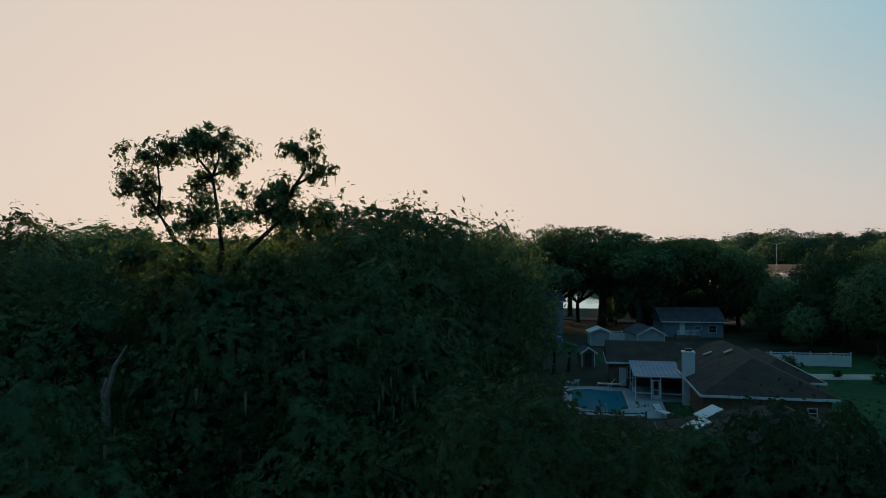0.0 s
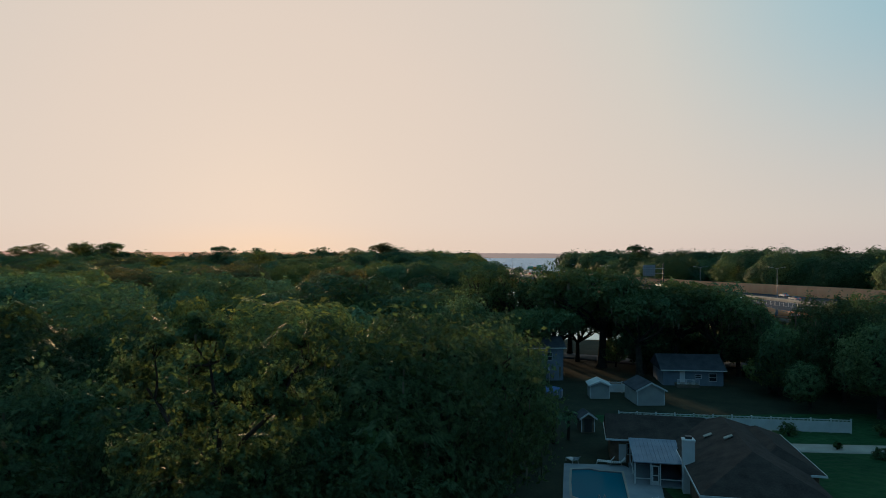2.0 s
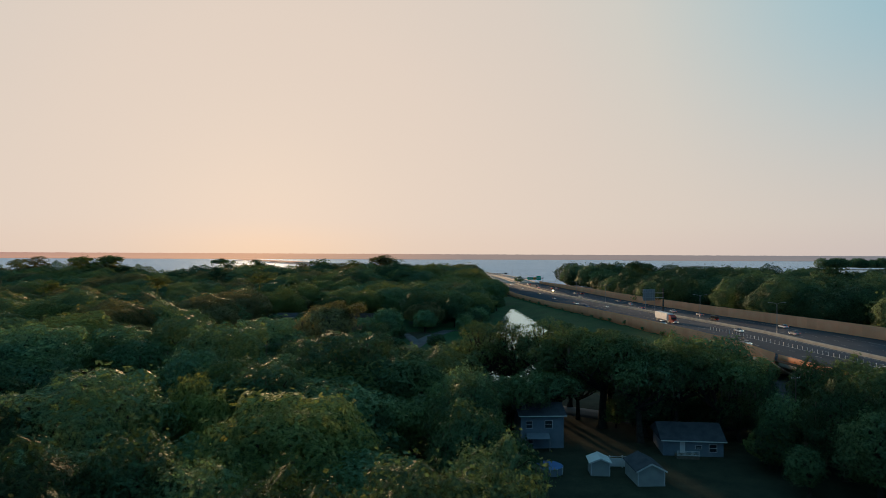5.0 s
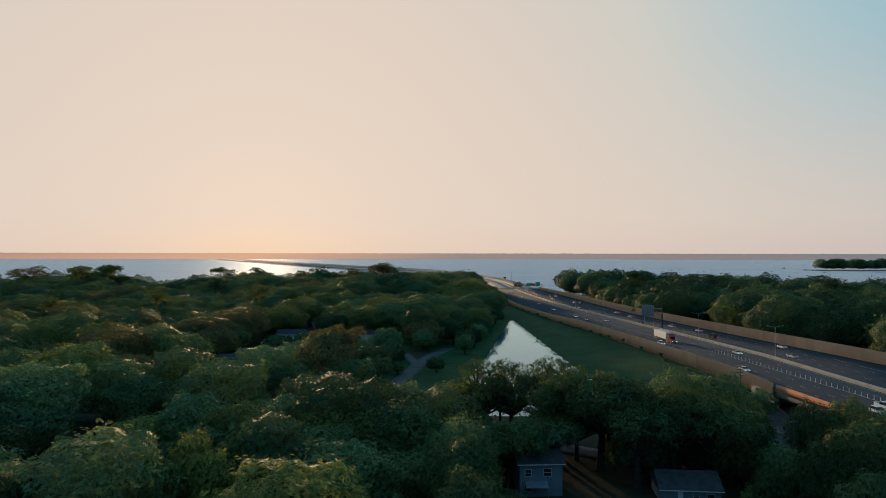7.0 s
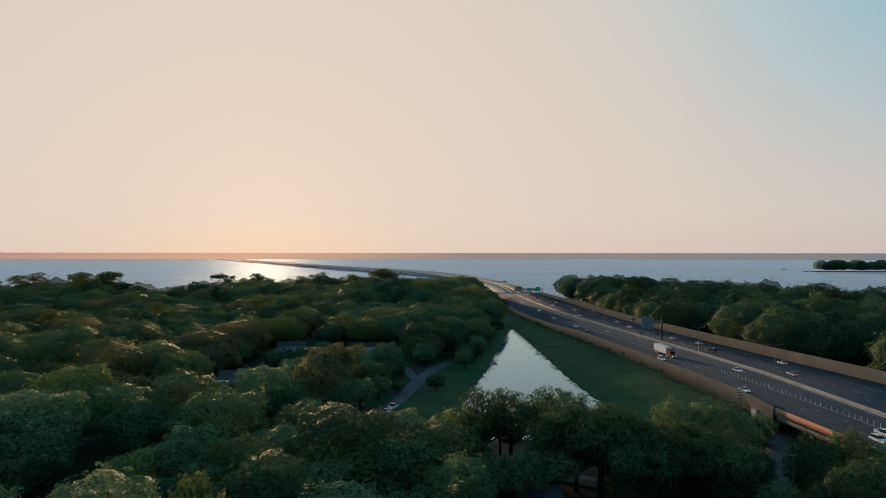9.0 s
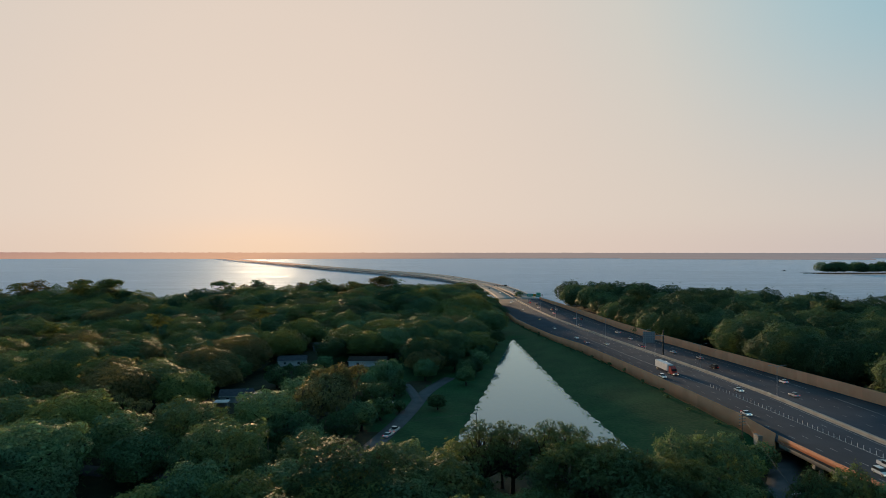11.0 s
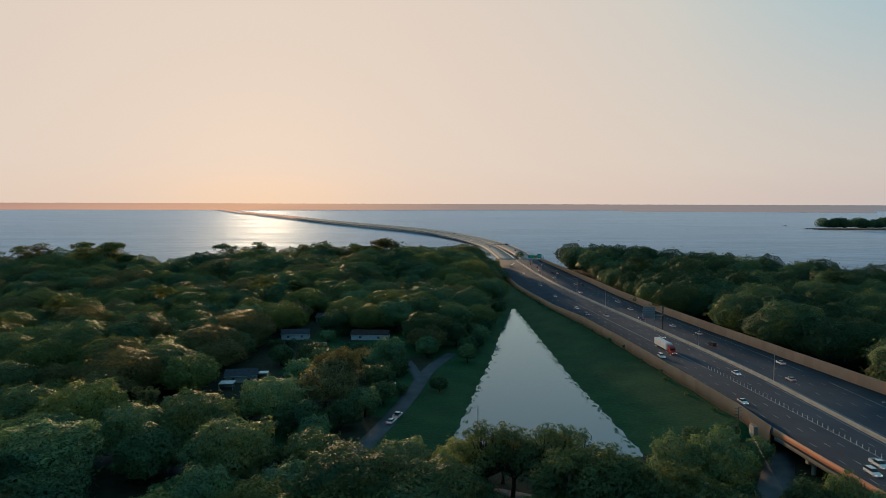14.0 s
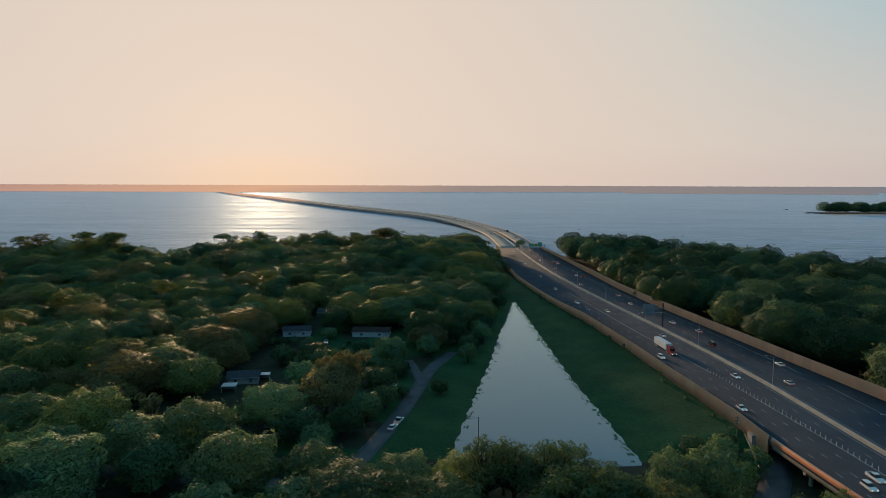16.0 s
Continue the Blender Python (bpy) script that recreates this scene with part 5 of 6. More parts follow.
def brown_house():
    h = empty("house", pose(22.6, 58.8, 0, 0, 0, -11), "low brick house with a brown shingle hip roof", "house")
    part("wall", boxes((0.3, 10.3, 0.3, 24, -0.2, 2.6), (-6.8, 6, 17.3, 24, -0.2, 2.6), (8, 11.8, 8, 23.5, -0.2, 2.6)), BRICK, h, "brown brick walls")
    part("roof", hip_roof(0.3, 10.3, 0.3, 24, 2.72, 2.5, 0.5), SHINGLE, h, "worn brown shingles")
    part("wing_roof", hip_roof(-6.8, 7, 17.3, 24, 2.715, 1.95, 0.5, (True, False)), SHINGLE, h, "worn brown shingles")
    part("side_roof", hip_roof(6, 11.8, 8, 22, 2.71, 1.7, 0.5), SHINGLE, h, "worn brown shingles")
    # white eave boards, in front of the roof edge
    for r in ((-0.22, 10.82, -0.26, -0.2, 2.52, 2.73), (-0.26, -0.2, -0.22, 16.8, 2.52, 2.73), (-7.3, 0.3, 16.74, 16.8, 2.52, 2.73), (12.3, 12.36, 7.4, 22.5, 2.52, 2.73), (10.9, 12.36, 7.44, 7.5, 2.52, 2.73), (-7.36, -7.3, 16.8, 24.5, 2.52, 2.73)):
        part("gutter", boxes(r), WHITE, h, "white gutter board")
    ch = part("chimney", boxes((-0.35, 0.75, 8.2, 9.2, -0.2, 5.25), (-0.42, 0.82, 8.13, 9.27, 5.05, 5.2), bevel=0.02), WHITE, h, "white painted brick chimney")
    part("chimney_cap", boxes((-0.1, 0.5, 8.4, 9.0, 5.25, 5.5)), DARK, ch)
    for x, y, z in ((3.0, 14.2, 4.28), (4.4, 11.2, 4.95)):
        v = part("roof_vent", boxes((-0.45, 0.45, -0.3, 0.3, -0.03, 0.1), bevel=0.03), CONCRETE, h, "pale roof vent")
        v.matrix_basis = pose(x, y, z, 0, -24, 0)
    part("vent_pipe", cyl(bmesh.new(), 6.6, 4.0, 3.6, 4.55, 0.06), TIN, h)
    window_part(h, 5.2, 0.3, 0.95, 1.1, 0.9)
    window_part(h, 8.8, 0.3, 0.95, 0.8, 0.9)
    window_part(h, -4.6, 17.3, 0.9, 0.9, 1.3)
    part("door", boxes((-5.9, -5.1, 17.22, 17.3, 0, 2.05), bevel=0.01), WHITE, h, "white back door")
    # porch with a tin roof and screens
    P = [(-4.9, 9.6, 2.42), (0.1, 9.6, 2.42), (0.1, 16.75, 2.95), (-4.9, 16.75, 2.95)]
    porch = part("porch_roof", solid(P + [(a, b, c - 0.1) for a, b, c in P], [(0, 1, 2, 3), (7, 6, 5, 4), (0, 4, 5, 1), (1, 5, 6, 2), (2, 6, 7, 3), (3, 7, 4, 0)]), PORCHTIN, h, "pale blue-grey tin porch roof")
    for k in range(12):
        x = -4.7 + k * 0.42
        part("roof_rib", solid([(x, 9.6, 2.43), (x + 0.05, 9.6, 2.43), (x + 0.05, 16.7, 2.96), (x, 16.7, 2.96), (x, 9.6, 2.47), (x + 0.05, 9.6, 2.47), (x + 0.05, 16.7, 3.0), (x, 16.7, 3.0)],
                               [(3, 2, 1, 0), (4, 5, 6, 7), (0, 1, 5, 4), (1, 2, 6, 5), (2, 3, 7, 6), (3, 0, 4, 7)]), PORCHTIN, porch)
    for x, y in ((-4.75, 9.75), (-3.2, 9.75), (-2.3, 9.75), (-0.1, 9.75), (-4.75, 13), (-4.75, 16.4)):
        part("post", boxes((x - 0.06, x + 0.06, y - 0.06, y + 0.06, 0, 2.4)), WHITE, porch)
    part("screen_rail", boxes((-4.75, -3.2, 9.72, 9.78, 0.7, 0.78), (-2.3, -0.1, 9.72, 9.78, 0.7, 0.78), (-4.78, -4.72, 9.75, 16.4, 0.7, 0.78)), WHITE, porch)
    part("screen_door", boxes((-3.1, -2.4, 9.7, 9.74, 0.05, 0.55), (-3.1, -3.0, 9.7, 9.74, 0.05, 2.1), (-2.5, -2.4, 9.7, 9.74, 0.05, 2.1), (-3.1, -2.4, 9.7, 9.74, 2.0, 2.1), (-3.1, -2.4, 9.7, 9.74, 1.05, 1.13)), WHITE, porch, "white screen door")
    part("porch_floor", boxes((-4.9, 0.2, 9.6, 16.9, -0.1, 0.1)), DECK, porch)
    return h


brown_house()


def pool():
    deck = [(13.8, 76.0), (20.2, 75.4), (22.5, 69.6), (21.3, 64.5), (20.4, 61.3), (17.6, 61.0), (11.4, 63.1)]
    water = [(14.3, 73.9), (16.2, 74.1), (17.2, 73.4), (19.4, 72.9), (18.7, 69.0), (17.9, 64.8), (16.4, 63.7), (14.2, 64.0), (12.8, 65.8), (13.5, 70.0)]
    p = empty("swimming_pool", Matrix(), "small backyard pool with a pale concrete deck", "swimming pool")
    bm = bmesh.new()
    outer, inner = [bm.verts.new((x, y, 0.14)) for x, y in deck], [bm.verts.new((x, y, 0.14)) for x, y in water]
    edges = [bm.edges.new((v[i], v[(i + 1) % len(v)])) for v in (outer, inner) for i in range(len(v))]
    bmesh.ops.triangle_fill(bm, edges=edges, use_beauty=True, normal=(0, 0, 1))
    cx, cy = 16.2, 69.0
    for v in (outer, inner):
        low = [bm.verts.new((a.co.x, a.co.y, -0.4)) for a in v]
        for i in range(len(v)):
            bm.faces.new((v[i], v[(i + 1) % len(v)], low[(i + 1) % len(v)], low[i]))
    part("deck", bm, DECK, p, "pale concrete deck")
    bm = bmesh.new()
    bm.faces.new([bm.verts.new((cx + (x - cx) * 1.02, cy + (y - cy) * 1.02, 0.02)) for x, y in water])
    part("pool_water", bm, POOLBLUE, p, "clear turquoise water")
    bm = bmesh.new()
    n = len(water)
    a = [bm.verts.new((x, y, 0.17)) for x, y in water]
    b = [bm.verts.new((cx + (x - cx) * 1.09, cy + (y - cy) * 1.06, 0.17)) for x, y in water]
    for i in range(n):
        bm.faces.new((a[i], a[(i + 1) % n], b[(i + 1) % n], b[i]))
    part("coping", bm, CONCRETE, p)
    chunks = []
    for dx in (0, 0.5):
        chunks.append(tube([(15.0 + dx, 64.6, 0.0), (15.0 + dx, 64.2, 0.8), (15.0 + dx, 63.6, 0.8), (15.0 + dx, 63.3, 0.1)], [0.03] * 4, 6))
    V, F = joined(chunks)
    mesh("ladder_rail", V, F, STEEL, True, p, "bright steel ladder rails")


pool()


def lounge_chair(m, label):
    c = empty("lounge_chair", m, label, "chair", "pool chairs")
    V, F = joined([tube([(-0.35, 0.9, 0.0), (-0.35, 0.9, 0.35), (-0.35, -0.5, 0.38), (-0.35, -1.0, 0.95)], [0.035] * 4, 6), tube([(0.35, 0.9, 0.0), (0.35, 0.9, 0.35), (0.35, -0.5, 0.38), (0.35, -1.0, 0.95)], [0.035] * 4, 6),
                   tube([(-0.35, -0.5, 0.38), (-0.35, -0.6, 0)], [0.03] * 2, 6), tube([(0.35, -0.5, 0.38), (0.35, -0.6, 0)], [0.03] * 2, 6)])
    mesh("frame", V, F, WHITE, True, c)
    part("seat", boxes(*[(-0.33, 0.33, -0.45 + 0.2 * k, -0.3 + 0.2 * k, 0.36, 0.4) for k in range(7)]), WHITE, c)
    b = part("backrest", boxes(*[(-0.33, 0.33, -0.01, 0.01, 0.05 + 0.15 * k, 0.16 + 0.15 * k) for k in range(4)]), WHITE, c)
    b.matrix_basis = pose(0, -0.52, 0.4, 40, 0, 0)


for x, y, a in ((14.9, 76.6, 20), (18.4, 76.0, 70), (19.4, 75.2, 80), (20.2, 62.0, 200)):
    lounge_chair(pose(x, y, 0.15 if y < 76 else 0.02, 0, 0, a), "white slatted lounge chair at the pool's edge")


def picket_fence(name, a, b, height, mat, label, spacing=0.0, step=2.4):
    """Panels between posts, with rails and a lattice strip on top."""
    a, b = Vector(a), Vector(b)
    d = b - a
    ang = math.degrees(math.atan2(d.y, d.x))
    f = empty(name, pose(a.x, a.y, 0, 0, 0, ang), label, "fence")
    n = max(1, round(d.length / step))
    L = d.length / n
    panel = None
    for k in range(n):
        if panel is None:
            rows = [(0.08, L - 0.08, -0.02, 0.02, 0.08, height * 0.82), (0.08, L - 0.08, -0.03, 0.03, height * 0.8, height * 0.84), (0.08, L - 0.08, -0.03, 0.03, height * 0.95, height)]
            rows += [(0.1 + i * 0.16, 0.14 + i * 0.16, -0.012, 0.012, height * 0.83, height * 0.96) for i in range(int((L - 0.2) / 0.16))] if spacing == 0 else []
            panel = o = part("panel", boxes(*rows), mat, f)
        else:
            o = panel.copy()
            scene.collection.objects.link(o)
        o.location = (k * L, 0, 0)
    post = None
    for k in range(n + 1):
        if post is None:
            post = o = part("post", boxes((-0.07, 0.07, -0.07, 0.07, -0.2, height + 0.06), (-0.09, 0.09, -0.09, 0.09, height + 0.06, height + 0.14)), mat, f)
        else:
            o = post.copy()
            scene.collection.objects.link(o)
        o.location = (k * L, 0, 0)
    return f


picket_fence("fence", (24.4, 93.6), (53.5, 89.2), 1.8, WHITE, "white vinyl privacy fence with a lattice top")
picket_fence("fence", (28.4, 115.4), (32.6, 115.2), 1.8, WHITE, "short white vinyl fence between two sheds", 1)
picket_fence("fence", (8.0, 57.6), (17.0, 56.2), 1.7, WOOD, "dark weathered wooden fence below the pool", 1, 1.8)


def shed(name, m, w, d, eave, ridge, wall, roof, label, trim=True, door=False):
    """A small gabled outbuilding, gable to the front."""
    s = empty(name, m, label, "shed")
    bm = solid([(-w / 2, 0, -0.1), (w / 2, 0, -0.1), (w / 2, 0, eave), (0, 0, ridge), (-w / 2, 0, eave), (-w / 2, d, -0.1), (w / 2, d, -0.1), (w / 2, d, eave), (0, d, ridge), (-w / 2, d, eave)],
               [(0, 1, 2, 3, 4), (9, 8, 7, 6, 5), (1, 6, 7, 2), (0, 4, 9, 5), (2, 7, 8, 3), (4, 3, 8, 9), (0, 5, 6, 1)])
    part("wall", bm, wall, s)
    k = (ridge - eave) / (w / 2)
    o, t = 0.3, 0.1
    for sgn in (-1, 1):
        P = [(0, -o, ridge + 0.02), (sgn * (w / 2 + o), -o, eave - k * o + 0.02), (sgn * (w / 2 + o), d + o, eave - k * o + 0.02), (0, d + o, ridge + 0.02)]
        part("roof_slope", solid(P + [(a, b, c + t) for a, b, c in P], [(3, 2, 1, 0), (4, 5, 6, 7), (0, 1, 5, 4), (1, 2, 6, 5), (2, 3, 7, 6), (3, 0, 4, 7)]), roof, s)
        if trim:
            P = [(0, -o - 0.04, ridge - 0.12), (sgn * (w / 2 + o), -o - 0.04, eave - k * o - 0.12), (sgn * (w / 2 + o), -o - 0.04, eave - k * o + 0.14), (0, -o - 0.04, ridge + 0.14)]
            part("barge_board", solid(P + [(a, b + 0.03, c) for a, b, c in P], [(3, 2, 1, 0), (4, 5, 6, 7), (0, 1, 5, 4), (1, 2, 6, 5), (2, 3, 7, 6), (3, 0, 4, 7)]), WHITE, s)
            part("corner_board", boxes((sgn * (w / 2 - 0.06) - 0.06, sgn * (w / 2 - 0.06) + 0.06, -0.025, 0.0, 0, eave)), WHITE, s)
    if door:
        part("door", boxes((-w * 0.28, w * 0.28, -0.03, 0.0, 0, eave - 0.15)), DARK if door == "open" else WHITE, s)
    return s


shed("garage", pose(32.6, 106, 0, 0, 0, 2), 4.3, 6.5, 2.3, 3.4, SIDING, SHINGLE_G, "small grey-sided garage with white trim")
shed("garden_shed", pose(25.8, 110.8, 0, 0, 0, -4), 3.1, 3.4, 2.1, 2.75, SIDING, TIN, "pale garden shed with a tin roof", True)
shed("garden_shed", pose(19.4, 89.8, 0, 0, 0, 3), 1.8, 2.2, 1.9, 2.5, WOOD, SHINGLE_G, "small dark open shed with pale corner boards", True, "open")


def round_pool():
    p = empty("above_ground_pool", pose(17.6, 112.4, 0), "round above-ground pool with a blue cover", "swimming pool")
    part("pool_wall", cyl(bmesh.new(), 0, 0, -0.05, 1.15, 2.35, n=28), SIDING_B, p)
    part("pool_cover", cyl(bmesh.new(), 0, 0, 1.15, 1.3, 2.42, 2.1, n=28), BLUE, p, "blue tarpaulin cover")
    for k in range(12):
        a = k * math.tau / 12
        part("strut", cyl(bmesh.new(), 2.4 * math.cos(a), 2.4 * math.sin(a), 0, 1.2, 0.05, n=6), WHITE, p)


round_pool()


def plain_house(name, m, w, d, wall_h, ridge, wall, roof, label, windows=(), gable=(True, True), porch=False):
    h = empty(name, m, label, "house")
    part("wall", boxes((-w / 2, w / 2, 0, d, -0.2, wall_h)), wall, h)
    part("roof", hip_roof(-w / 2, w / 2, 0, d, wall_h + 0.1, ridge - wall_h, 0.5, gable), roof, h)
    if gable[0]:
        for s in (-1, 1):
            part("gable", solid([(s * w / 2, 0.05, wall_h), (s * w / 2, d - 0.05, wall_h), (s * w / 2, d / 2, ridge - 0.2), (s * (w / 2 - 0.1), 0.05, wall_h), (s * (w / 2 - 0.1), d - 0.05, wall_h), (s * (w / 2 - 0.1), d / 2, ridge - 0.2)],
                                [(0, 1, 2), (5, 4, 3), (0, 2, 5, 3), (1, 4, 5, 2), (0, 3, 4, 1)]), wall, h)
    part("gutter", boxes((-w / 2 - 0.5, w / 2 + 0.5, -0.56, -0.5, wall_h - 0.06, wall_h + 0.11)), WHITE, h, "white gutter board")
    for x, z, ww, hh in windows:
        window_part(h, x, 0.0, z, ww, hh)
    if porch:
        part("porch_floor", boxes((-3.2, 0.6, -2.0, 0, -0.1, 0.55)), WOOD, h)
        rail = part("porch_rail", boxes((-3.2, 0.6, -2.0, -1.95, 1.35, 1.43), (-3.2, 0.6, -2.0, -1.95, 0.65, 0.7)), WHITE, h, "white porch railing")
        for k in range(20):
            part("baluster", boxes((-3.18 + k * 0.195, -3.13 + k * 0.195, -2.0, -1.96, 0.55, 1.38)), WHITE, rail)
        part("door", boxes((-2.3, -1.4, -0.05, 0, 0.55, 2.5)), WHITE, h, "white front door")
    return h


plain_house("house", pose(44.8, 121.6, 0, 0, 0, -6), 10.4, 9.0, 2.7, 4.9, SIDING_B, SHINGLE_G, "small blue-grey house with a dark roof and porch", ((3.4, 0.8, 1.4, 1.4), (0.9, 1.3, 1.2, 0.7)), porch=True)
plain_house("house", pose(18.6, 126.2, 0, 0, 0, 3), 8.0, 8.0, 6.0, 7.6, SIDING_B, SHINGLE_G, "two storey blue-sided house among oaks", ((1.2, 3.7, 1.5, 1.5), (-2.4, 3.7, 1.3, 1.4), (-2.4, 0.9, 1.4, 1.4)))
part_awning = empty("awning", pose(17.6, 124.0, 0), "purple-grey fabric awning on posts beside the blue house", "awning")
part("canvas", solid([(-2, 0, 2.3), (2.2, 0, 2.3), (2.2, 2.1, 2.9), (-2, 2.1, 2.9), (-2, 0, 2.25), (2.2, 0, 2.25), (2.2, 2.1, 2.85), (-2, 2.1, 2.85)], [(0, 1, 2, 3), (7, 6, 5, 4), (0, 4, 5, 1), (1, 5, 6, 2), (2, 6, 7, 3), (3, 7, 4, 0)]), SIDING_B, part_awning)
for x in (-1.9, 2.1):
    part("post", cyl(bmesh.new(), x, 0.1, -0.1, 2.3, 0.04, n=8), STEEL, part_awning)


def panel_house():
    h = empty("house", pose(17.2, 36.2, 0, 0, 0, -11), "brown-roofed house with two bright roof panels", "house")
    part("wall", boxes((-4.4, 5.8, -5.6, 5.0, -0.2, 4.2)), BRICK, h)
    part("roof", hip_roof(-4.4, 5.8, -5.6, 5.0, 4.35, 2.6, 0.5, along="y"), SHINGLE, h, "dark brown shingles")
    part("gutter", boxes((-4.95, -4.9, -6.1, 5.5, 4.2, 4.36), (-4.9, 6.3, 5.5, 5.55, 4.2, 4.36)), DARK, h)
    for x, y in ((-3.15, 1.2), (-2.25, 2.6)):
        # the white colour stands for bright sky mirrored in the panels
        P = part("solar_panel", boxes((-0.66, 0.66, -0.62, 0.62, 0, 0.07), bevel=0.02), WHITE, h, "roof panel coloured pale for the mirrored sky")
        P.matrix_basis = pose(x, y, 4.35 + 2.6 * (x + 4.9) / 5.6 + 0.12, 0, -24, 18)


panel_house()
# houses half hidden in the woods
for k, (x, y, w, d, a, wall, roof, lab) in enumerate((
        (-81.5, 268, 12, 8, 10, SIDING, SHINGLE_G, "grey-roofed house half hidden by oaks"), (-78, 352, 14, 9, 6, WHITE, SHINGLE_G, "low house with a dark roof in the woods"),
        (-70, 402, 13, 8, -5, SIDING_B, SHINGLE_G, "dark-roofed house deep among the trees"), (-39, 350, 19, 9, -4, WHITE, SHINGLE, "long low white house with a brown roof"),
        (-53, 125, 10, 8, 24, WHITE, SHINGLE_G, "white-walled house with a dark roof beside a lane"), (-104, 330, 12, 9, 15, SIDING, SHINGLE_G, "house glimpsed between tree crowns"), (-122, 158, 12, 8, 20, SIDING, SHINGLE_G, "grey house under large oaks"),
        (-55, 219, 11, 16, -14, SIDING, SHINGLE, "brown-roofed house beside the cross street"))):
    plain_house("house", pose(x, y, 0, 0, 0, a), w, d, 2.7, 4.7, wall, roof, lab, ((-w / 4, 0.9, 1.4, 1.2), (w / 4, 0.9, 1.4, 1.2)))
for x, y, w, d, a, z in ((-84, 257, 5.5, 5, 5, 2.5), (-75, 273, 6, 4, 8, 2.4)):
    c = empty("carport", pose(x, y, 0, 0, 0, a), "white flat-roofed carport beside a house", "carport")
    part("roof", boxes((-w / 2, w / 2, 0, d, z, z + 0.15), bevel=0.02), TIN, c, "flat white tin roof")
    part("wall", boxes((-w / 2 + 0.3, w / 2 - 0.3, d - 0.6, d - 0.4, -0.1, z)), SIDING, c)
    for sx in (-1, 1):
        part("post", boxes((sx * (w / 2 - 0.15) - 0.07, sx * (w / 2 - 0.15) + 0.07, 0.1, 0.24, -0.1, z)), WHITE, c)


def palm(x, y, h, label):
    rng = np.random.default_rng(int(x * 10) % 97)
    t = empty("palm_tree", pose(x, y, 0), label, "palm tree")
    V, F = tube([(0, 0, -0.1), (0.1, 0, h * 0.5), (0, 0.1, h)], [0.22, 0.17, 0.15], 8)
    mesh("trunk", V, F, BARK, True, t)
    for k in range(22):
        a, up = k * 2.4, rng.uniform(-0.5, 0.9)
        d = np.array([math.cos(a), math.sin(a), 0])
        s = np.array([-math.sin(a), math.cos(a), 0])
        L = rng.uniform(1.3, 1.9)
        pts = [np.array([0, 0.1, h]) + d * L * f + np.array([0, 0, up * L * f - 1.1 * f * f * L * 0.7]) for f in (0, 0.3, 0.6, 0.85, 1.0)]
        V, F = [], []
        for i, (p, wd) in enumerate(zip(pts, (0.05, 0.28, 0.36, 0.22, 0.02))):
            V += [p - s * wd + (0, 0, -wd * 0.4), p, p + s * wd + (0, 0, -wd * 0.4)]
        for i in range(4):
            F += [(3 * i, 3 * i + 1, 3 * i + 4, 3 * i + 3), (3 * i + 1, 3 * i + 2, 3 * i + 5, 3 * i + 4)]
        mesh("frond", V, F, LEAF, False, t)


palm(14.0, 84.5, 4.2, "small palm with drooping fronds in the yard")
palm(16.2, 86.5, 3.4, "short young palm beside the lawn")
palm(-5.5, 24.5, 7.4, "dark palm rising between the oaks")


def shrub(x, y, r, h, leaf, label):
    rng = np.random.default_rng(int(abs(x * 13 + y * 7)) % 1000)
    n = 6
    c = np.stack([rng.uniform(-0.5, 0.5, n) * r, rng.uniform(-0.5, 0.5, n) * r, rng.uniform(0.35, 0.75, n) * h], -1)
    V, F, T, N = crown_arrays(rng, c, rng.uniform(0.4, 0.55, n) * min(r, h), 0.9, 420, 0.15)
    s = empty("shrub", pose(x, y, float(ground_z(x, y))), label, "shrub")
    mesh("foliage", V, (F, T), leaf, True, s, normals=N)["kind"] = "stuff"
    V, F = joined([tube([(0, 0, -0.1), (q[0] * 0.4, q[1] * 0.4, h * 0.3), tuple(q)], [0.05, 0.035, 0.015], 5) for q in c[:4]])
    mesh("stem", V, F, BARK, True, s)


for x, y, r, h in ((45.0, 88.4, 1.3, 1.5), (38.0, 89.6, 1.0, 1.2), (47.5, 82.0, 0.6, 0.9), (56.5, 88.0, 1.4, 1.6), (50.5, 78.2, 1.2, 1.0), (31.4, 91.0, 0.9, 1.1)):
    shrub(x, y, r, h, LEAF, "round dark shrub beside the white fence")
for y in np.arange(222, 540, 9.5):
    d = 2.2 + 1.6 * math.sin(y * 1.7)
    if math.sin(y * 2.9) > -0.1:
        shrub(float(lerp(y, LEFT)) - d, y, 1.3 + 0.5 * math.sin(y), 1.6 + 0.9 * math.sin(y * 0.7), LEAF, "dark shrub at the foot of the retaining wall")

# ---- highway fixtures ----
def street_lamp(x, y, turn):
    t = empty("street_lamp", pose(x, y, float(road_z(y)) + 1.0, 0, 0, turn), "tall grey double-armed highway lamp on the median", "street lamp", "median lamps")
    part("pole", cyl(bmesh.new(), 0, 0, -0.1, 10.6, 0.13, 0.07, 10), STEEL, t)
    for s in (-1, 1):
        V, F = tube([(0, 0, 10.3), (s * 1.0, 0, 10.75), (s * 2.6, 0, 11.0)], [0.05, 0.045, 0.04], 6)
        arm = mesh("arm", V, F, STEEL, True, t)
        part("lamp_head", boxes((s * 2.9 - 0.4, s * 2.9 + 0.4, -0.16, 0.16, 10.93, 11.08), bevel=0.04), STEEL, arm)


for y in (181, 243, 305.4, 368, 430, 492, 554, 616, 678, 740):
    street_lamp(float(lerp(y, MEDIAN)), y, 3)


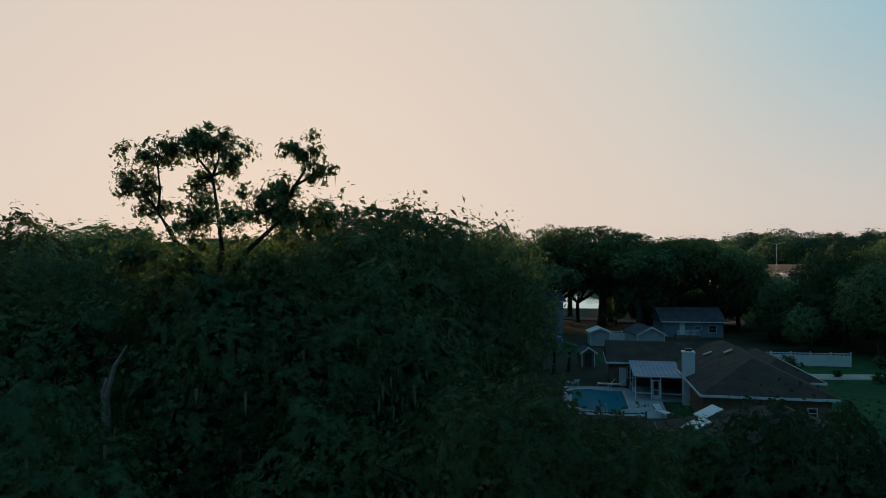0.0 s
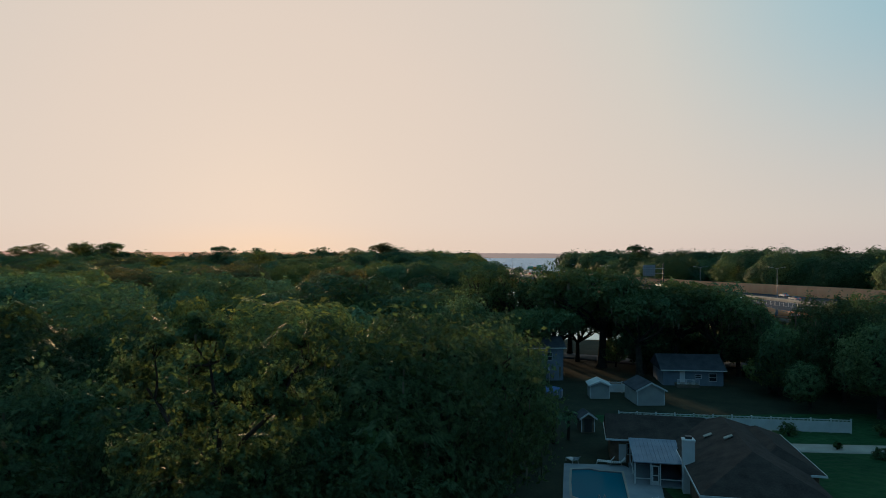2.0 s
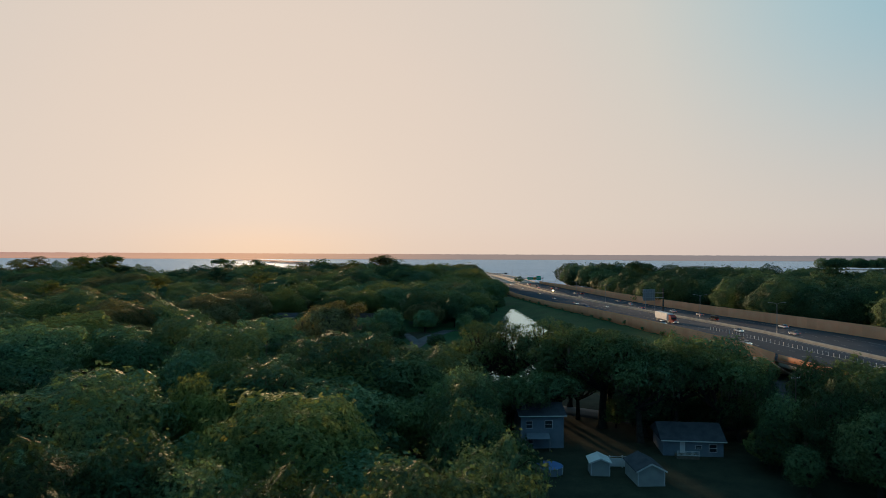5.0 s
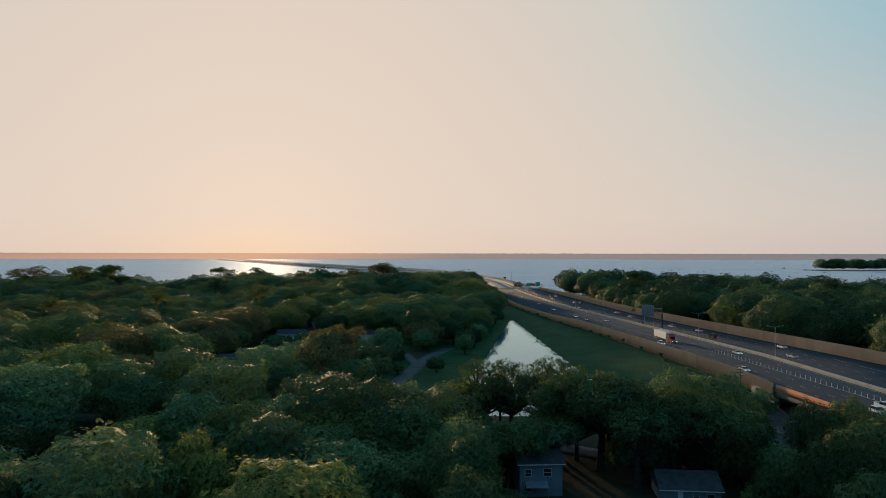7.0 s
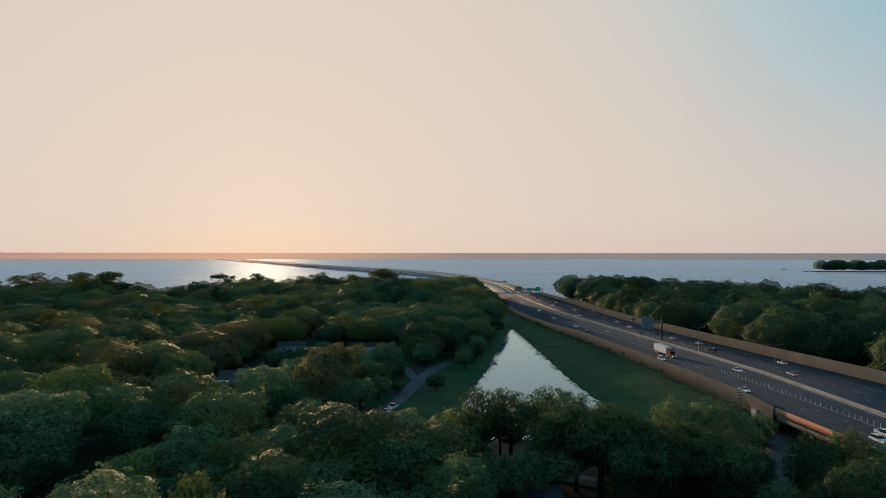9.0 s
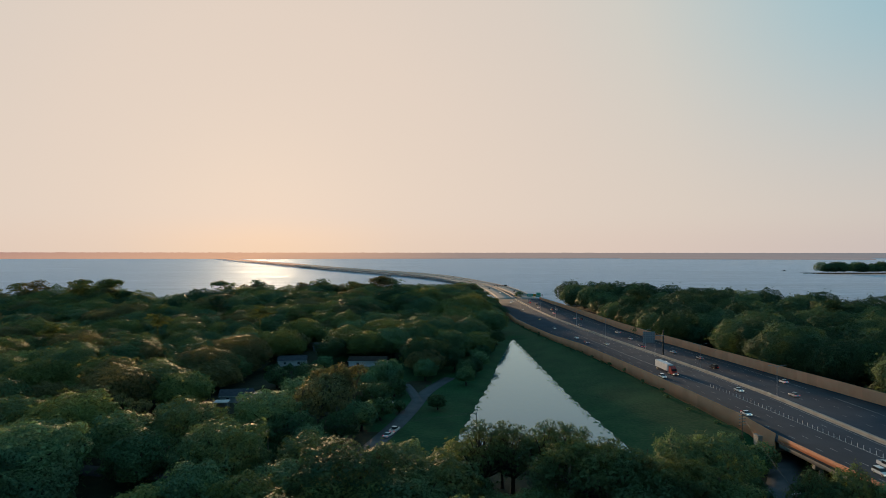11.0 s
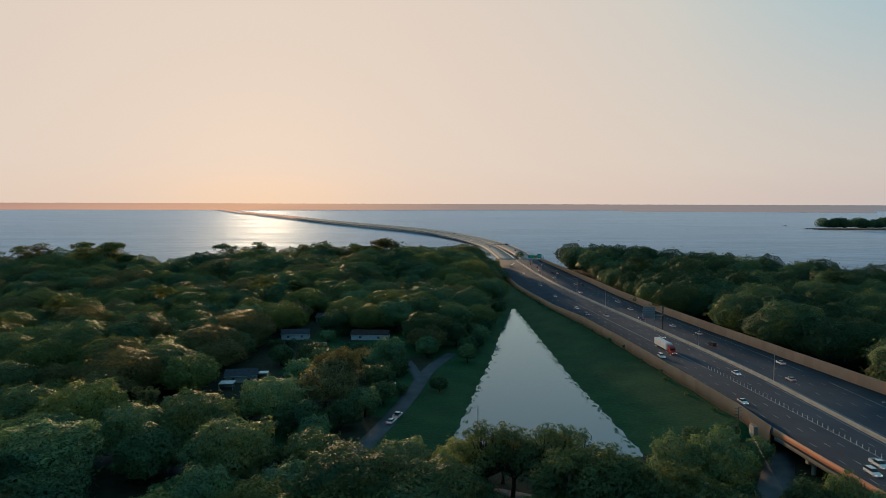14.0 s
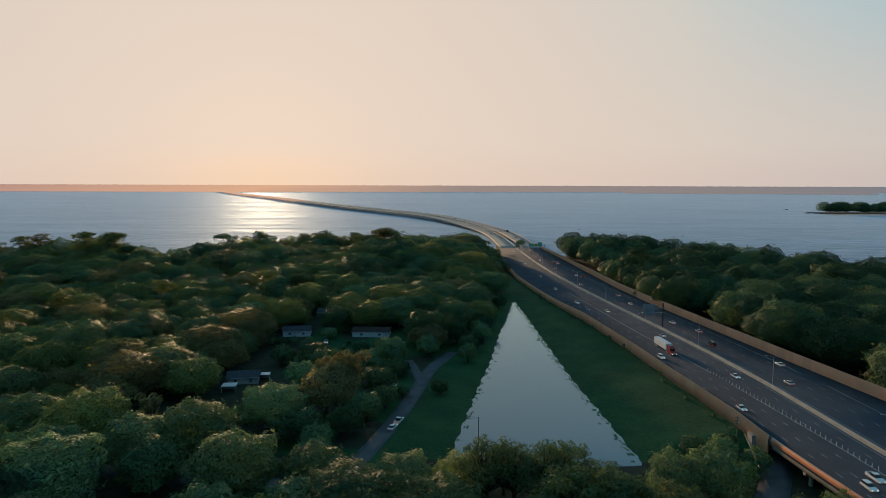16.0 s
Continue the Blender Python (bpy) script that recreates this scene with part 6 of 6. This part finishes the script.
def sign_structure():
    """A tall post that holds a large board, its back to the houses, with a lattice of stringers."""
    s = empty("highway_sign", pose(112.8, 349, float(road_z(349)) + 0.4), "large grey highway sign seen from behind on a steel post", "road sign")
    part("post", cyl(bmesh.new(), 0, 0, -0.5, 13.0, 0.42, 0.34, 14), DARK, s, "thick dark steel post")
    part("post", cyl(bmesh.new(), -4.2, 0, -0.5, 6.4, 0.1, 0.1, 8), STEEL, s)
    board = part("board", boxes((-10.4, -4.2, -0.1, -0.02, 6.6, 12.4), bevel=0.02), SIDING, s, "grey back of the sign board")
    for k in range(6):
        part("stringer", boxes((-10.3 + k * 1.2, -10.2 + k * 1.2, -0.3, -0.1, 6.6, 12.4)), STEEL, board)
    for z in (7.2, 9.3, 11.4):
        part("rail", boxes((-10.4, -4.2, -0.42, -0.3, z, z + 0.14)), STEEL, board)
    part("arm", boxes((-11, 0, -0.75, -0.45, 8.0, 8.3), (-11, 0, -0.75, -0.45, 10.4, 10.7)), STEEL, s)


sign_structure()


def overhead_signs():
    g = empty("sign_gantry", pose(0, 767, 1.5), "overhead gantry with green and yellow direction signs", "road sign")
    part("beam", boxes((84, 113, -0.3, 0.3, 6.3, 6.7), (84, 113, -0.3, 0.3, 7.4, 7.7)), STEEL, g)
    for x in (84.4, 112.6):
        part("post", cyl(bmesh.new(), x, 0, -0.5, 7.8, 0.3, n=10), STEEL, g)
    for x0, x1, z0, z1, mat, lab in ((95.0, 101.2, 5.2, 8.2, GREEN, "green direction sign"), (101.4, 105.0, 5.2, 8.0, YELLOW, "yellow direction sign"), (105.2, 110.0, 4.9, 9.6, GREEN, "tall green direction sign")):
        sg = part("sign_board", boxes((x0, x1, -0.55, -0.4, z0, z1), bevel=0.03), mat, g, lab)
        for k in range(2):
            z = z0 + (z1 - z0) * (0.3 + 0.35 * k)
            part("legend_bar", boxes((x0 + 0.8, x1 - 0.8, -0.57, -0.555, z, z + 0.35)), WHITE if mat is GREEN else DARK, sg)
    c = empty("signal_gantry", pose(0, 981, float(road_z(981))), "gantry with dark lane signal boxes at the bridge", "lane signals")
    part("beam", boxes((70, 95, -0.2, 0.2, 4.6, 5.0)), STEEL, c)
    for x in (70.3, 94.8):
        part("post", cyl(bmesh.new(), x, 0, -0.5, 5.4, 0.22, n=10), STEEL, c)
    for k in range(4):
        part("signal_box", boxes((74 + k * 3.9, 75.3 + k * 3.9, -0.6, -0.2, 4.2, 5.4), bevel=0.05), DARK, c)
    part("message_board", boxes((88.3, 92.2, -0.7, -0.2, 3.9, 6.2), bevel=0.05), DARK, c, "large dark message board")
    m = empty("camera_mast", pose(92, 905, float(road_z(905))), "slender grey mast beside the bridge approach", "mast")
    part("mast_pole", cyl(bmesh.new(), 0, 0, -0.5, 15, 0.22, 0.12, 10), STEEL, m)
    part("mast_cap", boxes((-0.5, 0.5, -0.3, 0.3, 14.9, 15.4), bevel=0.05), STEEL, m)


overhead_signs()
posts = empty("delineator_posts", Matrix(), "row of white flexible lane posts on the highway", "delineators")
first = None
for y in np.arange(172, 268, 2.4):
    if first is None:
        first = o = part("post", boxes((-0.05, 0.05, -0.05, 0.05, 0, 1.05), (-0.12, 0.12, -0.12, 0.12, 0, 0.05)), WHITE, posts)
    else:
        o = first.copy()
        scene.collection.objects.link(o)
    o.location = (float(lerp(y, DELIN)) + 0.25, y, float(road_z(y)) + 0.004)


def utility_pole(x, y, h, arms=1, turn=0):
    p = empty("utility_pole", pose(x, y, float(ground_z(x, y)), 0, 0, turn), "weathered wooden utility pole with crossarms", "utility pole")
    part("pole", cyl(bmesh.new(), 0, 0, -0.3, h, 0.16, 0.1, 8), WOOD, p)
    for k in range(arms):
        arm = part("crossarm", boxes((-1.2, 1.2, -0.06, 0.06, h - 0.4 - 0.9 * k, h - 0.26 - 0.9 * k)), WOOD, p)
        for i in (-1.05, -0.45, 0.45, 1.05):
            part("insulator", cyl(bmesh.new(), i, 0, h - 0.26 - 0.9 * k, h - 0.06 - 0.9 * k, 0.06, 0.04, 6), WHITE, arm)


POLES = [(86.5, 197, 12.5, 4, 20), (71, 137, 11.5, 1, 20), (9.2, 188, 15.5, 1, 80), (-48, 187, 11, 1, 80), (-74, 190, 11, 1, 80), (-117, 252, 15, 1, 60), (-86, 184, 11, 1, 80)]
for row in POLES:
    utility_pole(*row)
chunks = []
for (ax, ay, ah, *_), (bx, by, bh, *_) in ((POLES[0], POLES[1]), (POLES[3], POLES[4]), (POLES[2], POLES[3]), (POLES[4], POLES[6])):
    for k in (-1.0, 0, 1.0):
        pts = [(ax + (bx - ax) * f + k * 0.3, ay + (by - ay) * f + k, (ah - 0.1) * (1 - f) + (bh - 0.1) * f - 3.2 * f * (1 - f)) for f in np.linspace(0, 1, 9)]
        chunks.append(tube(pts, [0.014] * 9, 4))
V, F = joined(chunks)
tagged(mesh("power_lines", V, F, DARK), "thin dark power lines between the poles", "cables", kind="stuff")


# ---- vehicles ----
def profile(outline, half, inset=0.0):
    """A body from its side outline, given as (y, z), with the flanks drawn in at the top."""
    bm = bmesh.new()
    top = max(z for _, z in outline)
    rows = [[bm.verts.new((s * (half - inset * max(0, z - 0.75) / max(0.01, top - 0.75)), y, z)) for y, z in outline] for s in (-1, 1)]
    n = len(outline)
    bm.faces.new(rows[0][::-1]), bm.faces.new(rows[1])
    for i in range(n):
        bm.faces.new((rows[0][i], rows[0][(i + 1) % n], rows[1][(i + 1) % n], rows[1][i]))
    bmesh.ops.bevel(bm, geom=bm.edges[:], offset=0.035, segments=1, affect="EDGES")
    return bm


def wheels(t, ys, r, half):
    for y in ys:
        for s in (-1, 1):
            bm = cyl(bmesh.new(), 0, 0, -0.11, 0.11, r, n=14)
            bmesh.ops.rotate(bm, verts=bm.verts, matrix=Matrix.Rotation(math.pi / 2, 3, "Y"))
            bmesh.ops.translate(bm, verts=bm.verts, vec=(s * (half - 0.1), y, r))
            w = part("wheel", bm, TYRE, t)
            bm = cyl(bmesh.new(), 0, 0, -0.012, 0.012, r * 0.62, n=10)
            bmesh.ops.rotate(bm, verts=bm.verts, matrix=Matrix.Rotation(math.pi / 2, 3, "Y"))
            bmesh.ops.translate(bm, verts=bm.verts, vec=(s * (half + 0.015), y, r))
            part("rim", bm, STEEL, w)


def make_car(kind, paint, word):
    """A vehicle 4.7 m long that faces -y, standing on z = 0."""
    label, cat = {"sedan": (word + " sedan with dark windows", "car"), "suv": (word + " tall car with dark windows", "car"), "pickup": (word + " pickup truck with an open bed", "pickup"), "van": (word + " boxy van with dark windows", "van")}[kind], "car"
    t = empty("car" if kind != "pickup" else "pickup_truck", Matrix(), label[0], label[1], "traffic")
    half = 0.9
    if kind == "sedan":
        body = [(-2.3, 0.35), (2.3, 0.35), (2.32, 0.85), (1.75, 0.95), (-1.0, 0.93), (-2.2, 0.75)]
        cab = [(-0.95, 0.92), (1.75, 0.94), (1.0, 1.42), (-0.15, 1.42)]
    elif kind == "suv":
        body = [(-2.3, 0.38), (2.3, 0.38), (2.3, 1.05), (-1.0, 1.05), (-2.2, 0.9)]
        cab = [(-1.0, 1.03), (2.22, 1.03), (1.95, 1.68), (-0.3, 1.68)]
    elif kind == "pickup":
        body = [(-2.7, 0.45), (2.7, 0.45), (2.7, 1.1), (0.9, 1.1), (-1.2, 1.1), (-2.6, 1.0)]
        cab = [(-1.2, 1.08), (0.9, 1.08), (0.75, 1.78), (-0.55, 1.78)]
        half = 0.98
    else:
        body = [(-2.6, 0.4), (2.7, 0.4), (2.7, 1.15), (-1.7, 1.15), (-2.5, 0.95)]
        cab = [(-1.75, 1.13), (2.68, 1.13), (2.6, 2.1), (-1.1, 2.1)]
        half = 0.98
    part("body", profile(body, half), paint, t)
    part("cabin", profile(cab, half - 0.06, 0.16), GLASS, t, "dark glass cabin")
    zt = max(z for _, z in cab)
    y0, y1 = min(y for y, z in cab if z == zt), max(y for y, z in cab if z == zt)
    part("car_roof", boxes((-half + 0.2, half - 0.2, y0 + 0.02, y1 - 0.02, zt - 0.02, zt + 0.04), bevel=0.015), paint, t)
    if kind == "pickup":
        part("bed_floor", boxes((-0.8, 0.8, 1.0, 2.6, 1.1, 1.12)), DARK, t)
        for r in ((-0.98, -0.86, 0.95, 2.7, 1.1, 1.3), (0.86, 0.98, 0.95, 2.7, 1.1, 1.3), (-0.98, 0.98, 2.6, 2.7, 1.1, 1.3)):
            part("bed_side", boxes(r), paint, t)
    wheels(t, (-1.45, 1.45), 0.34, half)
    for s in (-1, 1):
        part("headlight", boxes((s * 0.65 - 0.17, s * 0.65 + 0.17, -2.36 if kind in ("sedan", "suv") else -2.7, -2.2, 0.66, 0.8), bevel=0.02), HEAD, t)
        part("tail_light", boxes((s * 0.7 - 0.14, s * 0.7 + 0.14, 2.25, 2.36 if kind in ("sedan", "suv") else 2.74, 0.75, 0.92), bevel=0.02), TAIL, t)
    return t


CARS = [make_car("sedan", PAINTS[0], "white"), make_car("suv", PAINTS[0], "white"), make_car("sedan", PAINTS[1], "silver"), make_car("suv", PAINTS[2], "black"), make_car("suv", PAINTS[3], "dark red"),
        make_car("sedan", PAINTS[4], "dark blue"), make_car("pickup", PAINTS[0], "white"), make_car("van", PAINTS[2], "black"), make_car("sedan", PAINTS[5], "pale gold")]


def drive(kind, y, off, away):
    x = float(lerp(y, MEDIAN)) + off
    slope = float(lerp(y + 5, MEDIAN) - lerp(y - 5, MEDIAN)) / 10
    copy_thing(CARS[kind], pose(x, y, float(road_z(y)) + 0.01, 0, 0, (180 if away else 0) - math.degrees(math.atan(slope))))


for row in ((1, 161, -18.5, 0), (6, 166, -13.6, 0), (0, 219, -22.5, 0), (1, 286, -24.5, 0), (2, 395, -11.5, 0), (5, 400, -21.5, 0), (0, 424, -20.0, 0), (2, 480, -19.0, 0), (8, 545, -15.0, 0), (0, 640, -12.5, 0), (1, 735, -12, 0), (0, 748, -8, 0),
            (0, 274, 19.6, 1), (2, 340, 15.8, 1), (0, 362, 12.1, 1), (7, 310, 8.4, 1), (0, 420, 12.1, 1), (2, 452, 15.8, 1), (3, 547, 19.2, 1), (0, 553, 15.8, 1), (2, 600, 8.4, 1), (1, 638, 19.0, 1), (3, 645, 15.8, 1), (0, 664, 6.5, 1), (3, 700, 10.1, 1), (4, 735, 8.2, 1),
            (2, 500, 4.8, 1), (2, 247, 8.4, 1), (0, 770, 12.1, 1), (5, 385, 4.8, 1), (2, 330, -6.5, 0), (0, 256, -7.2, 0)):
    drive(*row)
# cars on the bridge and beside the houses
C = smooth_line(BRIDGE, 10)
for k, (i, off) in enumerate(((5, 14), (8, 20), (12, 16), (15, 22), (21, 14), (27, 20), (34, 17), (10, -6), (18, -10), (26, -5), (38, 20), (45, 15), (33, -9), (44, -7), (52, 18))):
    d = C[i + 1] - C[i]
    d /= np.linalg.norm(d)
    p = C[i] + np.array([d[1], -d[0]]) * off
    copy_thing(CARS[(0, 2, 3, 1, 0, 2)[k % 6]], pose(p[0], p[1], float(road_z(C[i][1])) + 0.035, 0, 0, math.degrees(math.atan2(d[1], d[0])) - 90 + (180 if off > 0 else 0)))
for kind, x, y, a in ((1, -21.8, 266, 95), (6, -15.9, 225, 165), (0, -17.6, 219, 160), (0, -66.5, 113, 30), (2, -59, 150, 150), (1, -33, 336, 60), (2, -60, 338, 10)):
    copy_thing(CARS[kind], pose(x, y, float(ground_z(x, y)) + 0.07, 0, 0, a))
for t in CARS:
    for o in list(t.children_recursive) + [t]:
        bpy.data.objects.remove(o)


def lorry(y, off):
    x = float(lerp(y, MEDIAN)) + off
    t = empty("semi_truck", pose(x, y, float(road_z(y)) + 0.01, 0, 0, 4), "semi-trailer truck with a red cab and white trailer", "truck", "traffic")
    part("trailer", boxes((-1.28, 1.28, 0.2, 14.2, 1.15, 4.05), bevel=0.05), WHITE, t, "long white box trailer")
    part("chassis", boxes((-0.5, 0.5, -5.5, 14.0, 0.75, 1.15)), DARK, t)
    part("cab", profile([(-5.9, 0.5), (-0.9, 0.5), (-0.9, 3.6), (-2.4, 3.7), (-3.6, 2.75), (-3.9, 1.85), (-5.8, 1.6)], 1.2), PAINTS[3], t, "red sleeper cab")
    part("windscreen", boxes((-1.05, 1.05, -3.95, -3.72, 1.95, 2.65)), GLASS, t)
    part("grille", boxes((-0.6, 0.6, -5.98, -5.9, 0.75, 1.5)), STEEL, t)
    for s in (-1, 1):
        part("headlight", boxes((s * 0.9 - 0.2, s * 0.9 + 0.2, -5.97, -5.85, 0.8, 1.05)), HEAD, t)
        part("exhaust_stack", cyl(bmesh.new(), s * 1.1, -0.75, 0.9, 4.0, 0.08, n=8), STEEL, t)
    wheels(t, (-4.9, -1.6, -0.4, 11.2, 12.5), 0.5, 1.22)


lorry(296, -17.2)


# ---- things on the water ----
def boat(x, y, s, a, label):
    b = empty("boat", pose(x, y, -1.05, 0, 0, a), label, "boat", "moored boats")
    part("hull", solid([(-1.2 * s, -3 * s, 0.9), (1.2 * s, -3 * s, 0.9), (1.2 * s, 1.5 * s, 0.9), (0, 4 * s, 1.1), (-1.2 * s, 1.5 * s, 0.9), (-0.8 * s, -2.8 * s, -0.4), (0.8 * s, -2.8 * s, -0.4), (0.7 * s, 1.2 * s, -0.4), (0, 3 * s, -0.4), (-0.7 * s, 1.2 * s, -0.4)],
                       [(0, 1, 2, 3, 4), (9, 8, 7, 6, 5), (0, 5, 6, 1), (1, 6, 7, 2), (2, 7, 8, 3), (3, 8, 9, 4), (4, 9, 5, 0)]), WHITE, b)
    part("cabin", boxes((-0.8 * s, 0.8 * s, -1.6 * s, 0.8 * s, 0.9, 2.3), bevel=0.1), GLASS, b)


boat(926, 1850, 2.0, 70, "dark boat moored far out on the river")
boat(888, 1668, 1.8, 80, "small boat moored off the island")
boat(900, 1655, 1.4, 60, "pale boat moored near the island")
# floating weeds along the canal's edges
rng = np.random.default_rng(21)
Vs, Fs, o = [], [], 0
for k in range(420):
    y = rng.uniform(196, 455)
    right = rng.uniform() < 0.72
    inward = abs(rng.normal(0, 1.1)) + 0.1
    x = float(lerp(y, CANAL_R)) - inward if right else float(lerp(y, CANAL_L)) + inward
    r = rng.uniform(0.25, 1.1)
    a = np.linspace(0, math.tau, 8)[:-1]
    rad = r * rng.uniform(0.5, 1.1, 7)
    ring = np.stack([x + rad * np.cos(a) * 0.8, y + rad * np.sin(a) * 1.4, np.full(7, -0.97)], -1)
    Vs.append(np.concatenate([ring, [[x, y, -0.97 + 0.22 * r]]]))
    Fs.append(np.array([(i, (i + 1) % 7, 7) for i in range(7)]) + o)
    o += 8
tagged(mesh("water_weeds", np.concatenate(Vs), np.concatenate(Fs), LEAF), "dark floating weeds along the canal bank", "water plants", kind="stuff")
